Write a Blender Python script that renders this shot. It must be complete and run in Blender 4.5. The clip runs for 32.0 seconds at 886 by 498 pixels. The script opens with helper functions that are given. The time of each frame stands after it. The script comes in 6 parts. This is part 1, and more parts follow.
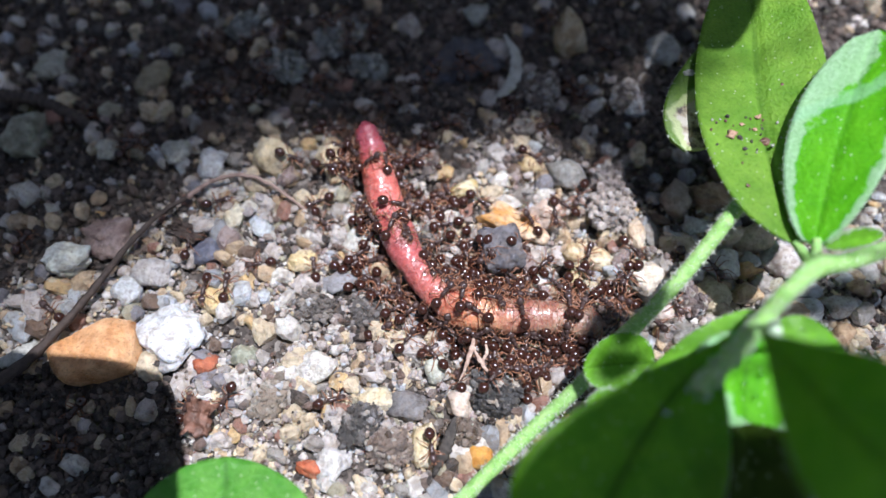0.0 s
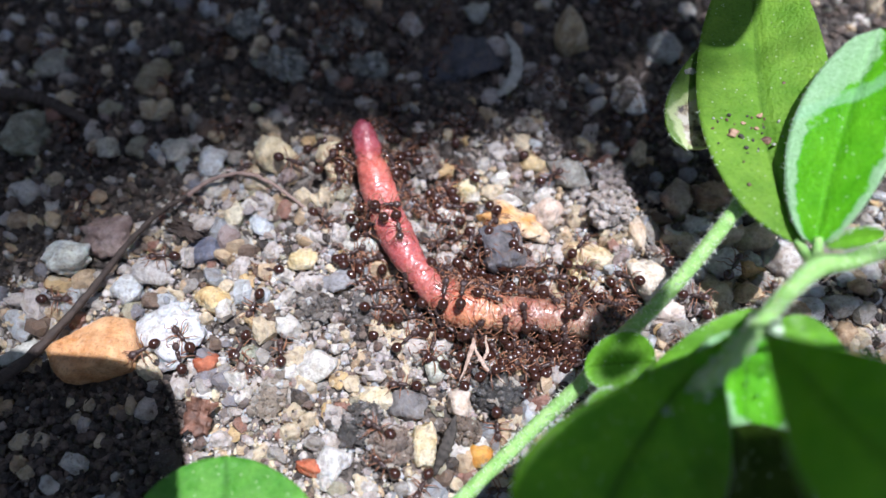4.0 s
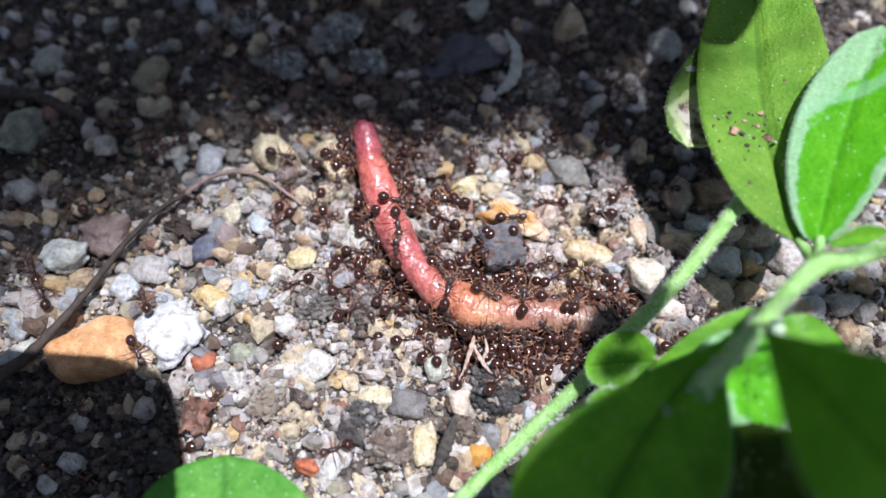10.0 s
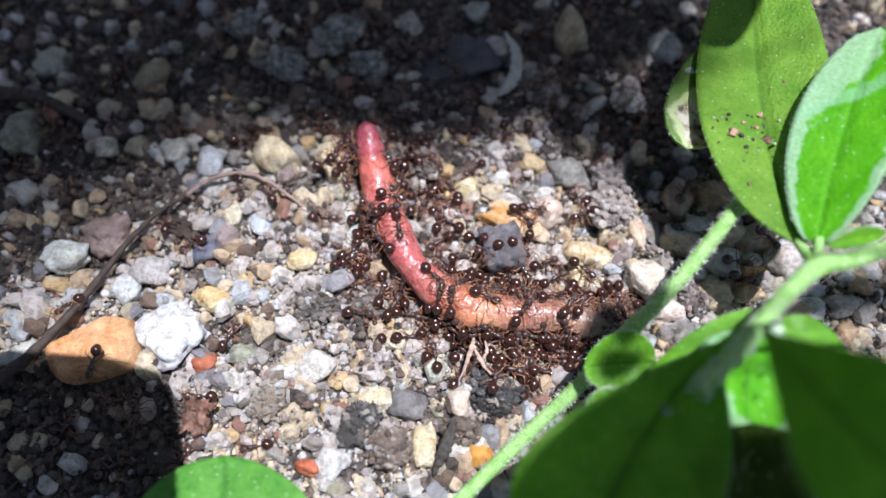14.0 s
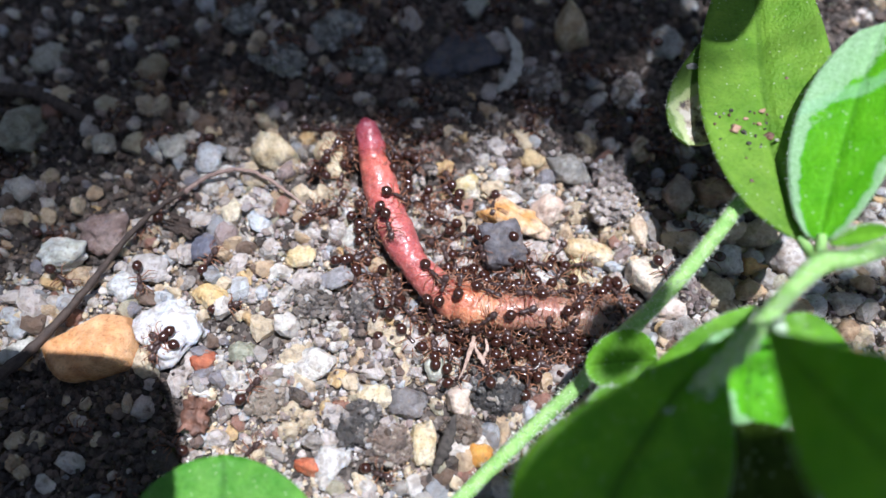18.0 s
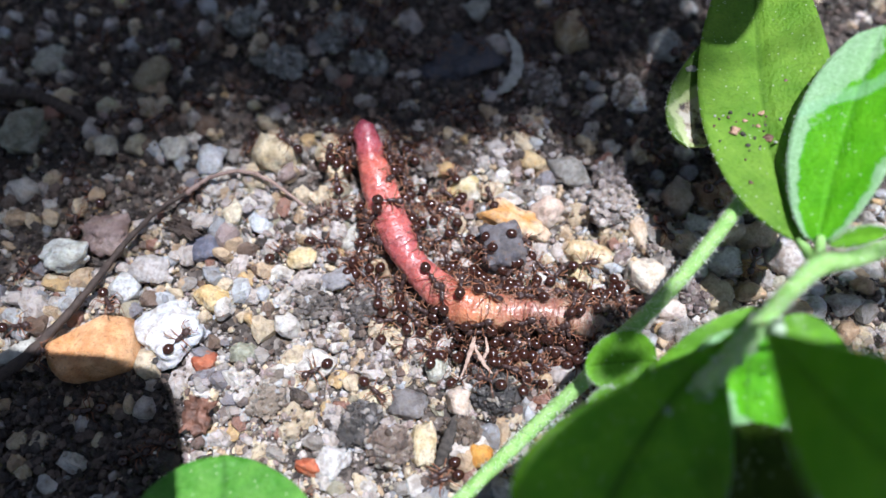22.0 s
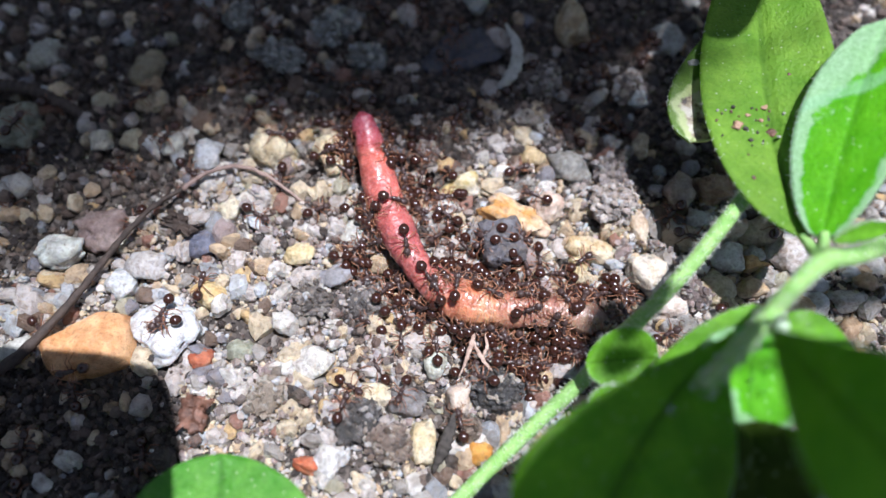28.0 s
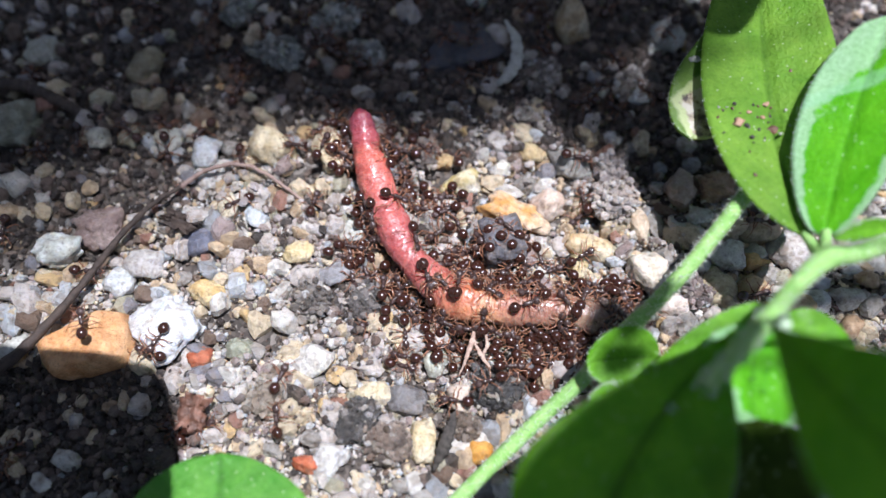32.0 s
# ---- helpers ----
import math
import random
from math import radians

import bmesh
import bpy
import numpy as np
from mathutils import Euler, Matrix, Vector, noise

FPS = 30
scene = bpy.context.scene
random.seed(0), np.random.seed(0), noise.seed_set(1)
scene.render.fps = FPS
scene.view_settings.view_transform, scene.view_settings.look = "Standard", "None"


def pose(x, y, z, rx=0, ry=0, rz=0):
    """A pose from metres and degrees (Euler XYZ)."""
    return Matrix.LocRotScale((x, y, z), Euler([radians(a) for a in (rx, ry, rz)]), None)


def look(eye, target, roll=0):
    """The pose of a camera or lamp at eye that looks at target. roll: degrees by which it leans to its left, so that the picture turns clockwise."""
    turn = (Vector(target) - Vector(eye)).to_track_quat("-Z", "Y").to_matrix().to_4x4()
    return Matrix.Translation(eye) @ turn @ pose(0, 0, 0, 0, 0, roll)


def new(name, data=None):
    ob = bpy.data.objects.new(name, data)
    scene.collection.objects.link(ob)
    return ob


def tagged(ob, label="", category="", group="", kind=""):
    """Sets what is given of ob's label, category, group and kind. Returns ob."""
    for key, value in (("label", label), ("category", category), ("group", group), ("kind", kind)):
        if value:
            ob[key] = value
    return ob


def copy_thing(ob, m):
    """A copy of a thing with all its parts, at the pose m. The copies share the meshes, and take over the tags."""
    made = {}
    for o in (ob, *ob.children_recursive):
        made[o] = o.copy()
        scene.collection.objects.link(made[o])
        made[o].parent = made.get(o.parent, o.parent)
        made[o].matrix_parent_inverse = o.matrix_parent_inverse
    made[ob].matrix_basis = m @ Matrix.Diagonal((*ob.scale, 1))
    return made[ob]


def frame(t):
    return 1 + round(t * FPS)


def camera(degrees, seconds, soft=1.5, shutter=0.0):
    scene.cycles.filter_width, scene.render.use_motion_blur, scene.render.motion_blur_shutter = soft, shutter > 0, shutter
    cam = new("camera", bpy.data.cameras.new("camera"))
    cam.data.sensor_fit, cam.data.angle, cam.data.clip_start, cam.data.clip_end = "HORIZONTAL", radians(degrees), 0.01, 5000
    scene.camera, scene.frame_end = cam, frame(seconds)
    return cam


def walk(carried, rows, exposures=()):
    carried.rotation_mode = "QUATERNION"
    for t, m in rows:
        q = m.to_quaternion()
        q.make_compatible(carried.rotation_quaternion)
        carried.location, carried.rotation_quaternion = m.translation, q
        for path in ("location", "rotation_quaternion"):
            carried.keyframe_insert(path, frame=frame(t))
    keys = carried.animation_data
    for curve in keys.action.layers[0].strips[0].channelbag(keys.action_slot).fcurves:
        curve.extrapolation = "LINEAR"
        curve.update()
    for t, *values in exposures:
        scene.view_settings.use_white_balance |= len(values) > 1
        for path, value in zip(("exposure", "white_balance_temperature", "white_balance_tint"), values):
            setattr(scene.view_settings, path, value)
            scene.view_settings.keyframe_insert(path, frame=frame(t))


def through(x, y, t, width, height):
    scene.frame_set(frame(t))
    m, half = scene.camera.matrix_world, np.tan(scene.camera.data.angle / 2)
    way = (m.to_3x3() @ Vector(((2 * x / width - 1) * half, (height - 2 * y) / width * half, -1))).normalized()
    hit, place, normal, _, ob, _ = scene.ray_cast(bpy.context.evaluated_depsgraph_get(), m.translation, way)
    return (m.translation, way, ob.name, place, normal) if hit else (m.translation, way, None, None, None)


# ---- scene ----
# A worm on sunlit gravel, mobbed by ants, under a creeping plant. Plan in millimetres: x right, y away, z up.
MM = 0.001
cam = camera(60, 32.0, soft=1.5)
walk(cam, [
    (0.0, pose(-0.000103, -0.025600, 0.063238, 22.209, -0.083, -0.072)),
    (0.5, pose(-0.000076, -0.025585, 0.063249, 22.156, -0.043, -0.016)),
    (1.0, pose(-0.000102, -0.025547, 0.063249, 22.142, -0.052, -0.043)),
    (1.5, pose(-0.000139, -0.025578, 0.063273, 22.154, -0.088, -0.025)),
    (2.0, pose(-0.000153, -0.025536, 0.063187, 22.119, -0.108, -0.019)),
    (2.5, pose(-0.000029, -0.025569, 0.063166, 22.139, -0.021, 0.032)),
    (3.0, pose(-0.000097, -0.025517, 0.063147, 22.099, -0.078, -0.003)),
    (3.5, pose(-0.000113, -0.025502, 0.063150, 22.075, -0.075, -0.019)),
    (5.5, pose(-0.000208, -0.025548, 0.063088, 22.101, -0.175, -0.034)),
    (6.0, pose(-0.000152, -0.025554, 0.063232, 22.172, -0.099, -0.049)),
    (6.5, pose(-0.000191, -0.025599, 0.063211, 22.186, -0.120, -0.045)),
    (7.0, pose(-0.000225, -0.025569, 0.063232, 22.147, -0.149, -0.053)),
    (7.5, pose(-0.000035, -0.025576, 0.063136, 22.162, -0.026, 0.019)),
    (8.0, pose(-0.000076, -0.025591, 0.063041, 22.154, -0.039, 0.008)),
    (8.5, pose(-0.000093, -0.025507, 0.062993, 22.059, -0.062, -0.011)),
    (9.0, pose(-0.000023, -0.025443, 0.062947, 22.006, -0.018, -0.009)),
    (9.5, pose(-0.000107, -0.025426, 0.062851, 21.996, -0.094, -0.067)),
    (10.0, pose(-0.000122, -0.025333, 0.062869, 21.902, -0.115, -0.061)),
    (10.5, pose(-0.000086, -0.025322, 0.062859, 21.900, -0.092, -0.056)),
    (11.0, pose(-0.000143, -0.025348, 0.062884, 21.893, -0.142, -0.046)),
    (11.5, pose(-0.000074, -0.025397, 0.062851, 21.942, -0.094, -0.014)),
    (12.0, pose(-0.000061, -0.025337, 0.062803, 21.935, -0.102, -0.041)),
    (12.5, pose(-0.000109, -0.025362, 0.062796, 21.950, -0.156, -0.035)),
    (13.0, pose(-0.000115, -0.025418, 0.062917, 21.990, -0.137, -0.047)),
    (13.5, pose(-0.000119, -0.025477, 0.062895, 22.068, -0.140, -0.048)),
    (14.0, pose(-0.000050, -0.025499, 0.062968, 22.097, -0.063, -0.009)),
    (14.5, pose(-0.000073, -0.025502, 0.063002, 22.093, -0.083, 0.004)),
    (16.5, pose(-0.000034, -0.025553, 0.062994, 22.138, -0.060, 0.019)),
    (17.0, pose(-0.000030, -0.025509, 0.062767, 22.095, -0.078, 0.035)),
    (17.5, pose(-0.000145, -0.025396, 0.062609, 21.951, -0.151, -0.041)),
    (18.0, pose(-0.000142, -0.025282, 0.062593, 21.837, -0.136, -0.050)),
    (18.5, pose(-0.000144, -0.025381, 0.062596, 21.919, -0.141, -0.027)),
    (19.0, pose(-0.000144, -0.025274, 0.062509, 21.807, -0.161, -0.016)),
    (19.5, pose(-0.000193, -0.025236, 0.062470, 21.766, -0.192, -0.055)),
    (20.0, pose(-0.000121, -0.025240, 0.062491, 21.784, -0.140, -0.024)),
    (20.5, pose(-0.000160, -0.025265, 0.062577, 21.832, -0.165, -0.056)),
    (21.0, pose(-0.000203, -0.025410, 0.062849, 21.990, -0.155, -0.054)),
    (21.5, pose(-0.000095, -0.025437, 0.062910, 21.997, -0.058, -0.008)),
    (22.0, pose(-0.000110, -0.025452, 0.062796, 22.016, -0.093, 0.006)),
    (22.5, pose(-0.000084, -0.025419, 0.062768, 21.973, -0.068, 0.001)),
    (23.0, pose(-0.000108, -0.025374, 0.062819, 21.905, -0.085, -0.015)),
    (23.5, pose(-0.000155, -0.025381, 0.062710, 21.943, -0.142, 0.004)),
    (24.0, pose(-0.000183, -0.025294, 0.062683, 21.840, -0.164, -0.045)),
    (24.5, pose(-0.000172, -0.025274, 0.062589, 21.832, -0.159, -0.044)),
    (25.0, pose(-0.000117, -0.025268, 0.062556, 21.827, -0.120, -0.011)),
    (25.5, pose(-0.000090, -0.025240, 0.062454, 21.774, -0.099, -0.040)),
    (27.5, pose(-0.000157, -0.025113, 0.062361, 21.619, -0.154, -0.053)),
    (28.0, pose(-0.000135, -0.025140, 0.062191, 21.659, -0.160, -0.040)),
    (28.5, pose(-0.000167, -0.025119, 0.062146, 21.621, -0.169, -0.082)),
    (29.0, pose(-0.000176, -0.025057, 0.062118, 21.547, -0.178, -0.078)),
    (29.5, pose(-0.000142, -0.025100, 0.062079, 21.581, -0.160, -0.042)),
    (30.0, pose(-0.000139, -0.025053, 0.062042, 21.554, -0.160, -0.066)),
    (30.5, pose(-0.000160, -0.025046, 0.062004, 21.523, -0.161, -0.092)),
    (31.0, pose(-0.000113, -0.025051, 0.061995, 21.520, -0.135, -0.070)),
    (31.5, pose(-0.000173, -0.024985, 0.061883, 21.450, -0.211, -0.092)),
    (32.0, pose(-0.000153, -0.024899, 0.061964, 21.377, -0.162, -0.123)),
], exposures=[(0.0, 0.63, 5900, 16), (32.0, 0.63, 5900, 16)])
cam.data.dof.use_dof = True
cam.data.dof.focus_distance = 0.0632
cam.data.dof.aperture_fstop = 15.0

# ---- light ----
SUN = Vector((0.17, 0.10, 0.98)).normalized()
world = bpy.data.worlds.new("sky")
scene.world = world
world.use_nodes = True
wn = world.node_tree.nodes
sky = wn.new("ShaderNodeTexSky")
sky.sky_type = "NISHITA"
sky.sun_disc = False
sky.sun_elevation = math.asin(SUN.z)
sky.sun_rotation = math.atan2(SUN.x, SUN.y)
haze = wn.new("ShaderNodeHueSaturation")
haze.inputs["Saturation"].default_value = 0.72
world.node_tree.links.new(sky.outputs[0], haze.inputs["Color"])
world.node_tree.links.new(haze.outputs[0], wn["Background"].inputs[0])
wn["Background"].inputs[1].default_value = 0.049
sun_data = bpy.data.lights.new("sun", "SUN")
sun_data.energy = 5.0
sun_data.angle = radians(0.53)
sun_data.color = (1.0, 0.985, 0.955)
sun = new("sun", sun_data)
sun.matrix_basis = look(SUN * 2.0, (0, 0, 0))


# ---- materials ----
def material(name, rough=0.5, spec=0.5):
    m = bpy.data.materials.new(name)
    m.use_nodes = True
    nt = m.node_tree
    b = nt.nodes["Principled BSDF"]
    b.inputs["Roughness"].default_value = rough
    b.inputs["Specular IOR Level"].default_value = spec
    return m, nt, b


def noise_node(nt, size_mm, detail=4.0, rough=0.6, coords="Object"):
    tc = nt.nodes.new("ShaderNodeTexCoord")
    n = nt.nodes.new("ShaderNodeTexNoise")
    n.inputs["Scale"].default_value = 1000.0 / size_mm
    n.inputs["Detail"].default_value = detail
    n.inputs["Roughness"].default_value = rough
    nt.links.new(tc.outputs[coords], n.inputs["Vector"])
    return n


def ramp(nt, source, stops, mode="LINEAR"):
    r = nt.nodes.new("ShaderNodeValToRGB")
    r.color_ramp.interpolation = mode
    els = r.color_ramp.elements
    while len(els) < len(stops):
        els.new(0.5)
    for e, (p, c) in zip(els, stops):
        e.position, e.color = p, (*c, 1.0)
    nt.links.new(source, r.inputs[0])
    return r


def mix(nt, a, b, factor, mode="MIX"):
    n = nt.nodes.new("ShaderNodeMix")
    n.data_type, n.blend_type = "RGBA", mode
    for sock, value in ((n.inputs[6], a), (n.inputs[7], b), (n.inputs[0], factor)):
        if isinstance(value, (int, float)):
            sock.default_value = value
        elif isinstance(value, tuple):
            sock.default_value = (*value, 1.0)
        else:
            nt.links.new(value, sock)
    return n.outputs[2]


def maths(nt, op, a, b=None, c=None):
    n = nt.nodes.new("ShaderNodeMath")
    n.operation = op
    for sock, value in zip(n.inputs, (a, b, c)):
        if isinstance(value, (int, float)):
            sock.default_value = value
        elif value is not None:
            nt.links.new(value, sock)
    return n.outputs[0]


def bump(nt, b, height, depth_mm, strength=1.0):
    n = nt.nodes.new("ShaderNodeBump")
    n.inputs["Strength"].default_value = strength
    n.inputs["Distance"].default_value = depth_mm * MM
    nt.links.new(height, n.inputs["Height"])
    nt.links.new(n.outputs[0], b.inputs["Normal"])


WHITE, CREAM, TAN = (0.64, 0.615, 0.575), (0.62, 0.525, 0.38), (0.52, 0.40, 0.27)
BRICK, GREY, BLUE, DARK = (0.31, 0.17, 0.13), (0.37, 0.35, 0.325), (0.31, 0.325, 0.345), (0.07, 0.06, 0.055)
BROWN, MAUVE, PALE, OLIVE = (0.17, 0.12, 0.09), (0.35, 0.28, 0.27), (0.54, 0.495, 0.465), (0.38, 0.36, 0.27)


def stone_material(name, colours, source, rough=0.42, grain=0.35, spec=0.5, dirt=0.65):
    """Mineral grains whose colour goes piece by piece; source: island, object or none."""
    m, nt, b = material(name, rough, spec)
    if source == "island":
        s = nt.nodes.new("ShaderNodeNewGeometry").outputs["Random Per Island"]
    elif source == "object":
        s = nt.nodes.new("ShaderNodeObjectInfo").outputs["Random"]
    else:
        s = noise_node(nt, 2.2, 3.0).outputs["Fac"]
    n = len(colours)
    spread = [i / n if source != "none" else 0.38 + 0.26 * i / max(n - 1, 1) for i in range(n)]
    base = ramp(nt, s, list(zip(spread, colours)), "CONSTANT" if source != "none" else "LINEAR").outputs[0]
    n1, n2 = noise_node(nt, 1.1, 5.0), noise_node(nt, grain, 4.0, 0.7)
    patch = ramp(nt, n1.outputs["Fac"], [(0.3, (0.62, 0.56, 0.5)), (0.55, (1, 1, 1)), (0.75, (1.12, 1.1, 1.08))]).outputs[0]
    speck = ramp(nt, n2.outputs["Fac"], [(0.32, (0.45, 0.42, 0.4)), (0.45, (0.95, 0.95, 0.95)), (0.68, (1.15, 1.15, 1.15))]).outputs[0]
    col = mix(nt, mix(nt, base, patch, 0.8, "MULTIPLY"), speck, 0.7, "MULTIPLY")
    n3 = noise_node(nt, 0.8, 6.0, 0.7)
    col = mix(nt, col, (0.17, 0.13, 0.10), ramp(nt, n3.outputs["Fac"], [(0.50, (0, 0, 0)), (0.62, (dirt,) * 3)]).outputs[0])
    nt.links.new(col, b.inputs["Base Color"])
    r = ramp(nt, n2.outputs["Fac"], [(0.3, (rough + 0.25,) * 3), (0.7, (max(rough - 0.2, 0.05),) * 3)]).outputs[0]
    if source != "none":
        fr = nt.nodes.new("ShaderNodeMath")
        fr.operation = "PINGPONG"
        fr.inputs[1].default_value = 0.0425
        nt.links.new(s, fr.inputs[0])
        r = mix(nt, r, ramp(nt, fr.outputs[0], [(0.0, (0.35,) * 3), (0.045, (1.5,) * 3)]).outputs[0], 1.0, "MULTIPLY")
    nt.links.new(r, b.inputs["Roughness"])
    bump(nt, b, n2.outputs["Fac"], 0.24, 1.0)
    if rough < 0.6:
        b.inputs["Subsurface Weight"].default_value = 0.5
        b.inputs["Subsurface Radius"].default_value = (1.0, 0.75, 0.5)
        b.inputs["Subsurface Scale"].default_value = 0.22 * MM
    return m


AMBER = (0.58, 0.42, 0.22)
ICE, SLATE = (0.50, 0.525, 0.55), (0.24, 0.235, 0.26)
PALETTE = [WHITE, CREAM, GREY, PALE, TAN, PALE, ICE, TAN, CREAM, PALE, DARK, AMBER, WHITE, MAUVE, CREAM, TAN, PALE, OLIVE, CREAM, BROWN,
           GREY, PALE, WHITE, CREAM, PALE, SLATE, BROWN, WHITE, BLUE, BRICK, ICE]
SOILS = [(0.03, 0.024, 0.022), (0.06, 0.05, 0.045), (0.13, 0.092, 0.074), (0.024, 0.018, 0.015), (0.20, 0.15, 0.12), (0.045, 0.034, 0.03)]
SAND = [PALE, CREAM, TAN, GREY, PALE, WHITE, MAUVE, BROWN, PALE, ICE, GREY, CREAM, WHITE, MAUVE, PALE, BLUE, (0.16, 0.13, 0.11), PALE, CREAM, TAN, OLIVE]
sand_mat = stone_material("coarse_sand", SAND, "island", 0.4, 0.35, 0.5, 0.3)
gravel_mat = stone_material("mixed_gravel", PALETTE, "island", 0.34, 0.2, 0.5, 0.6)
pebble_mat = stone_material("mixed_pebble", PALETTE, "object", 0.34, 0.2, 0.5, 0.6)
dust_mat = stone_material("pale_dust", [PALE, CREAM, GREY, WHITE, PALE], "island", dirt=0.0)
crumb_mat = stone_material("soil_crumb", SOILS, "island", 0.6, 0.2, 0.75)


def ground_material():
    m, nt, b = material("sandy_soil", 0.8, 0.25)
    tc = nt.nodes.new("ShaderNodeTexCoord")
    v = nt.nodes.new("ShaderNodeTexVoronoi")
    v.inputs["Scale"].default_value = 1000 / 0.42
    nt.links.new(tc.outputs["Object"], v.inputs["Vector"])
    sep = nt.nodes.new("ShaderNodeSeparateColor")
    nt.links.new(v.outputs["Color"], sep.inputs[0])
    grains = ramp(nt, sep.outputs[0], [(0.0, (0.05, 0.042, 0.037)), (0.25, (0.13, 0.11, 0.095)), (0.5, (0.07, 0.058, 0.052)), (0.65, (0.26, 0.235, 0.21)),
                                       (0.8, (0.035, 0.03, 0.026)), (0.9, (0.18, 0.13, 0.085))], "CONSTANT").outputs[0]
    n1 = noise_node(nt, 7.0, 5.0)
    dirt = ramp(nt, n1.outputs["Fac"], [(0.38, (0.04, 0.033, 0.029)), (0.6, (0.11, 0.095, 0.083))]).outputs[0]
    nt.links.new(mix(nt, dirt, grains, 0.6), b.inputs["Base Color"])
    bump(nt, b, v.outputs["Distance"], 0.25, 0.8)
    return m


ground_mat = ground_material()


def clod_material(name, tones):
    a, c = tones
    pale = tuple(min(q * 2.0, 0.5) for q in c)
    dim = tuple(q * 0.6 for q in a)
    return stone_material(name, [a, dim, c, a, c, dim, a, c, pale, a, dim, c, (0.42, 0.38, 0.33), a], "island", 0.42, 0.15, 0.8, 0.2)



def leaf_material(name, deep, light, gloss=0.38, downy=0.0, through=0.35, dead=None, shine=0.4, pit=0.11, glare=1.0):
    """Green blade, u along the midrib and v across it: pale veins, mottling, fine pits, some light let through."""
    m, nt, b = material(name, gloss, 0.45)
    uv = nt.nodes.new("ShaderNodeUVMap")
    sep = nt.nodes.new("ShaderNodeSeparateXYZ")
    nt.links.new(uv.outputs[0], sep.inputs[0])
    n1, n2 = noise_node(nt, 2.5, 5.0), noise_node(nt, 0.28, 3.0)
    base = ramp(nt, n1.outputs["Fac"], [(0.3, deep), (0.7, light)]).outputs[0]
    pits = ramp(nt, n2.outputs["Fac"], [(0.3, (0.72, 0.78, 0.6)), (0.5, (1, 1, 1)), (0.75, (1.1, 1.08, 1.1))]).outputs[0]
    col = mix(nt, base, pits, 0.8, "MULTIPLY")
    off = nt.nodes.new("ShaderNodeMath")
    off.operation = "ABSOLUTE"
    nt.links.new(sep.outputs[1], off.inputs[0])
    rib = ramp(nt, off.outputs[0], [(0.0, (0.62, 0.7, 0.5)), (0.035, (0.75, 0.8, 0.7)), (0.07, (1, 1, 1))]).outputs[0]
    col = mix(nt, col, rib, 0.9, "MULTIPLY")
    side = nt.nodes.new("ShaderNodeMath")
    side.operation = "MULTIPLY_ADD"
    side.inputs[1].default_value = -0.35
    nt.links.new(off.outputs[0], side.inputs[0])
    nt.links.new(sep.outputs[0], side.inputs[2])
    saw = nt.nodes.new("ShaderNodeMath")
    saw.operation = "PINGPONG"
    saw.inputs[1].default_value = 0.085
    nt.links.new(side.outputs[0], saw.inputs[0])
    vein = ramp(nt, saw.outputs[0], [(0.0, (1.25, 1.2, 1.3)), (0.012, (1.1, 1.08, 1.1)), (0.028, (1, 1, 1))]).outputs[0]
    col = mix(nt, col, vein, 0.5, "MULTIPLY")
    dots = nt.nodes.new("ShaderNodeTexVoronoi")
    dots.inputs["Scale"].default_value = 1000 / 0.62
    nt.links.new(n1.inputs["Vector"].links[0].from_socket, dots.inputs["Vector"])
    col = mix(nt, col, (0.55, 0.68, 0.45), ramp(nt, dots.outputs["Distance"], [(0.07, (0.75,) * 3), (0.15, (0.0,) * 3)]).outputs[0])
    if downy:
        # pale down with sun glare painted in: broad along one margin and round the tip, its borders uneven; the streak
        # across the blade is a painted sky reflection
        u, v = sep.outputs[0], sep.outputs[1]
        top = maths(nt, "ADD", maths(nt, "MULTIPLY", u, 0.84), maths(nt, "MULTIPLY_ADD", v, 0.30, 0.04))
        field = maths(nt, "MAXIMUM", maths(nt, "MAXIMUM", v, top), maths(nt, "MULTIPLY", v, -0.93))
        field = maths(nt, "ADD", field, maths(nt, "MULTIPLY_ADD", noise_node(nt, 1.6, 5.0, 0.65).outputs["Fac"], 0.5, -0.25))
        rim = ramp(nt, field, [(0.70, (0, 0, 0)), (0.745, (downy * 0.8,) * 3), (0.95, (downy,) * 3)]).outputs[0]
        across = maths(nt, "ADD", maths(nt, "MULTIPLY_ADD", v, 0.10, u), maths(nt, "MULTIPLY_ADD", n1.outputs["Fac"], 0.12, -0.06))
        glare_streak = ramp(nt, across, [(0.675, (0, 0, 0)), (0.69, (glare * downy * 0.6,) * 3), (0.75, (glare * downy * 0.45,) * 3), (0.765, (0, 0, 0))]).outputs[0]
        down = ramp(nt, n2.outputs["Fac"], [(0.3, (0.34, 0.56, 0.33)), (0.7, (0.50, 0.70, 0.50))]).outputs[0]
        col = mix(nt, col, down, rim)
        col = mix(nt, col, (0.36, 0.64, 0.42), glare_streak)
    if dead:
        # a withered patch near the tip: a pale skin round it, blotched brown inside
        du, dv = nt.nodes.new("ShaderNodeVectorMath"), nt.nodes.new("ShaderNodeVectorMath")
        du.operation, dv.operation = "MULTIPLY_ADD", "LENGTH"
        du.inputs[1].default_value = (2.0, 0.34, 0.0)
        du.inputs[2].default_value = (-2.0 * dead[0], -0.34 * dead[1], 0.0)
        nt.links.new(uv.outputs[0], du.inputs[0])
        nt.links.new(du.outputs[0], dv.inputs[0])
        rag = nt.nodes.new("ShaderNodeMath")
        rag.operation = "MULTIPLY_ADD"
        rag.inputs[1].default_value = 0.45
        nt.links.new(n1.outputs["Fac"], rag.inputs[0])
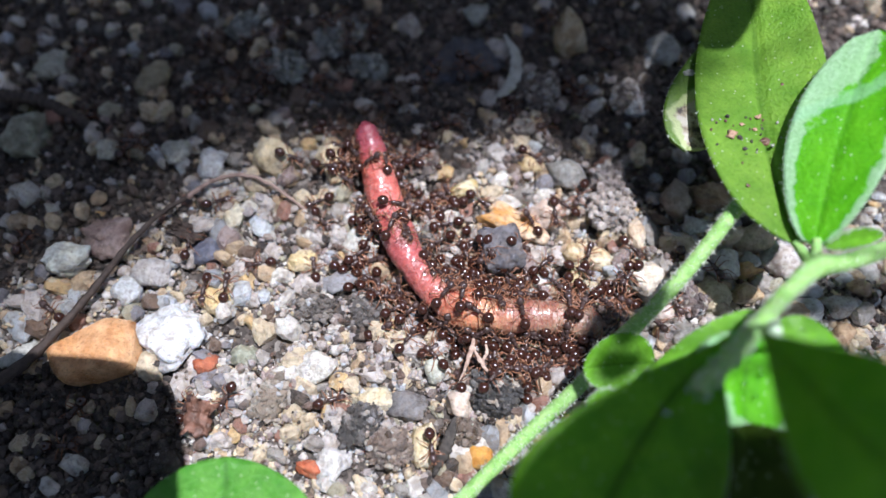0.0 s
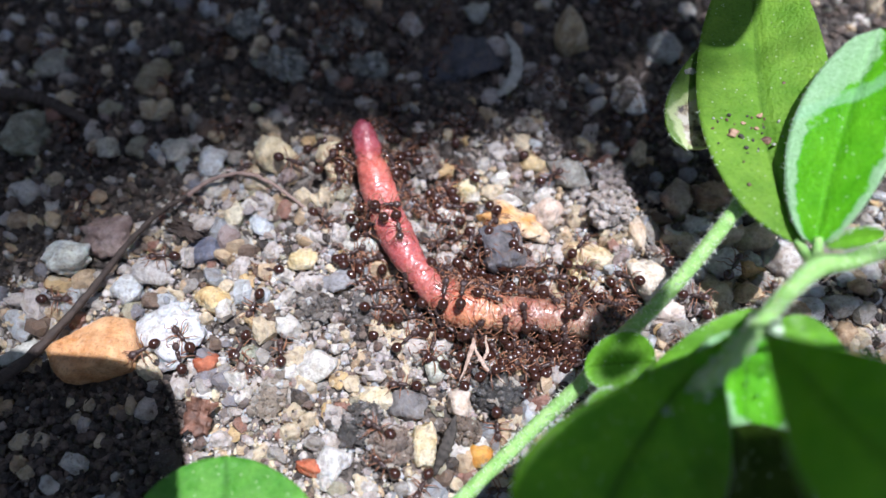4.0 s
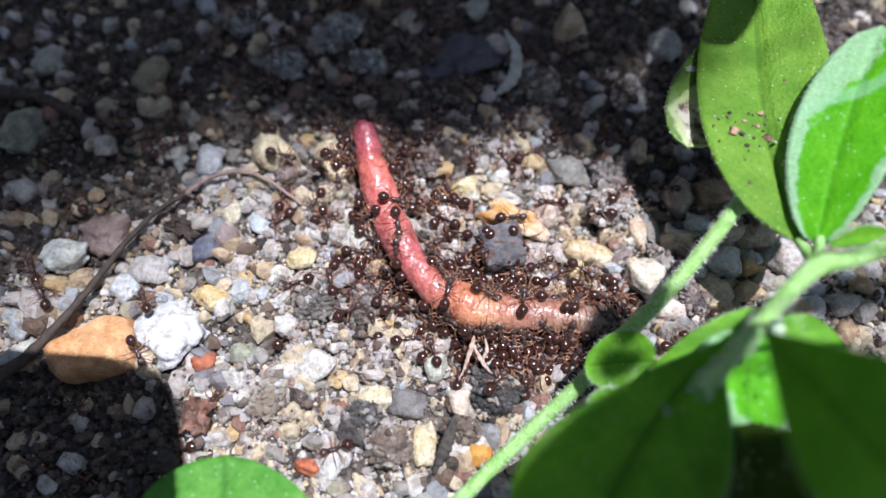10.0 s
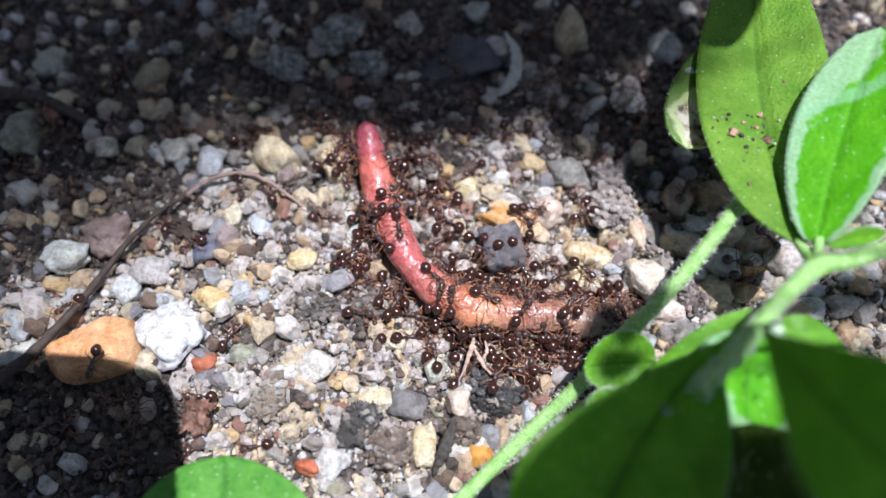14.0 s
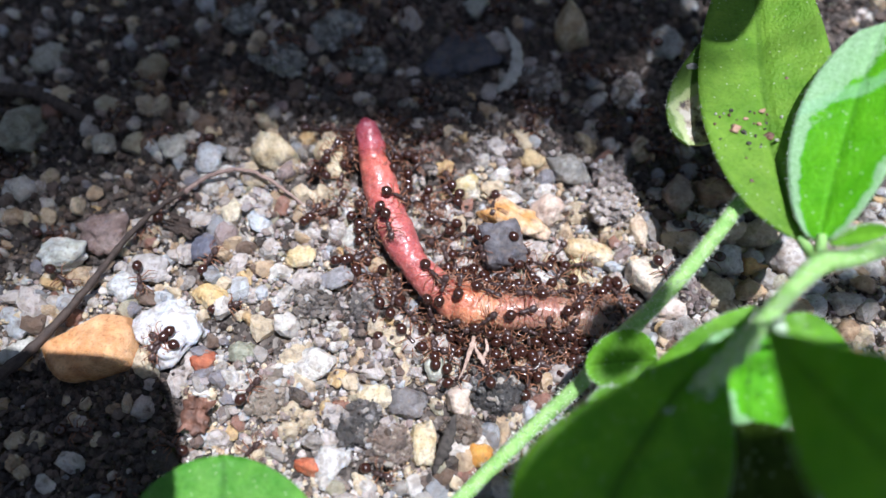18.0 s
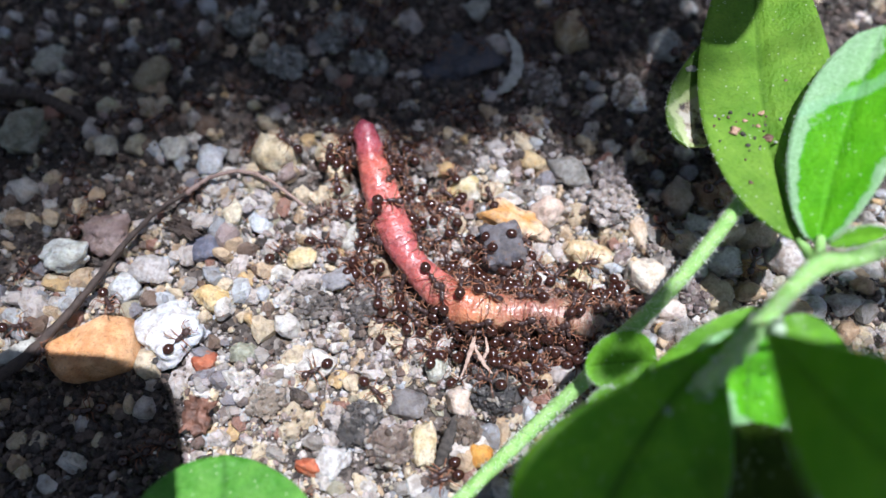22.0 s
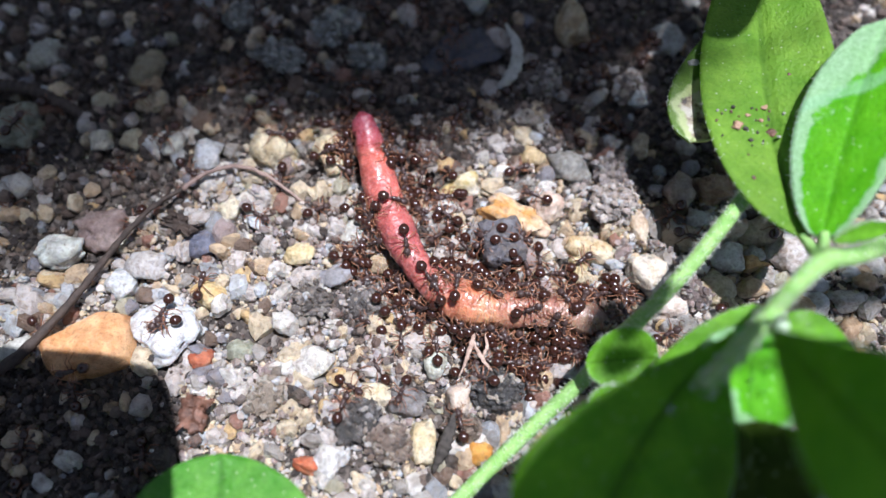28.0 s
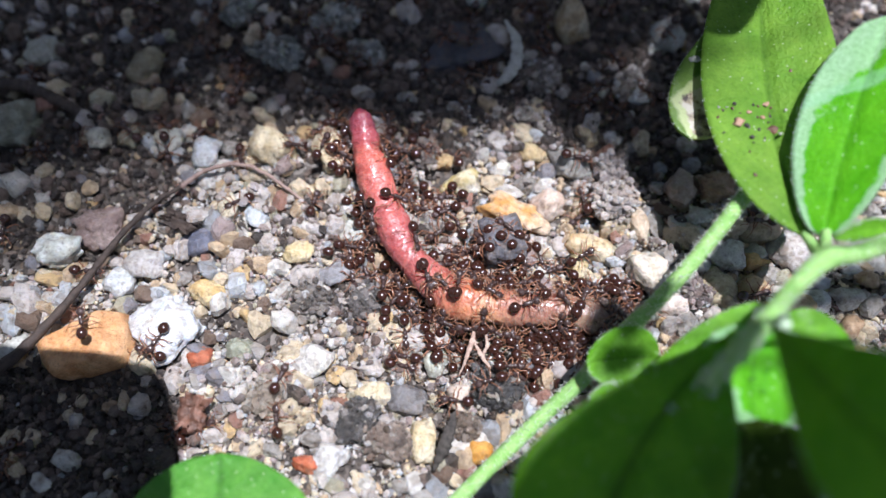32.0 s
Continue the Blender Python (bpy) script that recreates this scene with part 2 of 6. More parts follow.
        nt.links.new(dv.outputs["Value"], rag.inputs[2])
        skin = ramp(nt, noise_node(nt, 1.3, 4.0).outputs["Fac"], [(0.40, (0.07, 0.05, 0.04)), (0.50, (0.40, 0.33, 0.22)), (0.58, (0.62, 0.58, 0.50))]).outputs[0]
        col = mix(nt, col, (0.50, 0.58, 0.26), ramp(nt, rag.outputs[0], [(0.62, (0.9,) * 3), (0.68, (0, 0, 0))]).outputs[0])
        col = mix(nt, col, skin, ramp(nt, rag.outputs[0], [(0.52, (1, 1, 1)), (0.56, (0, 0, 0))]).outputs[0])
    nt.links.new(col, b.inputs["Base Color"])
    bump(nt, b, n2.outputs["Fac"], pit, 0.7)
    b.inputs["Coat Weight"].default_value = 0.0 if downy else 0.3 * shine
    b.inputs["Specular IOR Level"].default_value = 0.08 if downy else shine
    b.inputs["Coat Roughness"].default_value = 0.25
    tr = nt.nodes.new("ShaderNodeBsdfTranslucent")
    nt.links.new(mix(nt, col, (1.25, 1.2, 0.4), 1.0, "MULTIPLY"), tr.inputs[0])
    sh = nt.nodes.new("ShaderNodeMixShader")
    sh.inputs[0].default_value = through
    nt.links.new(b.outputs[0], sh.inputs[1])
    nt.links.new(tr.outputs[0], sh.inputs[2])
    nt.links.new(sh.outputs[0], nt.nodes["Material Output"].inputs[0])
    return m


matte_leaf_mat = leaf_material("matte_leaf", (0.12, 0.29, 0.02), (0.22, 0.41, 0.045), 0.5, 0.0, 0.4, None, 0.25, 0.32)
leaf_mat = leaf_material("fresh_leaf", (0.13, 0.38, 0.015), (0.22, 0.52, 0.035), 0.45, 0.0, 0.45, None, 0.2)
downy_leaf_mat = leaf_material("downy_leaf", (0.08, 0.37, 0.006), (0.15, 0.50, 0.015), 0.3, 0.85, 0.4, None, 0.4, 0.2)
old_leaf_mat = leaf_material("ageing_leaf", (0.07, 0.18, 0.012), (0.16, 0.28, 0.03), dead=(0.80, -0.4))
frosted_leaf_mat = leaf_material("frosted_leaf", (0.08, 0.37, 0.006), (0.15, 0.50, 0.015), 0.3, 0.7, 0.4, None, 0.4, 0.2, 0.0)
light_passing_leaf_mat = leaf_material("light_passing_leaf", (0.42, 0.70, 0.12), (0.55, 0.80, 0.20), 0.4, 0.0, 0.9)
dark_leaf_mat = leaf_material("mature_leaf", (0.125, 0.36, 0.011), (0.215, 0.48, 0.022), 0.42, 0.0, 0.65, None, 0.33)


seedling_mat = leaf_material("seedling_leaf", (0.07, 0.30, 0.02), (0.18, 0.46, 0.07), 0.32, 0.0, 0.4, None, 0.45, 0.34)
# near black: the deep shade between the leaves put into a colour
deep_leaf_mat = leaf_material("shade_black_leaf", (0.020, 0.040, 0.004), (0.034, 0.060, 0.006), 0.6, 0.0, 0.03, None, 0.05)
# for the unseen blades that only cast shade
shade_leaf_mat = leaf_material("shade_caster_leaf", (0.035, 0.07, 0.02), (0.06, 0.10, 0.03), 0.5, 0.0, 0.03, None, 0.06)


def plain(name, a, c, size, rough=0.5, depth=0.05, spec=0.5, sss=0.0):
    m, nt, b = material(name, rough, spec)
    n1, n2 = noise_node(nt, size, 5.0), noise_node(nt, size * 0.2, 3.0)
    col = mix(nt, ramp(nt, n1.outputs["Fac"], [(0.3, a), (0.7, c)]).outputs[0],
              ramp(nt, n2.outputs["Fac"], [(0.3, (0.6, 0.6, 0.6)), (0.6, (1.1, 1.1, 1.1))]).outputs[0], 0.6, "MULTIPLY")
    nt.links.new(col, b.inputs["Base Color"])
    bump(nt, b, n2.outputs["Fac"], depth, 0.7)
    if sss:
        b.inputs["Subsurface Weight"].default_value = sss
        b.inputs["Subsurface Radius"].default_value = (1.0, 0.35, 0.2)
        b.inputs["Subsurface Scale"].default_value = 0.9 * MM
    return m


stem_mat = plain("green_stem", (0.18, 0.40, 0.07), (0.36, 0.58, 0.21), 0.9, 0.5, 0.22, 0.4, 0.1)
hair_mat = plain("pale_hair", (0.6, 0.65, 0.55), (0.75, 0.78, 0.7), 0.5, 0.4)
root_mat = plain("dark_root", (0.025, 0.017, 0.014), (0.08, 0.055, 0.042), 0.6, 0.6, 0.16)
rootlet_mat = plain("pinkish_rootlet", (0.20, 0.13, 0.11), (0.34, 0.24, 0.20), 0.8, 0.5, 0.06)
husk_mat = plain("pale_husk", (0.30, 0.29, 0.25), (0.5, 0.5, 0.46), 1.0, 0.5, 0.08)
dry_mat = plain("dry_brown", (0.28, 0.15, 0.09), (0.50, 0.33, 0.22), 0.8, 0.55, 0.10)
flake_mat = plain("red_brown_flake", (0.03, 0.016, 0.012), (0.24, 0.115, 0.075), 1.1, 0.45, 0.2)
scrap_mat = plain("pinkish_scrap", (0.30, 0.19, 0.14), (0.58, 0.44, 0.36), 0.5, 0.6, 0.12)
char_mat = plain("dark_bark", (0.02, 0.017, 0.015), (0.085, 0.072, 0.06), 0.5, 0.7, 0.15)
gaster_mat = plain("ant_gaster", (0.020, 0.007, 0.004), (0.045, 0.015, 0.009), 0.6, 0.19, 0.004, 0.7)
armour_mat = plain("ant_armour", (0.026, 0.014, 0.012), (0.085, 0.052, 0.046), 0.5, 0.2, 0.05, 0.6)
limb_mat = plain("ant_limb", (0.12, 0.05, 0.03), (0.33, 0.155, 0.088), 0.3, 0.25, 0.02, 0.7)


def worm_material():
    m, nt, b = material("worm_skin", 0.22, 0.55)
    a = nt.nodes.new("ShaderNodeAttribute")
    a.attribute_name = "along"
    c = ramp(nt, a.outputs["Fac"], [(0.0, (0.270, 0.046, 0.075)), (0.09, (0.360, 0.071, 0.088)), (0.115, (0.396, 0.084, 0.088)), (0.14, (0.486, 0.118, 0.088)), (0.24, (0.486, 0.130, 0.110)),
                                    (0.36, (0.396, 0.097, 0.097)), (0.46, (0.450, 0.126, 0.106)), (0.56, (0.504, 0.185, 0.097)), (0.61, (0.540, 0.252, 0.141)), (0.67, (0.396, 0.168, 0.114)),
                                    (0.72, (0.315, 0.134, 0.097)), (0.77, (0.324, 0.160, 0.114)), (0.83, (0.324, 0.181, 0.123)), (0.88, (0.198, 0.118, 0.088)), (1.0, (0.072, 0.046, 0.040))]).outputs[0]
    n1, n2 = noise_node(nt, 1.15, 4.0), noise_node(nt, 0.3, 3.0)
    mot = ramp(nt, n1.outputs["Fac"], [(0.32, (0.5, 0.34, 0.34)), (0.48, (0.9, 0.9, 0.9)), (0.66, (1.15, 1.4, 1.35))]).outputs[0]
    nt.links.new(mix(nt, c, mot, 0.7, "MULTIPLY"), b.inputs["Base Color"])
    b.inputs["Coat Weight"].default_value = 0.5
    b.inputs["Coat Roughness"].default_value = 0.13
    b.inputs["Subsurface Weight"].default_value = 0.5
    b.inputs["Subsurface Radius"].default_value = (1.0, 0.35, 0.22)
    b.inputs["Subsurface Scale"].default_value = 1.1 * MM
    r = ramp(nt, n2.outputs["Fac"], [(0.35, (0.24,) * 3), (0.65, (0.42,) * 3)])
    nt.links.new(r.outputs[0], b.inputs["Roughness"])
    rings = nt.nodes.new("ShaderNodeMath")
    rings.operation = "MULTIPLY"
    rings.inputs[1].default_value = 900.0
    wave = nt.nodes.new("ShaderNodeMath")
    wave.operation = "SINE"
    nt.links.new(a.outputs["Fac"], rings.inputs[0])
    nt.links.new(rings.outputs[0], wave.inputs[0])
    bump(nt, b, mix(nt, mix(nt, n1.outputs["Fac"], n2.outputs["Fac"], 0.05), wave.outputs[0], 0.012), 0.5, 0.8)
    return m


worm_mat = worm_material()


# ---- mesh helpers ----
def mesh(name, verts, faces, smooth=True, uvs=None):
    """A mesh from millimetres."""
    me = bpy.data.meshes.new(name)
    me.from_pydata((np.asarray(verts, dtype=float) * MM).tolist(), [], faces if isinstance(faces, list) else faces.tolist())
    if smooth:
        me.polygons.foreach_set("use_smooth", [True] * len(me.polygons))
    if uvs is not None:
        layer = me.uv_layers.new(name="UVMap")
        idx = np.empty(len(me.loops), dtype=np.int32)
        me.loops.foreach_get("vertex_index", idx)
        layer.data.foreach_set("uv", np.asarray(uvs, dtype=np.float32)[idx].ravel())
    me.update()
    return me


def part(name, me, mat, parent, label=""):
    ob = new(name, me)
    if not me.materials:
        me.materials.append(mat)
    ob.parent = parent
    return tagged(ob, label)


def thing(name, me, mat, label, category, group="", kind="", m=None):
    ob = new(name, me)
    if me is not None and not me.materials:
        me.materials.append(mat)
    if m is not None:
        ob.matrix_basis = m
    return tagged(ob, label, category, group, kind)


def icosphere(level):
    bm = bmesh.new()
    bmesh.ops.create_icosphere(bm, subdivisions=level, radius=1.0)
    bm.verts.index_update()
    v = np.array([x.co[:] for x in bm.verts])
    f = np.array([[x.index for x in q.verts] for q in bm.faces])
    bm.free()
    return v, f


ICO = {k: icosphere(k) for k in (1, 2, 3, 4)}
rng = np.random.default_rng(7)


WEDGE = [((-0.52, 0.85, 0.12), 0.52), ((1.0, 0.10, 0.15), 0.74), ((0.22, -0.97, 0.15), 0.72), ((-0.9, -0.35, 0.3), 0.86), ((-0.12, 0.16, 1.0), 0.58), ((0.62, 0.2, 0.75), 0.68), ((0.3, 0.95, 0.2), 0.80)]


def wedge_stone(level):
    """A worn pebble with a blunt corner at one end and a crease towards the other."""
    v, f = ICO[level]
    n = np.array([a for a, _ in WEDGE])
    n /= np.linalg.norm(n, axis=1)[:, None]
    d = np.array([b for _, b in WEDGE])
    rad = (1.0 + ((np.clip(v @ n.T, 0.05, None) / d) ** 18.0).sum(1)) ** (-1.0 / 18.0)
    rad = rad * (1 - 0.09 * np.exp(-((v[:, 0] + 0.42 + 0.25 * v[:, 1]) / 0.07) ** 2) * (v[:, 1] < 0.5))
    rad = rad * (1 + 0.03 * np.array([noise.noise(Vector(p * 2.1)) for p in v]))
    return v * rad[:, None] * 0.9


def cut_stone(level, cuts=9, sharp=14.0, lump=0.06, r=rng):
    """A unit stone: a ball cut by soft planes, a little lumpy."""
    v, f = ICO[level]
    n = r.normal(size=(cuts, 3))
    n /= np.linalg.norm(n, axis=1)[:, None]
    d = r.uniform(0.5, 0.92, cuts)
    reach = np.clip(v @ n.T, 0.05, None) / d
    rad = (1.0 + (reach ** sharp).sum(1)) ** (-1.0 / sharp)
    o = r.uniform(0, 50, 3)
    rad = rad * (1 + lump * np.array([noise.noise(Vector(p * 1.7 + o)) + 0.5 * noise.noise(Vector(p * 4.3 + o)) for p in v]))
    return v * rad[:, None]


def tube(points, radii, sides=10, flat=1.0, ring=0.0):
    """Rounded tube along points; returns vertices, faces and how far along each vertex lies."""
    p = np.asarray(points, dtype=float)
    r = np.broadcast_to(np.asarray(radii, dtype=float), (len(p),)).copy()
    tan = np.gradient(p, axis=0)
    tan /= np.linalg.norm(tan, axis=1)[:, None]
    up = np.array([0, 0, 1.0]) if abs(tan[0][2]) < 0.9 else np.array([0, 1.0, 0])
    side = np.cross(tan, up)
    side /= np.linalg.norm(side, axis=1)[:, None]
    top = np.cross(side, tan)
    a = np.linspace(0, 2 * math.pi, sides, endpoint=False)
    v = (p[:, None] + r[:, None, None] * (np.cos(a)[None, :, None] * side[:, None] + flat * np.sin(a)[None, :, None] * top[:, None])).reshape(-1, 3)
    n = len(p)
    f = [[i * sides + j, i * sides + (j + 1) % sides, (i + 1) * sides + (j + 1) % sides, (i + 1) * sides + j] for i in range(n - 1) for j in range(sides)]
    f.append(list(range(sides))[::-1])
    f.append(list(range((n - 1) * sides, n * sides)))
    return v, f


def spline(points, n):
    """Smooth curve through control points, n samples."""
    p = np.asarray(points, dtype=float)
    q = np.vstack([2 * p[0] - p[1], p, 2 * p[-1] - p[-2]])
    out = []
    for s in np.linspace(0, len(p) - 1 - 1e-9, n):
        i = int(s)
        t = s - i
        a, b, c, d = q[i], q[i + 1], q[i + 2], q[i + 3]
        out.append(0.5 * (2 * b + (c - a) * t + (2 * a - 5 * b + 4 * c - d) * t * t + (3 * b - a - 3 * c + d) * t ** 3))
    return np.array(out)


def merge(chunks):
    vs, fs, k = [], [], 0
    for v, f in chunks:
        vs.append(v)
        fs += [[i + k for i in q] for q in f]
        k += len(v)
    return np.vstack(vs), fs


def turns(n, r=rng):
    """n random rotation matrices."""
    q = r.normal(size=(n, 4))
    q /= np.linalg.norm(q, axis=1)[:, None]
    w, x, y, z = q.T
    return np.stack([np.stack([1 - 2 * (y * y + z * z), 2 * (x * y - z * w), 2 * (x * z + y * w)], 1),
                     np.stack([2 * (x * y + z * w), 1 - 2 * (x * x + z * z), 2 * (y * z - x * w)], 1),
                     np.stack([2 * (x * z - y * w), 2 * (y * z + x * w), 1 - 2 * (x * x + y * y)], 1)], 1)


# ---- the ground ----
def ground_h(x, y):
    return (0.9 * noise.noise(Vector((x / 11, y / 11, 0.3))) + 0.45 * noise.noise(Vector((x / 3.5, y / 3.5, 4.0)))
            + 0.18 * noise.noise(Vector((x / 1.1, y / 1.1, 9.0)))) if abs(x) < 400 and abs(y) < 400 else 0.0


far = [130, 190, 300, 500, 1000, 2500, 8000, 30000, 120000]
gx = np.concatenate([[-v for v in far[::-1]], np.arange(-90, 90.1, 0.75), far])
gy = np.concatenate([[-v for v in far[::-1]], np.arange(-50, 75.1, 0.7), far])
gv = [(x, y, ground_h(x, y) - 0.25) for y in gy for x in gx]
nx = len(gx)
gf = [[j * nx + i, j * nx + i + 1, (j + 1) * nx + i + 1, (j + 1) * nx + i] for j in range(len(gy) - 1) for i in range(nx - 1)]
ground = thing("ground", mesh("ground", gv, gf), ground_mat, "grey-brown sandy soil strewn with gravel", "ground", kind="structure")

# relief that the ants walk on, on a grid of 0.4 mm
CELL, X0, Y0, NX, NY = 0.4, -70.0, -40.0, 350, 260
relief = np.array([[ground_h(X0 + i * CELL, Y0 + j * CELL) - 0.25 for i in range(NX)] for j in range(NY)])


def raise_relief(x, y, r, top):
    i0, i1 = int((x - r - X0) / CELL), int((x + r - X0) / CELL) + 1
    j0, j1 = int((y - r - Y0) / CELL), int((y + r - Y0) / CELL) + 1
    i0, j0, i1, j1 = max(i0, 0), max(j0, 0), min(i1, NX), min(j1, NY)
    if i0 < i1 and j0 < j1:
        jj, ii = np.mgrid[j0:j1, i0:i1]
        d = np.hypot(X0 + ii * CELL - x, Y0 + jj * CELL - y) / r
        z = np.where(d < 1, top * np.sqrt(np.clip(1 - d * d * 0.8, 0, 1)), -9)
        relief[j0:j1, i0:i1] = np.maximum(relief[j0:j1, i0:i1], z)


# ---- the worm ----
WORM = [(-7.08, 11.04, 3.60), (-6.64, 9.30, 3.30), (-6.17, 7.12, 2.60), (-5.47, 4.53, 2.20), (-4.52, 1.63, 2.00), (-3.29, -0.91, 2.00), (-1.72, -3.23, 1.90), (0.19, -4.94, 1.80),
        (2.39, -6.01, 1.75), (4.73, -6.35, 1.70), (7.08, -6.42, 1.60), (9.28, -6.58, 1.50), (11.46, -6.98, 1.30), (13.45, -7.79, 1.20), (15.31, -8.99, 0.80)]
WORM_R = [0.70, 1.12, 1.36, 1.52, 1.56, 1.34, 1.38, 1.60, 1.74, 1.58, 1.46, 1.42, 1.40, 1.3, 1.0]
worm_line = spline(WORM, 421)
worm_rad = np.interp(np.linspace(0, len(WORM_R) - 1, 421), range(len(WORM_R)), WORM_R)
step = np.concatenate([[0], np.cumsum(np.linalg.norm(np.diff(worm_line, axis=0), axis=1))])
# a collar behind the tip, bulges, and rings that show most on the hind part
worm_rad = worm_rad * (1 + 0.10 * np.exp(-((step - 2.9) / 0.5) ** 2) - 0.07 * np.exp(-((step - 3.9) / 0.5) ** 2) + 0.05 * np.sin(step / 0.9 + 1.5 * np.sin(step / 5)) + 0.03 * np.sin(step / 0.62 + 1)
                       + np.interp(step, [0, 18, 24, 40], [0.004, 0.005, 0.008, 0.010]) * np.cos(step * 2 * math.pi / 0.5))
worm_rad[:14] *= np.sqrt(np.linspace(0.06, 1, 14))
worm = thing("earthworm", None, None, "glossy pink-red earthworm lying bent on gravel", "worm")
worm.location = tuple(worm_line[210] * MM)
PIECES = 15
worm_pieces = []
for k in range(PIECES):
    a, b = k * 28, min(k * 28 + 32, 420)
    idx = np.arange(a, b + 1)
    rad = worm_rad[idx].copy()
    if k:
        rad[:2] *= (0.90, 0.97)
    if k < PIECES - 1:
        rad[-2:] *= (0.98, 0.93)
    mid = worm_line[a]
    v, f = tube(worm_line[idx], rad, 26, 0.94)
    # soft folds in the skin
    fold = [1 + 0.11 * noise.noise(Vector(q / 1.5)) + 0.06 * noise.noise(Vector(q / 0.6 + (9, 3, 1))) for q in v]
    axis = np.repeat(worm_line[idx], 26, axis=0)
    v = axis + (v - axis) * np.array(fold)[:, None] - mid
    me = mesh("worm_segment", v, f)
    at = me.attributes.new("along", "FLOAT", "POINT")
    at.data.foreach_set("value", np.repeat(idx / 420.0, 26).astype(np.float32))
    ob = part("body_segment", me, worm_mat, worm)
    ob.location = tuple((mid - worm_line[210]) * MM)
    worm_pieces.append(ob)
for q, r in zip(worm_line[::3], worm_rad[::3]):
    raise_relief(q[0], q[1], r, q[2] + r)

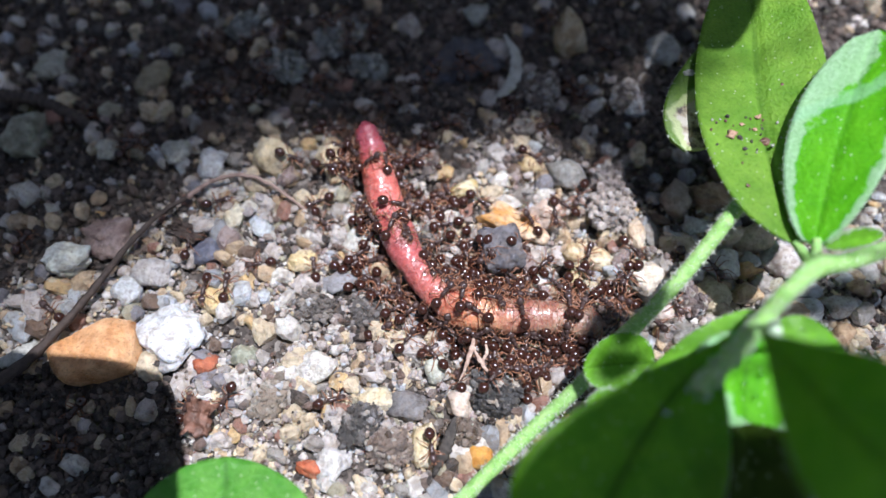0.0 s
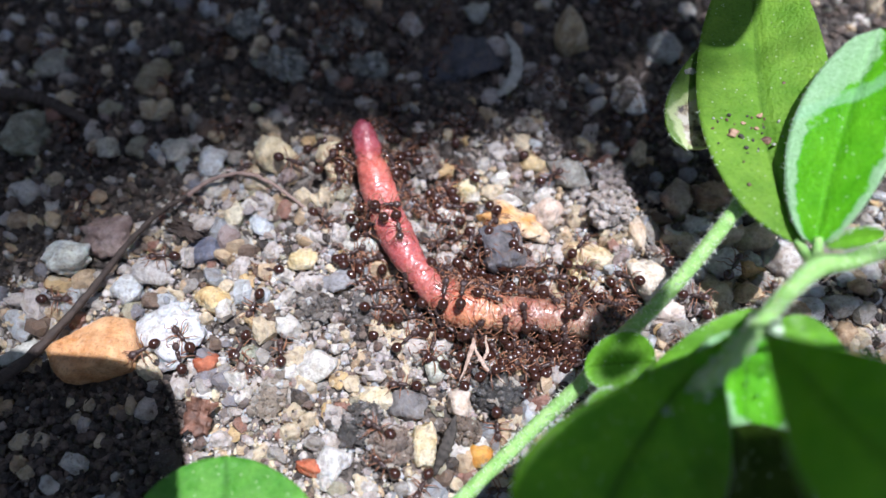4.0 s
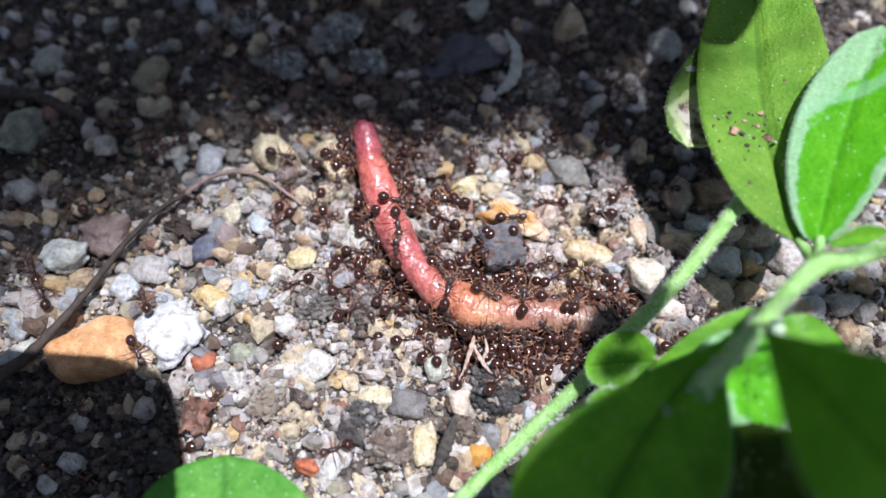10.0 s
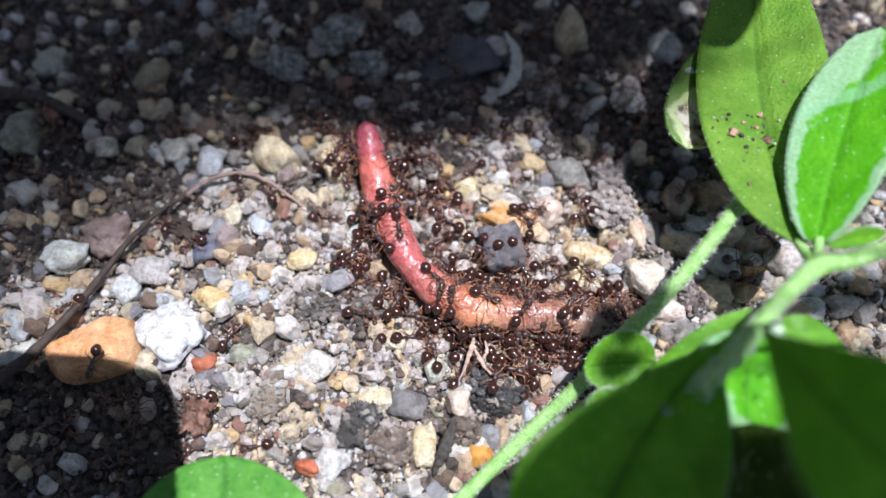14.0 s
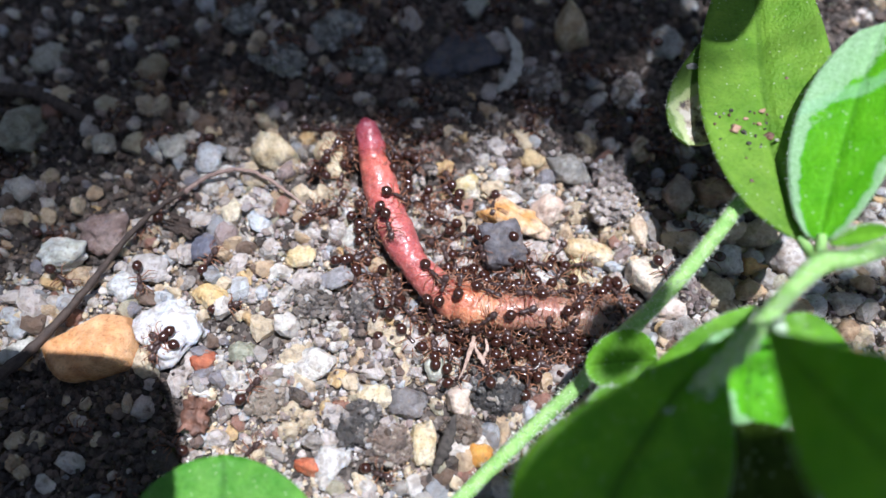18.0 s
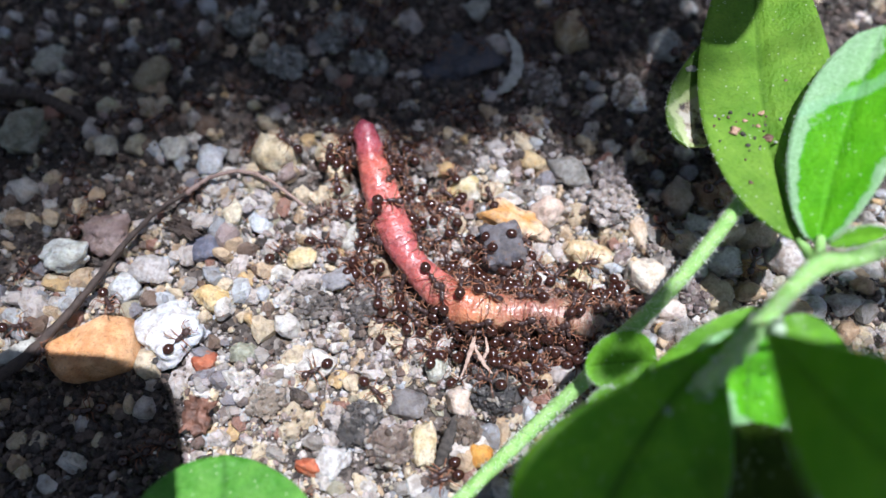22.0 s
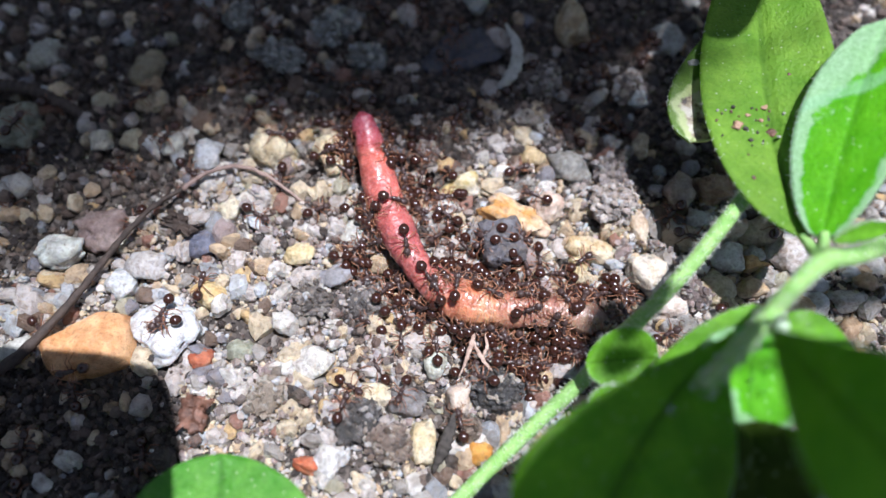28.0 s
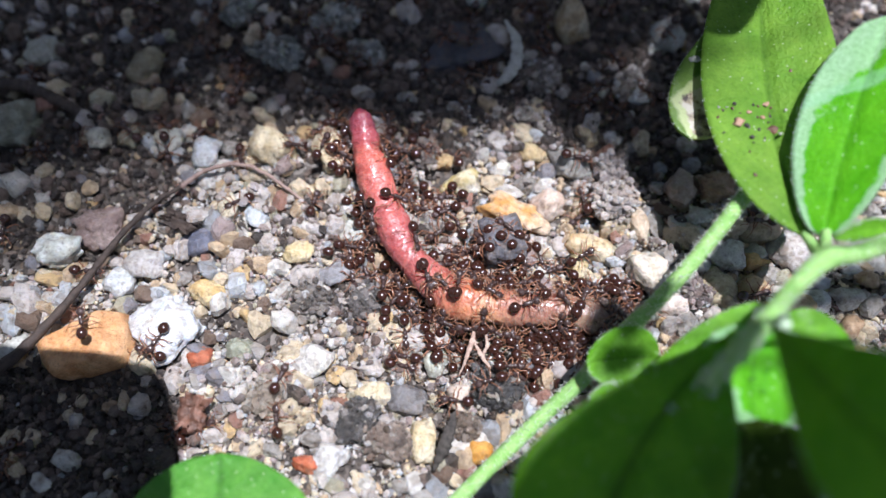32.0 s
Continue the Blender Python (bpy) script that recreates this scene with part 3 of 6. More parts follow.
# ---- stones one can tell apart ----
STONES = [
    # place, half sizes, turn, cut level, colours, label
    ((-28.95, -9.00, 1.20), (4.5, 3.4, 2.8), 6, "smooth orange-tan pebble half in shade", [(0.60, 0.30, 0.12), (0.66, 0.40, 0.21)]),
    ((-22.73, -7.50, 0.70), (3.2, 2.9, 1.6), 30, "large white stone flecked with blue-grey", [(0.70, 0.70, 0.70), (0.58, 0.61, 0.65)]),
    ((-19.54, -10.25, 0.30), (1.2, 0.9, 0.8), 10, "brick-red chip", [(0.42, 0.12, 0.06), (0.5, 0.19, 0.1)]),
    ((-16.50, -9.63, 0.30), (1.1, 1.1, 0.8), 0, "greenish grey pebble", [(0.28, 0.30, 0.23), (0.38, 0.39, 0.31)]),
    ((-10.60, -10.60, 0.50), (1.75, 1.55, 1.2), 20, "chalky white quartz stone", [(0.56, 0.54, 0.51), (0.68, 0.66, 0.61)]),
    ((-15.26, 8.86, 0.80), (2.1, 2.3, 1.7), 0, "cream-yellow stone", [(0.62, 0.52, 0.34), (0.7, 0.62, 0.45)]),
    ((-9.95, 8.09, 0.60), (1.4, 2.0, 1.4), 20, "cream stone beside the worm", [(0.6, 0.5, 0.33), (0.68, 0.6, 0.42)]),
    ((-7.29, 0.93, 0.50), (1.8, 1.3, 0.9), 0, "flat grey-white stone", [(0.5, 0.5, 0.46), (0.6, 0.6, 0.56)]),
    ((-32.63, -1.32, 0.50), (2.5, 1.6, 1.3), 10, "pale greenish white stone", [(0.56, 0.6, 0.56), (0.68, 0.7, 0.66)]),
    ((-20.47, -0.16, 0.40), (1.8, 1.2, 0.9), 5, "dark blue slate chip", [(0.11, 0.12, 0.17), (0.18, 0.19, 0.25)]),
    ((-29.64, 1.10, 0.60), (2.5, 1.9, 1.4), -10, "mauve stone", [(0.26, 0.19, 0.18), (0.36, 0.28, 0.26)]),
    ((1.94, 5.55, 0.60), (2.0, 1.5, 1.1), 15, "milky quartz stone stained yellow", [(0.55, 0.44, 0.17), (0.66, 0.63, 0.55)]),
    ((5.15, 6.63, 0.50), (1.1, 1.0, 0.9), 15, "milky white stone", [WHITE, (0.74, 0.71, 0.63)]),
    ((6.23, 2.30, 0.60), (2.9, 1.5, 1.3), -24, "amber-orange stone", [(0.62, 0.33, 0.10), (0.66, 0.52, 0.38)]),
    ((5.11, -0.51, 1.00), (1.75, 1.9, 1.7), 12, "dark blue-grey block of slate", [(0.085, 0.082, 0.095), (0.17, 0.165, 0.18)]),
    ((12.65, -0.34, 0.70), (2.1, 1.4, 1.2), -10, "cream stone with orange stain", [(0.6, 0.45, 0.25), (0.7, 0.62, 0.47)]),
    ((17.62, -2.86, 1.00), (2.5, 2.6, 1.7), 25, "large milky white stone", [(0.66, 0.58, 0.47), (0.74, 0.69, 0.6)]),
    ((11.57, -2.37, 0.50), (1.0, 1.2, 1.0), 0, "yellowish quartz grain", [(0.6, 0.48, 0.26), (0.66, 0.58, 0.4)]),
    ((11.31, 7.21, 0.50), (2.2, 1.5, 1.3), -30, "angular grey-white stone", [(0.28, 0.28, 0.27), (0.46, 0.45, 0.42)]),
    ((15.09, 3.57, 0.50), (2.4, 1.9, 1.5), 15, "pale grey crumbling clod", [(0.40, 0.35, 0.32), (0.56, 0.51, 0.47)]),
    ((14.98, 6.63, 0.50), (1.7, 1.4, 1.2), 40, "dark mauve-grey clod", [(0.28, 0.24, 0.23), (0.42, 0.37, 0.35)]),
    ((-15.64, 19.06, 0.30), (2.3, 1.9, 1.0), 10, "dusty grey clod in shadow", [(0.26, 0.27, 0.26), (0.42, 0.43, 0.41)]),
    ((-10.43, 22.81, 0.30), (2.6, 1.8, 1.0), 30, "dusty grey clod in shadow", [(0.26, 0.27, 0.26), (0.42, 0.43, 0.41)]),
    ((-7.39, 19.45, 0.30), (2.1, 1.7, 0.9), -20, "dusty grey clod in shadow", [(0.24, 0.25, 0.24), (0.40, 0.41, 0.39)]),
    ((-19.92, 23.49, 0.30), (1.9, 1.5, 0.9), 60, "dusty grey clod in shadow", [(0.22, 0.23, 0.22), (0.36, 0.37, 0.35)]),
    ((9.45, 16.34, 0.30), (2.2, 1.7, 1.2), 15, "pale crumbling clod at the shade's edge", [(0.26, 0.22, 0.20), (0.42, 0.38, 0.35)]),
    ((17.19, 15.38, 0.30), (1.8, 1.5, 1.1), 50, "pale crumbling clod at the shade's edge", [(0.26, 0.22, 0.20), (0.42, 0.38, 0.35)]),
    ((-2.03, 7.78, 0.30), (1.6, 1.4, 1.0), 10, "brownish grey clod", [(0.13, 0.11, 0.10), (0.24, 0.21, 0.19)]),
    ((-10.81, -5.54, 0.30), (1.9, 1.6, 1.1), 10, "earthy grey clod", [(0.16, 0.14, 0.125), (0.30, 0.27, 0.245)]),
    ((-6.24, -5.28, 0.30), (1.8, 1.5, 1.0), 60, "sooty grey clod", [(0.10, 0.09, 0.085), (0.21, 0.19, 0.18)]),
    ((-14.05, -13.03, 0.30), (1.9, 1.5, 1.0), 60, "buff clod of caked sand", [(0.30, 0.25, 0.20), (0.44, 0.38, 0.32)]),
    ((1.64, -15.76, 0.30), (1.5, 1.5, 1.0), 60, "umber clod of caked sand", [(0.17, 0.13, 0.10), (0.30, 0.25, 0.21)]),
    ((20.72, 4.59, 0.70), (1.4, 1.6, 1.2), 0, "brown stone in leaf shade", [(0.33, 0.26, 0.21), (0.44, 0.36, 0.3)]),
    ((24.09, 4.71, 0.70), (2.3, 1.3, 1.2), 0, "rust-brown stone", [(0.30, 0.19, 0.12), (0.42, 0.3, 0.2)]),
    ((12.70, 23.10, 1.30), (1.9, 3.3, 1.7), 16, "rounded yellow-brown stone in shadow", [(0.44, 0.33, 0.19), (0.58, 0.52, 0.38)]),
    ((3.52, 25.83, 0.50), (1.4, 1.3, 0.8), 0, "round pale grey stone", [(0.4, 0.42, 0.38), (0.48, 0.5, 0.46)]),
    ((2.10, 19.33, 0.20), (3.4, 2.8, 0.7), 20, "flat blue-black slate", [(0.05, 0.055, 0.075), (0.08, 0.085, 0.11)]),
    ((9.42, 3.39, 0.40), (1.8, 1.6, 1.1), 0, "pinkish cream stone", [(0.58, 0.44, 0.36), (0.68, 0.58, 0.50)]),
    ((17.25, 1.74, 0.50), (0.8, 1.7, 0.9), 12, "tan shard of stone", [(0.52, 0.40, 0.28), (0.64, 0.55, 0.43)]),
    ((25.36, 0.93, 0.50), (1.7, 1.2, 1.0), 20, "warm cream stone", [(0.62, 0.48, 0.33), (0.70, 0.61, 0.47)]),
    ((27.05, -1.11, 0.50), (1.0, 1.0, 0.9), 0, "pale grey pebble", [(0.52, 0.51, 0.50), (0.64, 0.62, 0.60)]),
    ((26.56, -2.06, 0.50), (1.2, 0.8, 0.8), 0, "amber grain", [(0.56, 0.34, 0.13), (0.64, 0.46, 0.24)]),
    ((29.97, -1.32, 0.50), (2.2, 1.7, 1.2), 30, "grey-brown mottled stone", [(0.40, 0.35, 0.32), (0.62, 0.60, 0.58)]),
    ((23.17, -4.33, 0.50), (1.9, 1.5, 1.1), 30, "olive-tan stone", [(0.42, 0.35, 0.22), (0.55, 0.48, 0.34)]),
    ((19.13, -5.75, 0.50), (1.9, 1.4, 1.1), 50, "pinkish white stone", [(0.58, 0.48, 0.42), (0.68, 0.61, 0.56)]),
    ((21.50, -4.71, 0.40), (1.8, 1.5, 1.1), 10, "mauve-grey clod beside the stem", [(0.18, 0.14, 0.13), (0.32, 0.26, 0.25)]),
    ((31.56, -5.60, 0.50), (1.5, 1.1, 0.9), -20, "bluish white pebble", [(0.5, 0.52, 0.53), (0.62, 0.64, 0.65)]),
    ((35.78, -3.82, 0.50), (1.1, 0.9, 0.8), 20, "warm tan stone", [(0.40, 0.28, 0.17), (0.52, 0.40, 0.27)]),
    ((34.01, -7.84, 0.50), (1.2, 1.0, 0.8), 20, "brown-tan stone", [(0.36, 0.24, 0.14), (0.48, 0.36, 0.24)]),
    ((-3.16, -13.89, 0.50), (1.7, 1.3, 1.1), 10, "dark grey stone", [(0.16, 0.155, 0.16), (0.25, 0.24, 0.24)]),
    ((-6.43, -15.46, 0.70), (2.0, 1.7, 1.4), 40, "dark sugary clod", [(0.06, 0.055, 0.052), (0.16, 0.15, 0.145)]),
    ((-4.22, -17.22, 0.60), (1.9, 1.7, 1.3), 20, "grey-brown clod", [(0.22, 0.17, 0.14), (0.36, 0.30, 0.25)]),
    ((-1.44, -16.90, 0.50), (1.2, 1.9, 1.2), -15, "cream-yellow stone", [(0.6, 0.5, 0.3), (0.68, 0.6, 0.44)]),
    ((2.73, -17.85, 0.40), (1.3, 0.9, 0.9), -8, "amber-orange grain", [(0.6, 0.28, 0.05), (0.66, 0.38, 0.1)]),
    ((-10.42, -18.84, 0.40), (1.2, 0.7, 0.7), -12, "brick-red crumb", [(0.5, 0.13, 0.06), (0.56, 0.2, 0.1)]),
    ((-8.57, -18.29, 0.50), (1.4, 1.6, 1.0), -30, "glassy white stone", [(0.55, 0.54, 0.53), (0.66, 0.65, 0.64)]),
    ((-5.94, -13.32, 0.40), (1.8, 1.1, 0.9), 0, "cream stone", [(0.62, 0.53, 0.35), (0.7, 0.64, 0.5)]),
    ((1.43, -13.60, 0.40), (1.5, 1.3, 1.0), 0, "pinkish cream stone", [(0.56, 0.46, 0.38), (0.66, 0.58, 0.5)]),
    ((4.42, -12.74, 0.70), (2.1, 1.8, 1.4), 0, "charcoal-grey clod", [(0.05, 0.048, 0.048), (0.12, 0.115, 0.11)]),
    ((-31.13, 9.73, 0.40), (1.3, 1.3, 1.0), 0, "pale stone at the shade's edge", [(0.5, 0.48, 0.4), (0.6, 0.58, 0.5)]),
    ((-24.98, 9.97, 0.40), (1.5, 1.3, 1.0), 0, "pale grey stone", [(0.46, 0.46, 0.42), (0.56, 0.56, 0.5)]),
    ((-21.43, 8.31, 0.40), (1.7, 1.4, 1.0), 15, "bluish white stone", [(0.5, 0.52, 0.55), (0.62, 0.64, 0.66)]),
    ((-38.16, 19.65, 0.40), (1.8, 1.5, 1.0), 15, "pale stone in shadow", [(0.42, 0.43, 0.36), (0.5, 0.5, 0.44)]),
    ((-28.21, 17.88, 0.40), (1.3, 2.1, 1.0), -15, "olive-brown stone", [(0.3, 0.26, 0.17), (0.38, 0.34, 0.24)]),
    ((-39.11, 11.60, 0.40), (2.6, 2.2, 1.3), 15, "greenish grey stone", [(0.24, 0.25, 0.19), (0.34, 0.35, 0.28)]),
    ((-25.13, -2.33, 0.40), (2.1, 1.3, 1.0), -8, "light grey stone", [(0.44, 0.42, 0.41), (0.54, 0.52, 0.5)]),
    ((-27.56, -3.78, 0.40), (1.5, 1.3, 1.0), 0, "bluish white grain", [(0.52, 0.55, 0.57), (0.64, 0.66, 0.66)]),
    ((-19.77, -4.60, 0.40), (1.5, 1.2, 0.9), -30, "honey-yellow stone", [(0.6, 0.42, 0.18), (0.66, 0.54, 0.32)]),
    ((-16.30, 2.06, 0.40), (1.1, 1.1, 0.9), 0, "pale blue-white grain", [(0.5, 0.55, 0.6), (0.62, 0.66, 0.68)]),
    ((-18.41, 2.79, 0.50), (1.0, 1.3, 0.9), 15, "cream grain", [(0.62, 0.56, 0.42), (0.7, 0.65, 0.52)]),
    ((-12.25, -1.17, 0.40), (1.3, 1.0, 0.8), 0, "yellow-cream grain", [(0.62, 0.5, 0.27), (0.68, 0.58, 0.4)]),
    ((-9.19, -3.23, 0.30), (1.7, 1.1, 0.7), 35, "slate-grey chip", [(0.26, 0.26, 0.28), (0.34, 0.34, 0.36)]),
    ((-0.66, -10.61, 0.40), (1.2, 1.2, 0.9), 0, "greenish glassy grain", [(0.44, 0.45, 0.38), (0.54, 0.55, 0.48)]),
    ((24.63, -1.85, 0.50), (1.7, 1.4, 1.1), 20, "white stone under the stem", [(0.62, 0.6, 0.56), (0.7, 0.68, 0.64)]),
    ((25.98, -4.33, 0.50), (1.6, 1.2, 1.0), 0, "ochre stone", [(0.5, 0.36, 0.2), (0.58, 0.45, 0.3)]),
    ((27.55, 1.20, 0.50), (1.9, 1.5, 1.2), 10, "tan stone", [(0.5, 0.4, 0.28), (0.58, 0.48, 0.36)]),
    ((22.43, 2.29, 0.50), (1.4, 1.0, 0.9), 10, "pale stone", [(0.55, 0.54, 0.5), (0.64, 0.63, 0.6)]),
    ((33.83, -5.09, 0.50), (1.8, 1.2, 1.0), 10, "light grey stone", [(0.42, 0.4, 0.38), (0.5, 0.49, 0.46)]),
    ((29.51, -6.35, 0.50), (1.5, 1.3, 1.0), 10, "warm tan stone", [(0.46, 0.33, 0.2), (0.52, 0.42, 0.3)]),
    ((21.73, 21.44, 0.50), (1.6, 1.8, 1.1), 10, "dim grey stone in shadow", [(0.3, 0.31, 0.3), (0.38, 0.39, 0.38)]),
    ((13.70, -6.90, 1.20), (1.7, 2.0, 1.7), 20, "blackish moist clod over the worm's tail", [(0.045, 0.034, 0.03), (0.12, 0.09, 0.078)]),
    ((8.10, 8.26, 0.50), (1.1, 1.1, 0.9), 10, "yellow-brown grain", [(0.5, 0.38, 0.2), (0.56, 0.45, 0.28)]),
]
srng = np.random.default_rng(21)
GRAINS = [cut_stone(1, 6, 30, 0.15, srng) for _ in range(12)]
stone_spots = []
for (x, y, z), (a, b, c), turn, label, tones in STONES:
    rough_clod = "clod" in label
    level = 4 if a > 2.2 or "block" in label else 3
    v = cut_stone(level, 7 if "smooth" in label else 13 if "angular" in label else 9, 8 if "smooth" in label or "milky" in label or "large white" in label or "rounded" in label else 34, 0.28 if rough_clod else 0.05 if "smooth" in label else 0.3, srng)
    f = ICO[level][1]
    if "smooth" in label:
        v = wedge_stone(4)
    if "block" in label:
        v = ICO[4][0] / (np.abs(ICO[4][0]) ** 5.0).sum(1)[:, None] ** (1 / 5.0) * 0.92
        o = srng.uniform(0, 40, 3)
        v = v * (1 + 0.20 * np.array([noise.noise(Vector(p * 2.3 + o)) + 0.4 * noise.noise(Vector(p * 7 + o)) + 0.35 * noise.noise(Vector(p * 15 + o)) for p in v]))[:, None]
    if rough_clod:
        o = srng.uniform(0, 40, 3)
        v = v * (1 + 0.16 * np.array([noise.noise(Vector(p * 6 + o)) + 0.6 * noise.noise(Vector(p * 13 + o)) for p in v]))[:, None]
    elif "smooth" not in label and "milky" not in label:
        o = srng.uniform(0, 40, 3)
        v = v * (1 + 0.09 * np.array([0.6 * noise.noise(Vector(p * 3.4 + o)) + 0.4 * noise.noise(Vector(p * 8 + o)) for p in v]))[:, None]
    v = v * (a * 1.1, b * 1.1, c * 1.1)
    if rough_clod:
        # grains caked all over the lump
        pieces, faces, k = [v * 0.9], [f], len(v)
        for i in range(int(90 * a * b)):
            q = v[srng.integers(0, len(v))] * srng.uniform(0.86, 1.02)
            g0 = GRAINS[i % 12] * (0.10 + 0.42 * srng.random() ** 2.2) * srng.uniform(0.55, 1.35, 3) @ turns(1, srng)[0] + q
            pieces.append(g0)
            faces.append(ICO[1][1] + k)
            k += len(g0)
        v, f = np.vstack(pieces), np.vstack(faces)
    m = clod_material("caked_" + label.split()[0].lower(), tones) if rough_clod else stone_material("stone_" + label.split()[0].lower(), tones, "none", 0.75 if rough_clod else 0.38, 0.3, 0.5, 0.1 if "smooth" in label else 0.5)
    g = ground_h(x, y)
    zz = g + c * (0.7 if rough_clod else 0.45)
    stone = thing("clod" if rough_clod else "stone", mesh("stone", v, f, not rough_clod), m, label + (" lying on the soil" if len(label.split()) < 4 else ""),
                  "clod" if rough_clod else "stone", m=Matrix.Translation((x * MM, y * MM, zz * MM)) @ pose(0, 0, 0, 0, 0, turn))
    stone_spots.append((x, y, max(a, b)))
    raise_relief(x, y, (a + b) / 2, zz + c * 0.9)

# ---- loose gravel ----
SHAPES = {1: [cut_stone(1, 7, 30, 0.0) for _ in range(30)], 2: [cut_stone(2, 8, 40, 0.22) for _ in range(30)], 3: [cut_stone(3, 8, 46, 0.22) for _ in range(30)]}


def scatter(n, level, r0, r1, box, sink, r, keep=lambda x, y: True, follow=False):
    """Vertices, faces of n grains strewn over a box."""
    vs, fs, k, spots = [], [], 0, []
    faces = ICO[level][1]
    rot = turns(n, r)
    xs, ys = r.uniform(box[0], box[1], n), r.uniform(box[2], box[3], n)
    size = r0 * (r1 / r0) ** (r.uniform(0, 1, n) ** 1.6)
    for i in range(n):
        if not keep(xs[i], ys[i]):
            continue
        s = SHAPES[level][i % 30] * (size[i] * r.uniform(0.6, 1.4, 3))
        z = relief_at(xs[i], ys[i]) if follow else ground_h(xs[i], ys[i]) - 0.25
        c = np.array([xs[i], ys[i], z + size[i] * sink])
        vs.append(s @ rot[i].T + c)
        fs.append(faces + k)
        k += len(s)
        spots.append((xs[i], ys[i], size[i], c[2]))
    return np.vstack(vs), np.vstack(fs), spots


def relief_at(x, y):
    i, j = min(max(int((x - X0) / CELL), 0), NX - 1), min(max(int((y - Y0) / CELL), 0), NY - 1)
    return relief[j, i]


def on_worm(x, y):
    k = int(np.argmin((worm_line[:, 0] - x) ** 2 + (worm_line[:, 1] - y) ** 2))
    return math.hypot(worm_line[k, 0] - x, worm_line[k, 1] - y) < worm_rad[k]


def clear(x, y, gap=0.75):
    return all((x - a) ** 2 + (y - b) ** 2 > (r * gap) ** 2 for a, b, r in stone_spots)


BOX = (-62, 62, -30, 48)
# the shade's edge; past it dark soil is laid, partly to deepen the shade
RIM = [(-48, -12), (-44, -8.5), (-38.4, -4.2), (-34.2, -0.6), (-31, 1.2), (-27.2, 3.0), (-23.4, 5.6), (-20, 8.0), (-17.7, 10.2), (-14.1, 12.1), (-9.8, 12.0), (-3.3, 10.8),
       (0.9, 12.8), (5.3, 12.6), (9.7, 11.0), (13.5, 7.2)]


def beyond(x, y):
    """How far a spot lies past the edge of the shade and its dark soil."""
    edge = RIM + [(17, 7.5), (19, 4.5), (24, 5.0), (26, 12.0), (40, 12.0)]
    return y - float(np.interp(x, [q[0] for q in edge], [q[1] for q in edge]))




def gravelly(x, y):
    """Fewer stones where the soil lies dark and crumbly, and to deepen the shade there."""
    if not clear(x, y):
        return False
    d = beyond(x, y)
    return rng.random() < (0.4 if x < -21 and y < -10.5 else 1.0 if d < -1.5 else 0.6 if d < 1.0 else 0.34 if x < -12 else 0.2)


# bare dark hollows in place of the shade between high stones: place and reach
SHADE_HOLLOWS = [(0.5, -16.5, 4.5), (5.5, -11.5, 3.6), (12.0, -9.0, 3.5), (-7.0, -2.5, 3.0), (-9.5, 9.0, 2.6), (-13.0, 4.5, 2.4), (-14.0, -8.0, 2.0), (16.0, -4.5, 2.4), (0.0, 6.5, 2.6)]


def patchy(x, y):
    """Over nought where sand has drifted in, under it where the soil lies bare."""
    return -0.75 * max(math.exp(-((x - a) ** 2 + (y - b) ** 2) / r ** 2) for a, b, r in SHADE_HOLLOWS) + noise.noise(Vector((x / 4.5, y / 4.5, 21.0))) + 0.5 * noise.noise(Vector((x / 1.8, y / 1.8, 33.0))) + 0.12


v, f, spots = scatter(4600, 2, 0.45, 1.25, BOX, 0.38, rng, lambda x, y: gravelly(x, y) and (patchy(x, y) > -0.45 or rng.random() < 0.5))
va, fa, more = scatter(900, 3, 0.8, 1.5, BOX, 0.3, rng, gravelly)
v, f, spots = np.vstack([v, va]), np.vstack([f, fa + len(v)]), spots + more
thing("gravel", mesh("gravel", v, f, False), gravel_mat, "mixed white, tan and grey gravel grains", "gravel", kind="stuff")
for x, y, r, z in spots:
    raise_relief(x, y, r, z + r * 0.7)
v, f, _ = scatter(9000, 1, 0.14, 0.42, (-55, 55, -26, 40), 0.5, rng, lambda x, y: gravelly(x, y) and patchy(x, y) > -0.4)
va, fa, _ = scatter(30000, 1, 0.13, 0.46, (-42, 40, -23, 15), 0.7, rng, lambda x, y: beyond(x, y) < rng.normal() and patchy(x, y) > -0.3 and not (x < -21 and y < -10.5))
v, f = np.vstack([v, va]), np.vstack([f, fa + len(v)])
thing("coarse_sand", mesh("coarse_sand", v, f, False), sand_mat, "pale coarse sand between the pebbles", "sand", kind="stuff")

v, f, spots = scatter(1500, 1, 0.09, 0.24, (-45, 45, -24, 30), 0.2, rng, lambda x, y: clear(x, y, 0.95) and not on_worm(x, y) and not (-6 < x < 21 and y > 8.5) and (y < 9 or rng.random() < 0.3), follow=True)
thing("sand_dust", mesh("sand_dust", v, f, False), dust_mat, "fine sand grains lying on the stones", "sand", kind="stuff")

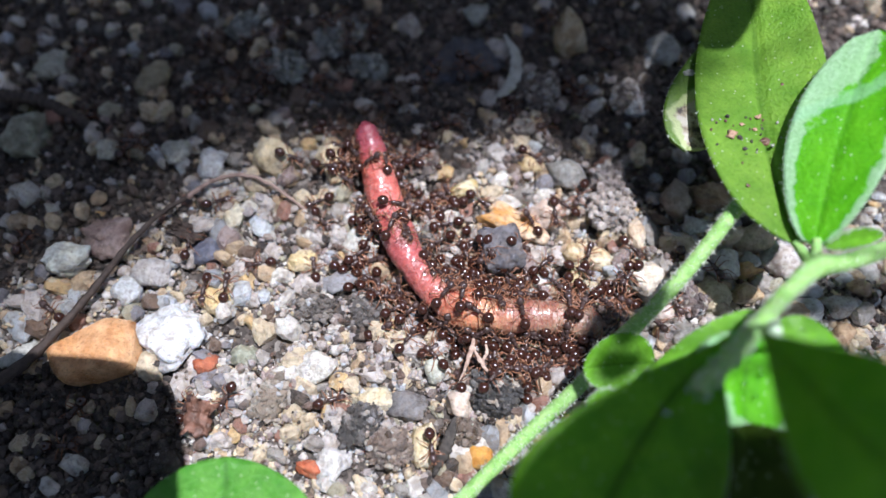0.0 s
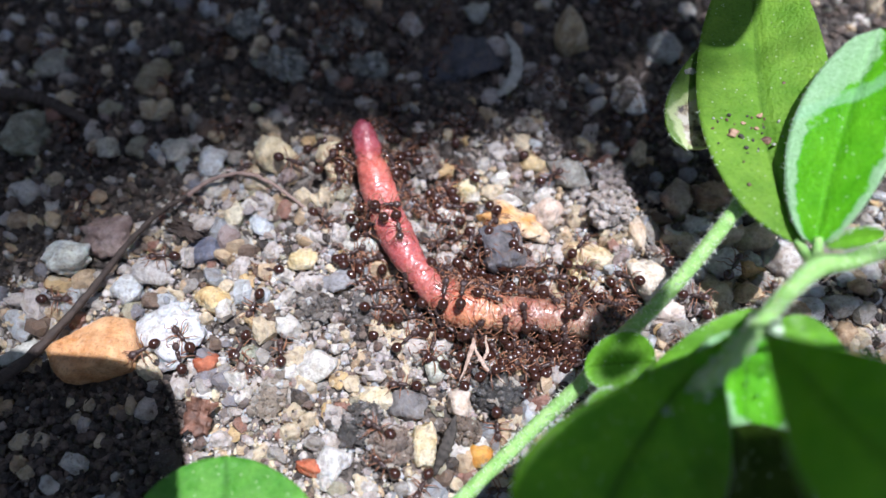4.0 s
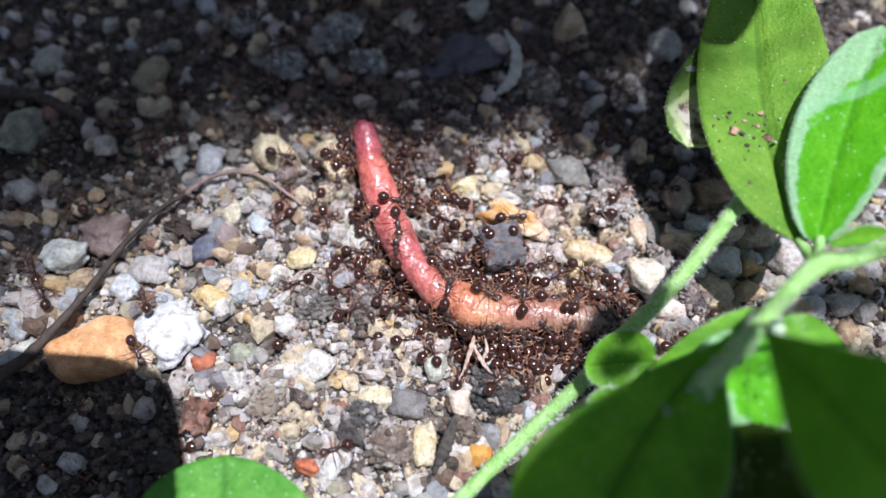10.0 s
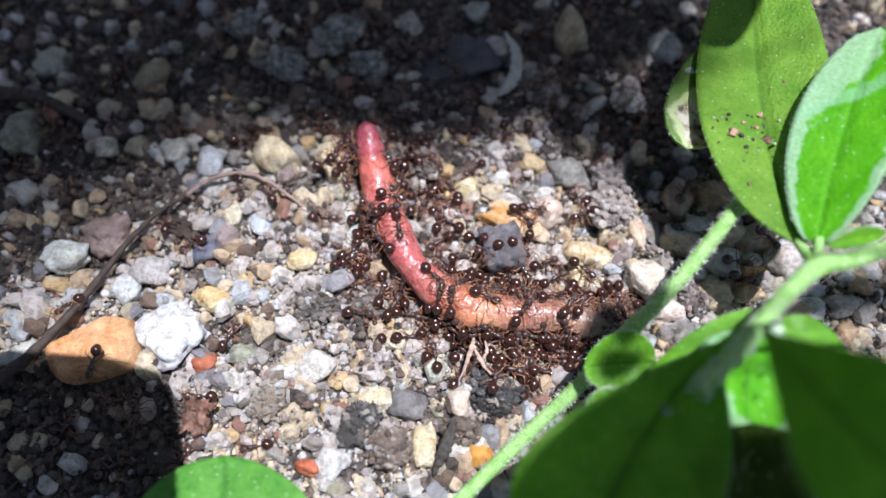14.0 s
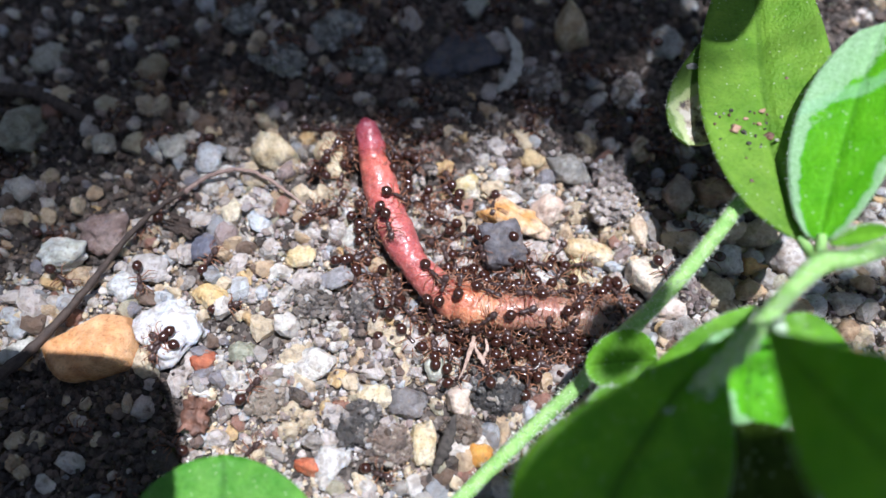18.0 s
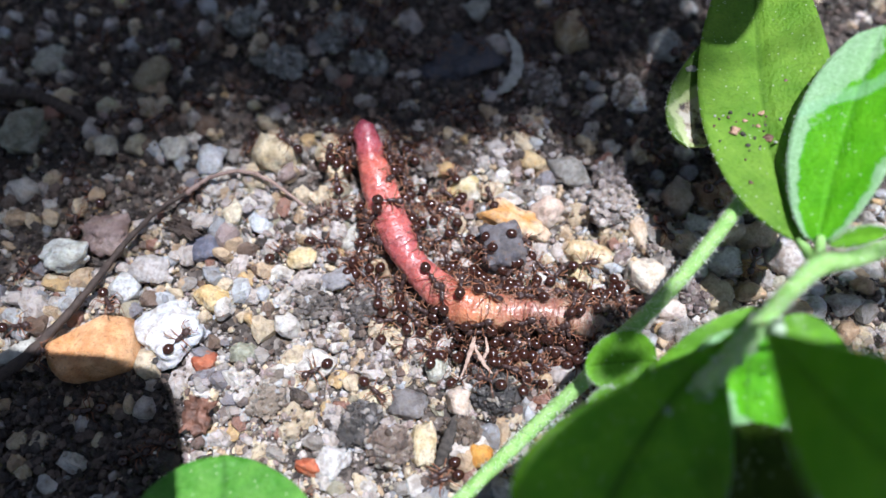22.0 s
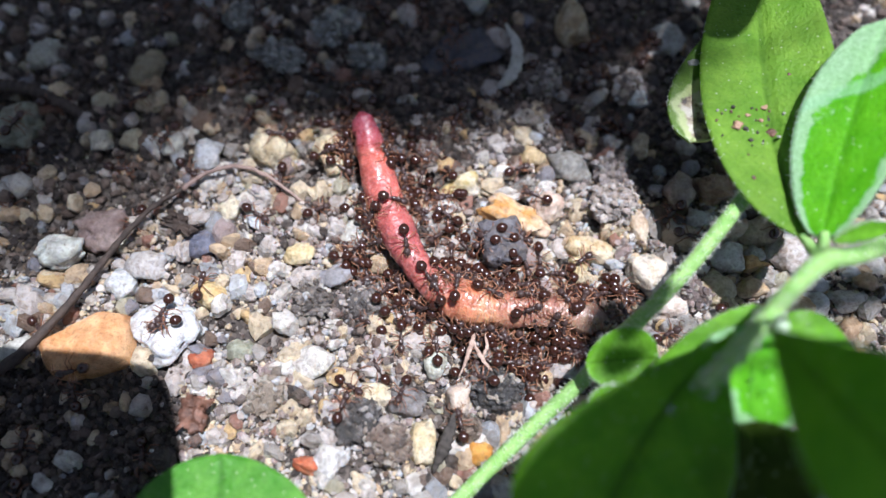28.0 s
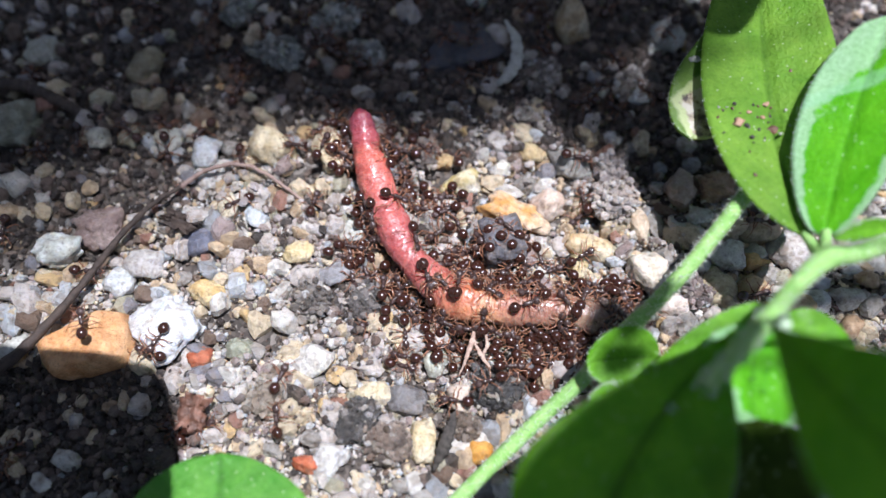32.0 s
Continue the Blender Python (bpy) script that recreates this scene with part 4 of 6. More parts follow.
# soil crumbs in heaps and strewn between the stones: place, spread, count
HEAPS = [(9.04, 16.22, 0.00), (15.68, 4.48, 0.00), (-19.63, 19.80, 0.00), (-8.04, 21.14, 0.00), (-0.22, 14.31, 0.00), (-3.39, 10.92, 0.00), (-4.60, 17.18, 0.00), (14.38, -5.19, 0.00), (4.47, -12.50, 0.00),
         (17.67, 15.26, 0.00), (-22.78, 0.60, -0.00), (-11.41, 3.35, 0.00), (-6.95, -6.20, 0.00), (-4.06, -6.20, 0.00), (5.51, -9.17, 0.00), (8.31, -10.13, 0.00), (19.55, -6.70, -0.00), (-12.07, 14.00, 0.00),
         (-23.32, -10.13, 0.00), (4.57, 11.53, 0.00), (11.98, 10.92, 0.00), (-16.48, 15.26, 0.00), (-1.07, -19.23, 0.00),
         # two dark heaps that stand in for shade on the right-hand gravel
         (37.02, -4.93, 0.00), (33.42, -3.39, 0.00)]
chunks_v, chunks_f, k = [], [], 0
crng = np.random.default_rng(5)
for hx, hy, _ in HEAPS:
    for c in range(70):
        x, y = hx + crng.normal() * 1.9, hy + crng.normal() * 1.5
        d = math.hypot(x - hx, y - hy)
        s = crng.uniform(0.16, 0.55)
        z = ground_h(x, y) - 0.2 + max(0, 1.0 - d * 0.35) * crng.uniform(0, 1.0) + s * 0.3
        p = SHAPES[1][c % 30] * (s * crng.uniform(0.7, 1.3, 3)) + (x, y, z)
        chunks_v.append(p)
        chunks_f.append(ICO[1][1] + k)
        k += len(p)
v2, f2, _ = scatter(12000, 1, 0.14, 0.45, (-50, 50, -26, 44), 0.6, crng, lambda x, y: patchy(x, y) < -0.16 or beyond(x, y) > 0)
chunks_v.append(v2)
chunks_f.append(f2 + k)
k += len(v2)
# thicker dark crumbs past the shade's edge, deepening the shade by colour
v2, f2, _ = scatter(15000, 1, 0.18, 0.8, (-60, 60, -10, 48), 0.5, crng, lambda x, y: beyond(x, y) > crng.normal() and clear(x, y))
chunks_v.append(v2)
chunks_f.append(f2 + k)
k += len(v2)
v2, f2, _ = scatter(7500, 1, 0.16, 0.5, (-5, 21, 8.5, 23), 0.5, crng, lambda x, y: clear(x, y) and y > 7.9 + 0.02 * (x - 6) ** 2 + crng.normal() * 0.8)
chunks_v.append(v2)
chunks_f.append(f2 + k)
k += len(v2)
# dark crumbs filling the shadow of the near corner, to darken it further
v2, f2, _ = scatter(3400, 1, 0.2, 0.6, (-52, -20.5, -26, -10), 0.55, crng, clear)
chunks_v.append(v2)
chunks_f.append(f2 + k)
thing("soil_crumbs", mesh("soil_crumbs", np.vstack(chunks_v), np.vstack(chunks_f), False), crumb_mat, "dark moist soil crumbs, laid thicker to deepen the shade", "soil", kind="stuff")

# greyish crumbs of dry earth lying lit among the stones
GREYS = [(0.32, 0.265, 0.24), (0.44, 0.39, 0.36), (0.20, 0.165, 0.15), (0.50, 0.45, 0.415), (0.055, 0.042, 0.036), (0.42, 0.38, 0.38), (0.16, 0.11, 0.09)]
earth_mat = stone_material("dry_earth_crumb", GREYS, "island", 0.5, 0.18, 0.6, 0.25)
SPREADS = [(14.5, 5.5, 2.6, 420), (11.0, 9.5, 2.6, 380), (5.0, 10.5, 2.8, 380), (8.5, 15.5, 1.8, 260), (17.6, 14.9, 1.0, 90), (19.0, -2.0, 1.4, 140), (-1.0, 9.0, 2.0, 240), (-11.0, 1.0, 2.6, 320),
           (-9.0, -6.0, 2.6, 320), (-15.0, -13.5, 3.0, 320), (-3.0, -10.5, 2.4, 260), (6.0, -13.0, 2.6, 260), (0.5, 2.0, 1.8, 200), (-18.0, 4.0, 2.4, 180), (-5.0, -15.5, 2.4, 220)]
chunks_v, chunks_f, k = [], [], 0
for hx, hy, wide, count in SPREADS:
    for c in range(count):
        x, y = hx + crng.normal() * wide, hy + crng.normal() * wide * 0.8
        q = 0.12 + 0.42 * crng.random() ** 2.0
        if not clear(x, y, 0.9) or crng.random() < 0.35 or patchy(x, y) < -0.5 or on_worm(x, y):
            continue
        p = SHAPES[1][c % 30] * (q * crng.uniform(0.6, 1.4, 3)) @ turns(1, crng)[0] + (x, y, relief_at(x, y) + q * 0.25)
        chunks_v.append(p)
        chunks_f.append(ICO[1][1] + k)
        k += len(p)
thing("earth_crumbs", mesh("earth_crumbs", np.vstack(chunks_v), np.vstack(chunks_f), False), earth_mat, "greyish crumbs of dry earth among the pebbles", "soil", kind="stuff")

# ---- plants ----
def leaf_mesh(base, mid, tip, half, round_=0.75, cup=0.12, thick=0.22, wave=0.0, nu=34, nv=20, seed=0, rib=0.05, peak=0.85):
    """Ovate blade: the midrib bends through three points, half is the vector from it to one edge at the widest place."""
    base, mid, tip, half = (np.array(q, dtype=float) for q in (base, mid, tip, half))
    r = np.random.default_rng(seed)
    vs, uv = [], []
    nrm = np.cross(tip - base, half)
    nrm /= np.linalg.norm(nrm)
    nrm *= 1 if nrm[2] > 0 else -1
    w = np.linalg.norm(half)
    ph = r.uniform(0, 6, 3)
    for i in range(nu + 1):
        u = i / nu
        c = (1 - u) ** 2 * base + 2 * u * (1 - u) * (2 * mid - 0.5 * (base + tip)) + u * u * tip
        width = max(math.sin(math.pi * min(max(u, 0.0), 1.0) ** peak), 0.0) ** round_
        width = max(width, 0.015)
        for j in range(nv + 1):
            s = 2 * j / nv - 1
            lift = cup * w * (abs(s) ** 1.5) * width - rib * w * math.exp(-(s / 0.06) ** 2) * min(width * 1.5, 1)
            lift += wave * w * (math.sin(u * 9 + ph[0]) * s * abs(s) + 0.35 * math.sin(u * 21 + s * 5 + ph[1]))
            lift += 0.025 * w * math.cos((u - abs(s) * 0.35) * 74) * abs(s) * (1 - abs(s))
            vs.append(c + half * s * width + nrm * lift)
            uv.append((u, s))
    n = len(vs)
    vs = np.array(vs)
    allv = np.vstack([vs, vs - nrm * thick])
    row = nv + 1
    top = [[i * row + j, i * row + j + 1, (i + 1) * row + j + 1, (i + 1) * row + j] for i in range(nu) for j in range(nv)]
    low = [[q + n for q in f[::-1]] for f in top]
    rim = ([[i * row, (i + 1) * row, (i + 1) * row + n, i * row + n] for i in range(nu)]
           + [[(i + 1) * row + nv, i * row + nv, i * row + nv + n, (i + 1) * row + nv + n] for i in range(nu)]
           + [[j + 1, j, j + n, j + 1 + n] for j in range(nv)] + [[nu * row + j, nu * row + j + 1, nu * row + j + 1 + n, nu * row + j + n] for j in range(nv)])
    return mesh("leaf", allv, top + low + rim, True, uv + uv), vs


def hairs(line, radius, n, length, seed, lean=0.3, thick=0.042):
    """Short stiff hairs standing off a stem or an edge."""
    r = np.random.default_rng(seed)
    out = []
    for i in range(n):
        c = line[r.integers(0, len(line))]
        d = r.normal(size=3)
        d /= np.linalg.norm(d)
        a = c + d * radius * 0.9
        e = a + d * length * r.uniform(0.5, 1.2) + r.normal(size=3) * length * lean
        out.append(tube([a, (a + e) / 2 + r.normal(size=3) * 0.03, e], [thick, thick * 0.7, thick * 0.2], 4))
    return mesh("hairs", *merge(out))


def plant(name, label, at):
    ob = thing(name, None, None, label, "plant")
    ob.location = tuple(np.array(at) * MM)
    return ob


def onto(parent, name, me, mat, label=""):
    """A part given in plan millimetres under a parent that stands elsewhere."""
    ob = part(name, me, mat, parent, label)
    ob.matrix_parent_inverse = Matrix.Translation(parent.matrix_basis.translation).inverted()
    return ob


def under(parent, name, me, mat, label=""):
    """A piece of a part, in the same plan millimetres."""
    return part(name, me, mat, parent, label)


creeper = plant("creeping_plant", "low creeping weed with hairy green stems and rounded bright leaves", (27.0, -1.0, 0.0))
stem_line = spline([(23.56, 0.59, 8.60), (22.31, -0.75, 9.60), (19.14, -4.45, 8.60), (16.53, -7.18, 7.60), (14.07, -9.47, 6.60), (10.89, -12.66, 4.60), (7.72, -15.37, 2.80), (5.06, -17.77, 2.20),
                    (1.54, -21.08, 2.00), (-0.60, -23.08, 1.60)], 90)
v, f = tube(stem_line, np.interp(np.linspace(0, 1, 90), [0, 0.06, 0.4, 0.46, 0.5, 1], [0.48, 0.60, 0.58, 0.74, 0.60, 0.60]), 14)
stem = onto(creeper, "stem", mesh("stem", v, f), stem_mat, "hairy bright green runner")
under(stem, "stem_hairs", hairs(stem_line, 0.6, 3600, 0.30, 3, 0.3, 0.034), hair_mat, "short white hairs")
branch_line = spline([(35.22, -3.63, 11.50), (31.43, -5.01, 12.50), (28.12, -6.22, 13.20), (25.94, -6.67, 13.50), (22.75, -9.15, 15.00), (19.66, -12.01, 16.60), (17.46, -14.12, 17.00), (15.56, -15.91, 16.60)], 70)
v, f = tube(branch_line, np.interp(np.linspace(0, 1, 70), [0, 0.3, 0.42, 0.55, 1], [0.62, 0.64, 0.80, 0.60, 0.50]), 14)
branch = onto(creeper, "branch", mesh("branch", v, f), stem_mat, "upright hairy side shoot")
under(branch, "branch_hairs", hairs(branch_line, 0.7, 1900, 0.24, 4, 0.3, 0.03), hair_mat, "short white hairs")
LEAVES = [
    # name, base, mid, tip, half width, roundness, cup, material, label
    ("leaf", (25.86, -4.40, 12.00), (25.10, 6.50, 11.50), (27.30, 25.50, 10.80), (-4.9, -0.2, -1.1), 0.6, 0.16, matte_leaf_mat, "large matte green leaf with brown specks"),
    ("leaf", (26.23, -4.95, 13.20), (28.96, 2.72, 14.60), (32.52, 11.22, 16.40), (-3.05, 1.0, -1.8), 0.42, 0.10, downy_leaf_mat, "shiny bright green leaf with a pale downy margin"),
    ("leaf", (26.60, 20.30, 9.70), (22.30, 11.60, 9.80), (19.40, 4.90, 9.40), (-2.6, 1.1, -0.2), 0.5, 0.10, old_leaf_mat, "yellowing curled leaf with a dead patch"),
    ("leaf", (15.63, -12.03, 7.80), (13.03, -12.01, 7.40), (10.35, -12.40, 7.60), (0.1, 2.3, 0.3), 0.5, 0.14, leaf_mat, "small round leaf at the node"),
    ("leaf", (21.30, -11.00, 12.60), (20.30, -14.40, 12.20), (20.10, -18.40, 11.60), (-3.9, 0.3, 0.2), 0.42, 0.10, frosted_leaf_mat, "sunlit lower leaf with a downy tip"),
    ("leaf", (21.80, -10.17, 12.20), (17.96, -11.79, 11.40), (14.03, -13.69, 10.00), (-0.7, -1.7, 0.0), 0.5, 0.10, leaf_mat, "sunlit leaf behind the shoot"),
    ("leaf", (22.32, -11.08, 12.00), (24.89, -11.87, 12.00), (28.24, -13.71, 11.50), (0.8, 1.8, 0.0), 0.6, 0.10, leaf_mat, "narrow green leaf behind the shoot"),
    ("leaf", (18.71, -11.86, 14.50), (11.65, -19.41, 15.20), (7.18, -28.39, 15.20), (-5.9, 1.1, -0.3), 0.9, 0.12, dark_leaf_mat, "broad dark leaf in shade"),
    ("leaf", (18.46, -13.13, 20.00), (18.76, -19.47, 27.00), (20.82, -23.80, 29.00), (2.7, 2.75, 0.2), 0.8, 0.12, dark_leaf_mat, "broad dark leaf in shade"),
    # added blade, coloured as the black shade below the lower leaves
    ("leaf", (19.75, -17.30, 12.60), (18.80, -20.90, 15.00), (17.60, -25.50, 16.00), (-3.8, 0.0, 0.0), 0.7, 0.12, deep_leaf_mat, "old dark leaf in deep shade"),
    ("leaf", (31.46, -4.00, 13.00), (28.52, -4.69, 13.80), (26.79, -5.20, 13.60), (0.1, 0.6, 0.4), 0.6, 0.2, leaf_mat, "young folded leaf"),
    ("leaf", (12.20, -14.60, 8.60), (11.10, -14.95, 9.00), (10.20, -15.05, 8.80), (0.15, 0.75, 0.2), 0.6, 0.3, leaf_mat, "tiny leaf bud"),
]
matte_blade = None
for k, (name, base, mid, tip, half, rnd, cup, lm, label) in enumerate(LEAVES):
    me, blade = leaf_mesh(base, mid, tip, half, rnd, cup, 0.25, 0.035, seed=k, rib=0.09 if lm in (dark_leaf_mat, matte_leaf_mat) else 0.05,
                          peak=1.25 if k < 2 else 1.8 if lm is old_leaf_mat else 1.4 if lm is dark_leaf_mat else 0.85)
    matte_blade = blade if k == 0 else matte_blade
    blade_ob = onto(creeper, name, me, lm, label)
    grid = blade.reshape(35, 21, 3)
    under(blade_ob, "leaf_hairs", hairs(np.vstack([grid[:, 0], grid[:, 20]]), 0.03, 300, 0.17, 200 + k, 0.5, 0.013), hair_mat, "fine white hairs along the margin")
for pts in ([(25.65, -6.39, 13.20), (25.75, -5.35, 12.50), (25.53, -4.19, 12.00)], [(25.92, -6.43, 13.30), (26.19, -5.63, 13.20), (26.43, -4.47, 13.30)]):
    v, f = tube(spline(pts, 14), np.linspace(0.5, 0.32, 14), 10)
    onto(creeper, "petiole", mesh("petiole", v, f), stem_mat, "short green leaf stalk")
bud_mat = plain("pale_bud", (0.34, 0.50, 0.28), (0.55, 0.68, 0.48), 0.5, 0.35, 0.08)
dew_mat = material("dew", 0.03, 0.5)[0]
dew_mat.node_tree.nodes["Principled BSDF"].inputs["Transmission Weight"].default_value = 1.0
dew_mat.node_tree.nodes["Principled BSDF"].inputs["IOR"].default_value = 1.33
onto(creeper, "bud", mesh("bud", ICO[3][0] * (0.45, 0.7, 0.4) + (20.6, -12.3, 17.2), ICO[3][1]), bud_mat, "pale downy bud at the fork")
for spot, size in (((13.75, -17.05, 15.75), 0.26), ((16.6, -14.3, 17.3), 0.2), ((20.1, -14.6, 12.65), 0.16), ((21.3, -14.0, 12.7), 0.14), ((20.8, -15.4, 12.6), 0.12)):
    drop = thing("dew_drop", mesh("dew_drop", ICO[3][0] * (size, size, size * 0.7), ICO[3][1]), dew_mat, "small clear drop of water on a leaf", "water drop")
    drop.location = tuple(np.array(spot) * MM)
seedling = plant("seedling", "single rounded green leaf low over the gravel, partly shaded", (-16.63, -24.25, -0.00))
me, blade = leaf_mesh((-15.12, -26.18, 5.00), (-15.32, -22.50, 6.00), (-15.75, -18.49, 6.00), (-6.5, 0.0, 0.0), 0.55, 0.03, 0.3, 0.04, seed=31, rib=0.012)
onto(seedling, "leaf", me, seedling_mat)
v, f = tube(spline([(-15.12, -26.18, 5.00), (-15.36, -26.95, 3.00), (-16.43, -27.43, -0.50)], 12), 0.6, 10)
onto(seedling, "stalk", mesh("stalk", v, f), stem_mat)

# unseen leaves added over the spot, each placed to cast a wanted shadow
shade_shrub = plant("overhanging_shrub", "unseen leaves added overhead to cast the shade on the gravel", (60, 140, 0))


def shade_leaf(x, y, z, along, half, height, seed, square=0.2, mat=shade_leaf_mat):
    """A blade whose shadow falls round (x, y, z), height above it along the sun's rays."""
    c = np.array((x, y, z)) + np.array(SUN[:]) / SUN.z * height
    a = np.array(along, dtype=float)
    me, _ = leaf_mesh(c - a, c + (0, 0, 2), c + a, half, square, 0.05, 0.4, 0.03, seed=seed)
    onto(shade_shrub, "leaf", me, mat)
    # its made-up twig, back to the added stems or down to the ground beside the spot
    h = np.array(half, dtype=float)
    if y > 20 and height > 200:
        pts, thick = [c + (0, abs(h[1]) * 0.9, 0), (c + (24.0, 112.0, 118.0)) / 2 + (0, 12, 25), (0.4 * c[0], 104.0, 118.0)], 1.2
    elif x < 0:
        pts, thick = [c - h * 0.95, (-98.0, c[1], c[2] * 0.7), (-104.0, c[1] - 6, -1.0)], 0.8
    else:
        e = c + a * 0.95
        pts, thick = [e, (e + (84.0, e[1] + 6, e[2])) / 2 + (0, 0, 6), (84.0, e[1] + 6, e[2] * 0.8), (92.0, e[1] + 9, -1.0)], 0.4
    v, f = tube(spline(pts, 30), np.linspace(thick * 0.5, thick, 30), 8)
    onto(shade_shrub, "twig", mesh("twig", v, f), stem_mat)


shade_leaf(-13, 35.5, 0, (40, 0, 0), (0, 19, 0), 600, 41, 0.3)
shade_leaf(15.5, 36.0, 0, (12.0, 3, 0), (0, 19.5, 0), 600, 43, 0.2)
shade_leaf(-45, -40.0, 0, (0, 31, 0), (27.2, 0, 0), 58, 44, 0.09)
shade_leaf(13.5, -8.4, 1.0, (2.3, 0.6, 0), (0.3, 2.5, 0), 120, 46, 0.45)
shade_leaf(11.7, -21.2, 15.2, (5.5, 8.0, 0), (-6.6, 1.4, 0), 120, 45, 0.6, leaf_mat)
shade_leaf(15.2, 11.6, 0, (3.6, -1.6, 0), (0.8, 2.3, 0), 260, 54, 0.6)
shade_leaf(17.5, -27.0, 18, (5.5, 0, 0), (0.3, 9.0, 0), 130, 53, 0.2)
# unseen blade, very translucent, so green light reaches the dark leaf below
shade_leaf(38.4, -25.4, 28, (13.0, 0, 0), (0.4, 12.2, 0), 240, 50, 0.12, light_passing_leaf_mat)
shade_leaf(23.2, -27.2, 28, (4.8, 0.5, 0), (0.2, 11.6, 0), 250, 51, 0.2)
shade_leaf(*(24.50, 19.60, 8.00), (3.0, 6.4, 0), (2.4, -1.1, 0), 70, 47, 0.4)
shade_leaf(*(13.10, -11.93, 7.40), (2.1, 0.2, 0), (0.2, 1.6, 0), 200, 48, 0.5)
shade_leaf(34.5, -4.4, 0, (5.2, 0.9, 0), (-0.3, 2.4, 0), 300, 52, 0.5)
shade_leaf(*(15.43, -13.95, 14.80), (3.4, 1.7, 0), (0.6, -1.1, 0), 40, 49, 0.3)
# unseen high boughs added so that their leaves shade round the sunny patch; one of them sways
rim = spline([(x, y, 0) for x, y in RIM], 61)
brng = np.random.default_rng(83)
rays = np.array(SUN[:]) / SUN.z
swaying = []


def bough_leaf(x, y, height, angle, length, width, seed):
    c = np.array((x, y, 0)) + rays * height
    a = np.array((math.cos(angle), math.sin(angle), brng.uniform(-0.2, 0.2))) * length
    h = np.array((-math.sin(angle), math.cos(angle), brng.uniform(-0.2, 0.2))) * width
    me, _ = leaf_mesh(c - a, c + (0, 0, 0.6), c + a, h, 0.7, 0.08, 0.3, 0.04, 14, 8, seed=seed)
    return onto(shade_shrub, "leaf", me, shade_leaf_mat)


for k in range(61):
    t = rim[min(k + 1, 60)] - rim[max(k - 1, 0)]
    n = np.array((-t[1], t[0])) / math.hypot(t[0], t[1])
    for away in (brng.uniform(1.6, 3.2), brng.uniform(5.0, 9.0)):
        c = rim[k][:2] + n * away
        high = brng.uniform(1700, 2300) if rim[k][0] < -15 else brng.uniform(520, 760)
        ob = bough_leaf(c[0], c[1], high, brng.uniform(0, 6.3), brng.uniform(3.2, 5.2), brng.uniform(1.8, 2.9), 300 + k)
        if rim[k][0] < -15:
            swaying.append(ob)
# a broad unseen leaf on the swaying bough, for more shade
ob = bough_leaf(-43.5, 16.5, 2000, math.atan2(0.57, 0.82), 30, 10, 299)
swaying.append(ob)
for off, start in ((8.0, 0), (20.0, 10)):
    line = [rim[k] + (-6.0, off, 0) + rays * 640 for k in range(start, 61, 10)] + [np.array((150.0, 150.0, 560.0)), np.array((90.0, 145.0, 250.0)), np.array((60.0, 140.0, -1.0))]
    v, f = tube(spline(line, 60), np.linspace(0.5, 3.0, 60), 8)
    onto(shade_shrub, "bough", mesh("bough", v, f), stem_mat)
line = [rim[k] + (-6.0, 6.0, 0) + rays * 2000 for k in range(0, 31, 6)] + [np.array((400.0, 270.0, 1700.0)), np.array((425.0, 310.0, 900.0)), np.array((430.0, 330.0, -1.0))]
v, f = tube(spline(line, 60), np.linspace(0.6, 6.0, 60), 8)
onto(shade_shrub, "bough", mesh("bough", v, f), stem_mat)
# unseen leaves behind the far edge, added to block light from the sky
lrng = np.random.default_rng(12)
for k in range(26):
    c = np.array([lrng.uniform(-55, 75), lrng.uniform(62, 130), lrng.uniform(12, 120)])
    a = np.array([lrng.uniform(-1, 1), lrng.uniform(-0.6, 0.2), lrng.uniform(-0.7, 0.3)])
    a = a / np.linalg.norm(a) * lrng.uniform(16, 26)
    h = np.cross(a, (0, 0.5, 1.0))
    me, _ = leaf_mesh(c - a, c + (0, 0, 3), c + a, h / np.linalg.norm(h) * lrng.uniform(9, 14), 0.55, 0.1, 0.4, 0.03, 16, 8, seed=60 + k)
    onto(shade_shrub, "leaf", me, shade_leaf_mat)
# more unseen leaves beside the near corner, keeping sky light off it
for k in range(7):
    c = np.array([lrng.uniform(-98, -70), lrng.uniform(-70, -20), lrng.uniform(14, 50)])
    a = np.array([lrng.uniform(-0.3, 0.3), lrng.uniform(-1, 1), lrng.uniform(-0.5, 0.8)])
    a = a / np.linalg.norm(a) * lrng.uniform(14, 20)
    h = np.cross(a, (1.0, 0, 0.4))
    me, _ = leaf_mesh(c - a, c + (-3, 0, 2), c + a, h / np.linalg.norm(h) * lrng.uniform(8, 12), 0.55, 0.1, 0.4, 0.03, 16, 8, seed=160 + k)
    onto(shade_shrub, "leaf", me, shade_leaf_mat)
# unseen stems that hold up the added leaves
for x, y, top in ((-70, 110, 100), (-10, 115, 125), (45, 105, 90)):
    v, f = tube(spline([(x, y, -1), (x + 4, y - 3, top * 0.5), (x + 2, y - 14, top)], 20), np.linspace(2.2, 0.8, 20), 10)
    onto(shade_shrub, "stem", mesh("stem", v, f), stem_mat)

# ---- roots, twigs and litter ----
def strand(name, pts, radii, mat, label, category, sides=8, n=50, flat=1.0):
    line = spline(pts, n)
    line = line + 0.10 * np.array([[noise.noise(Vector((q * 0.45, w, 0))) for w in (1.3, 7.7, 13.1)] for q in range(n)])
    o = line[0].copy()
    line = line - o
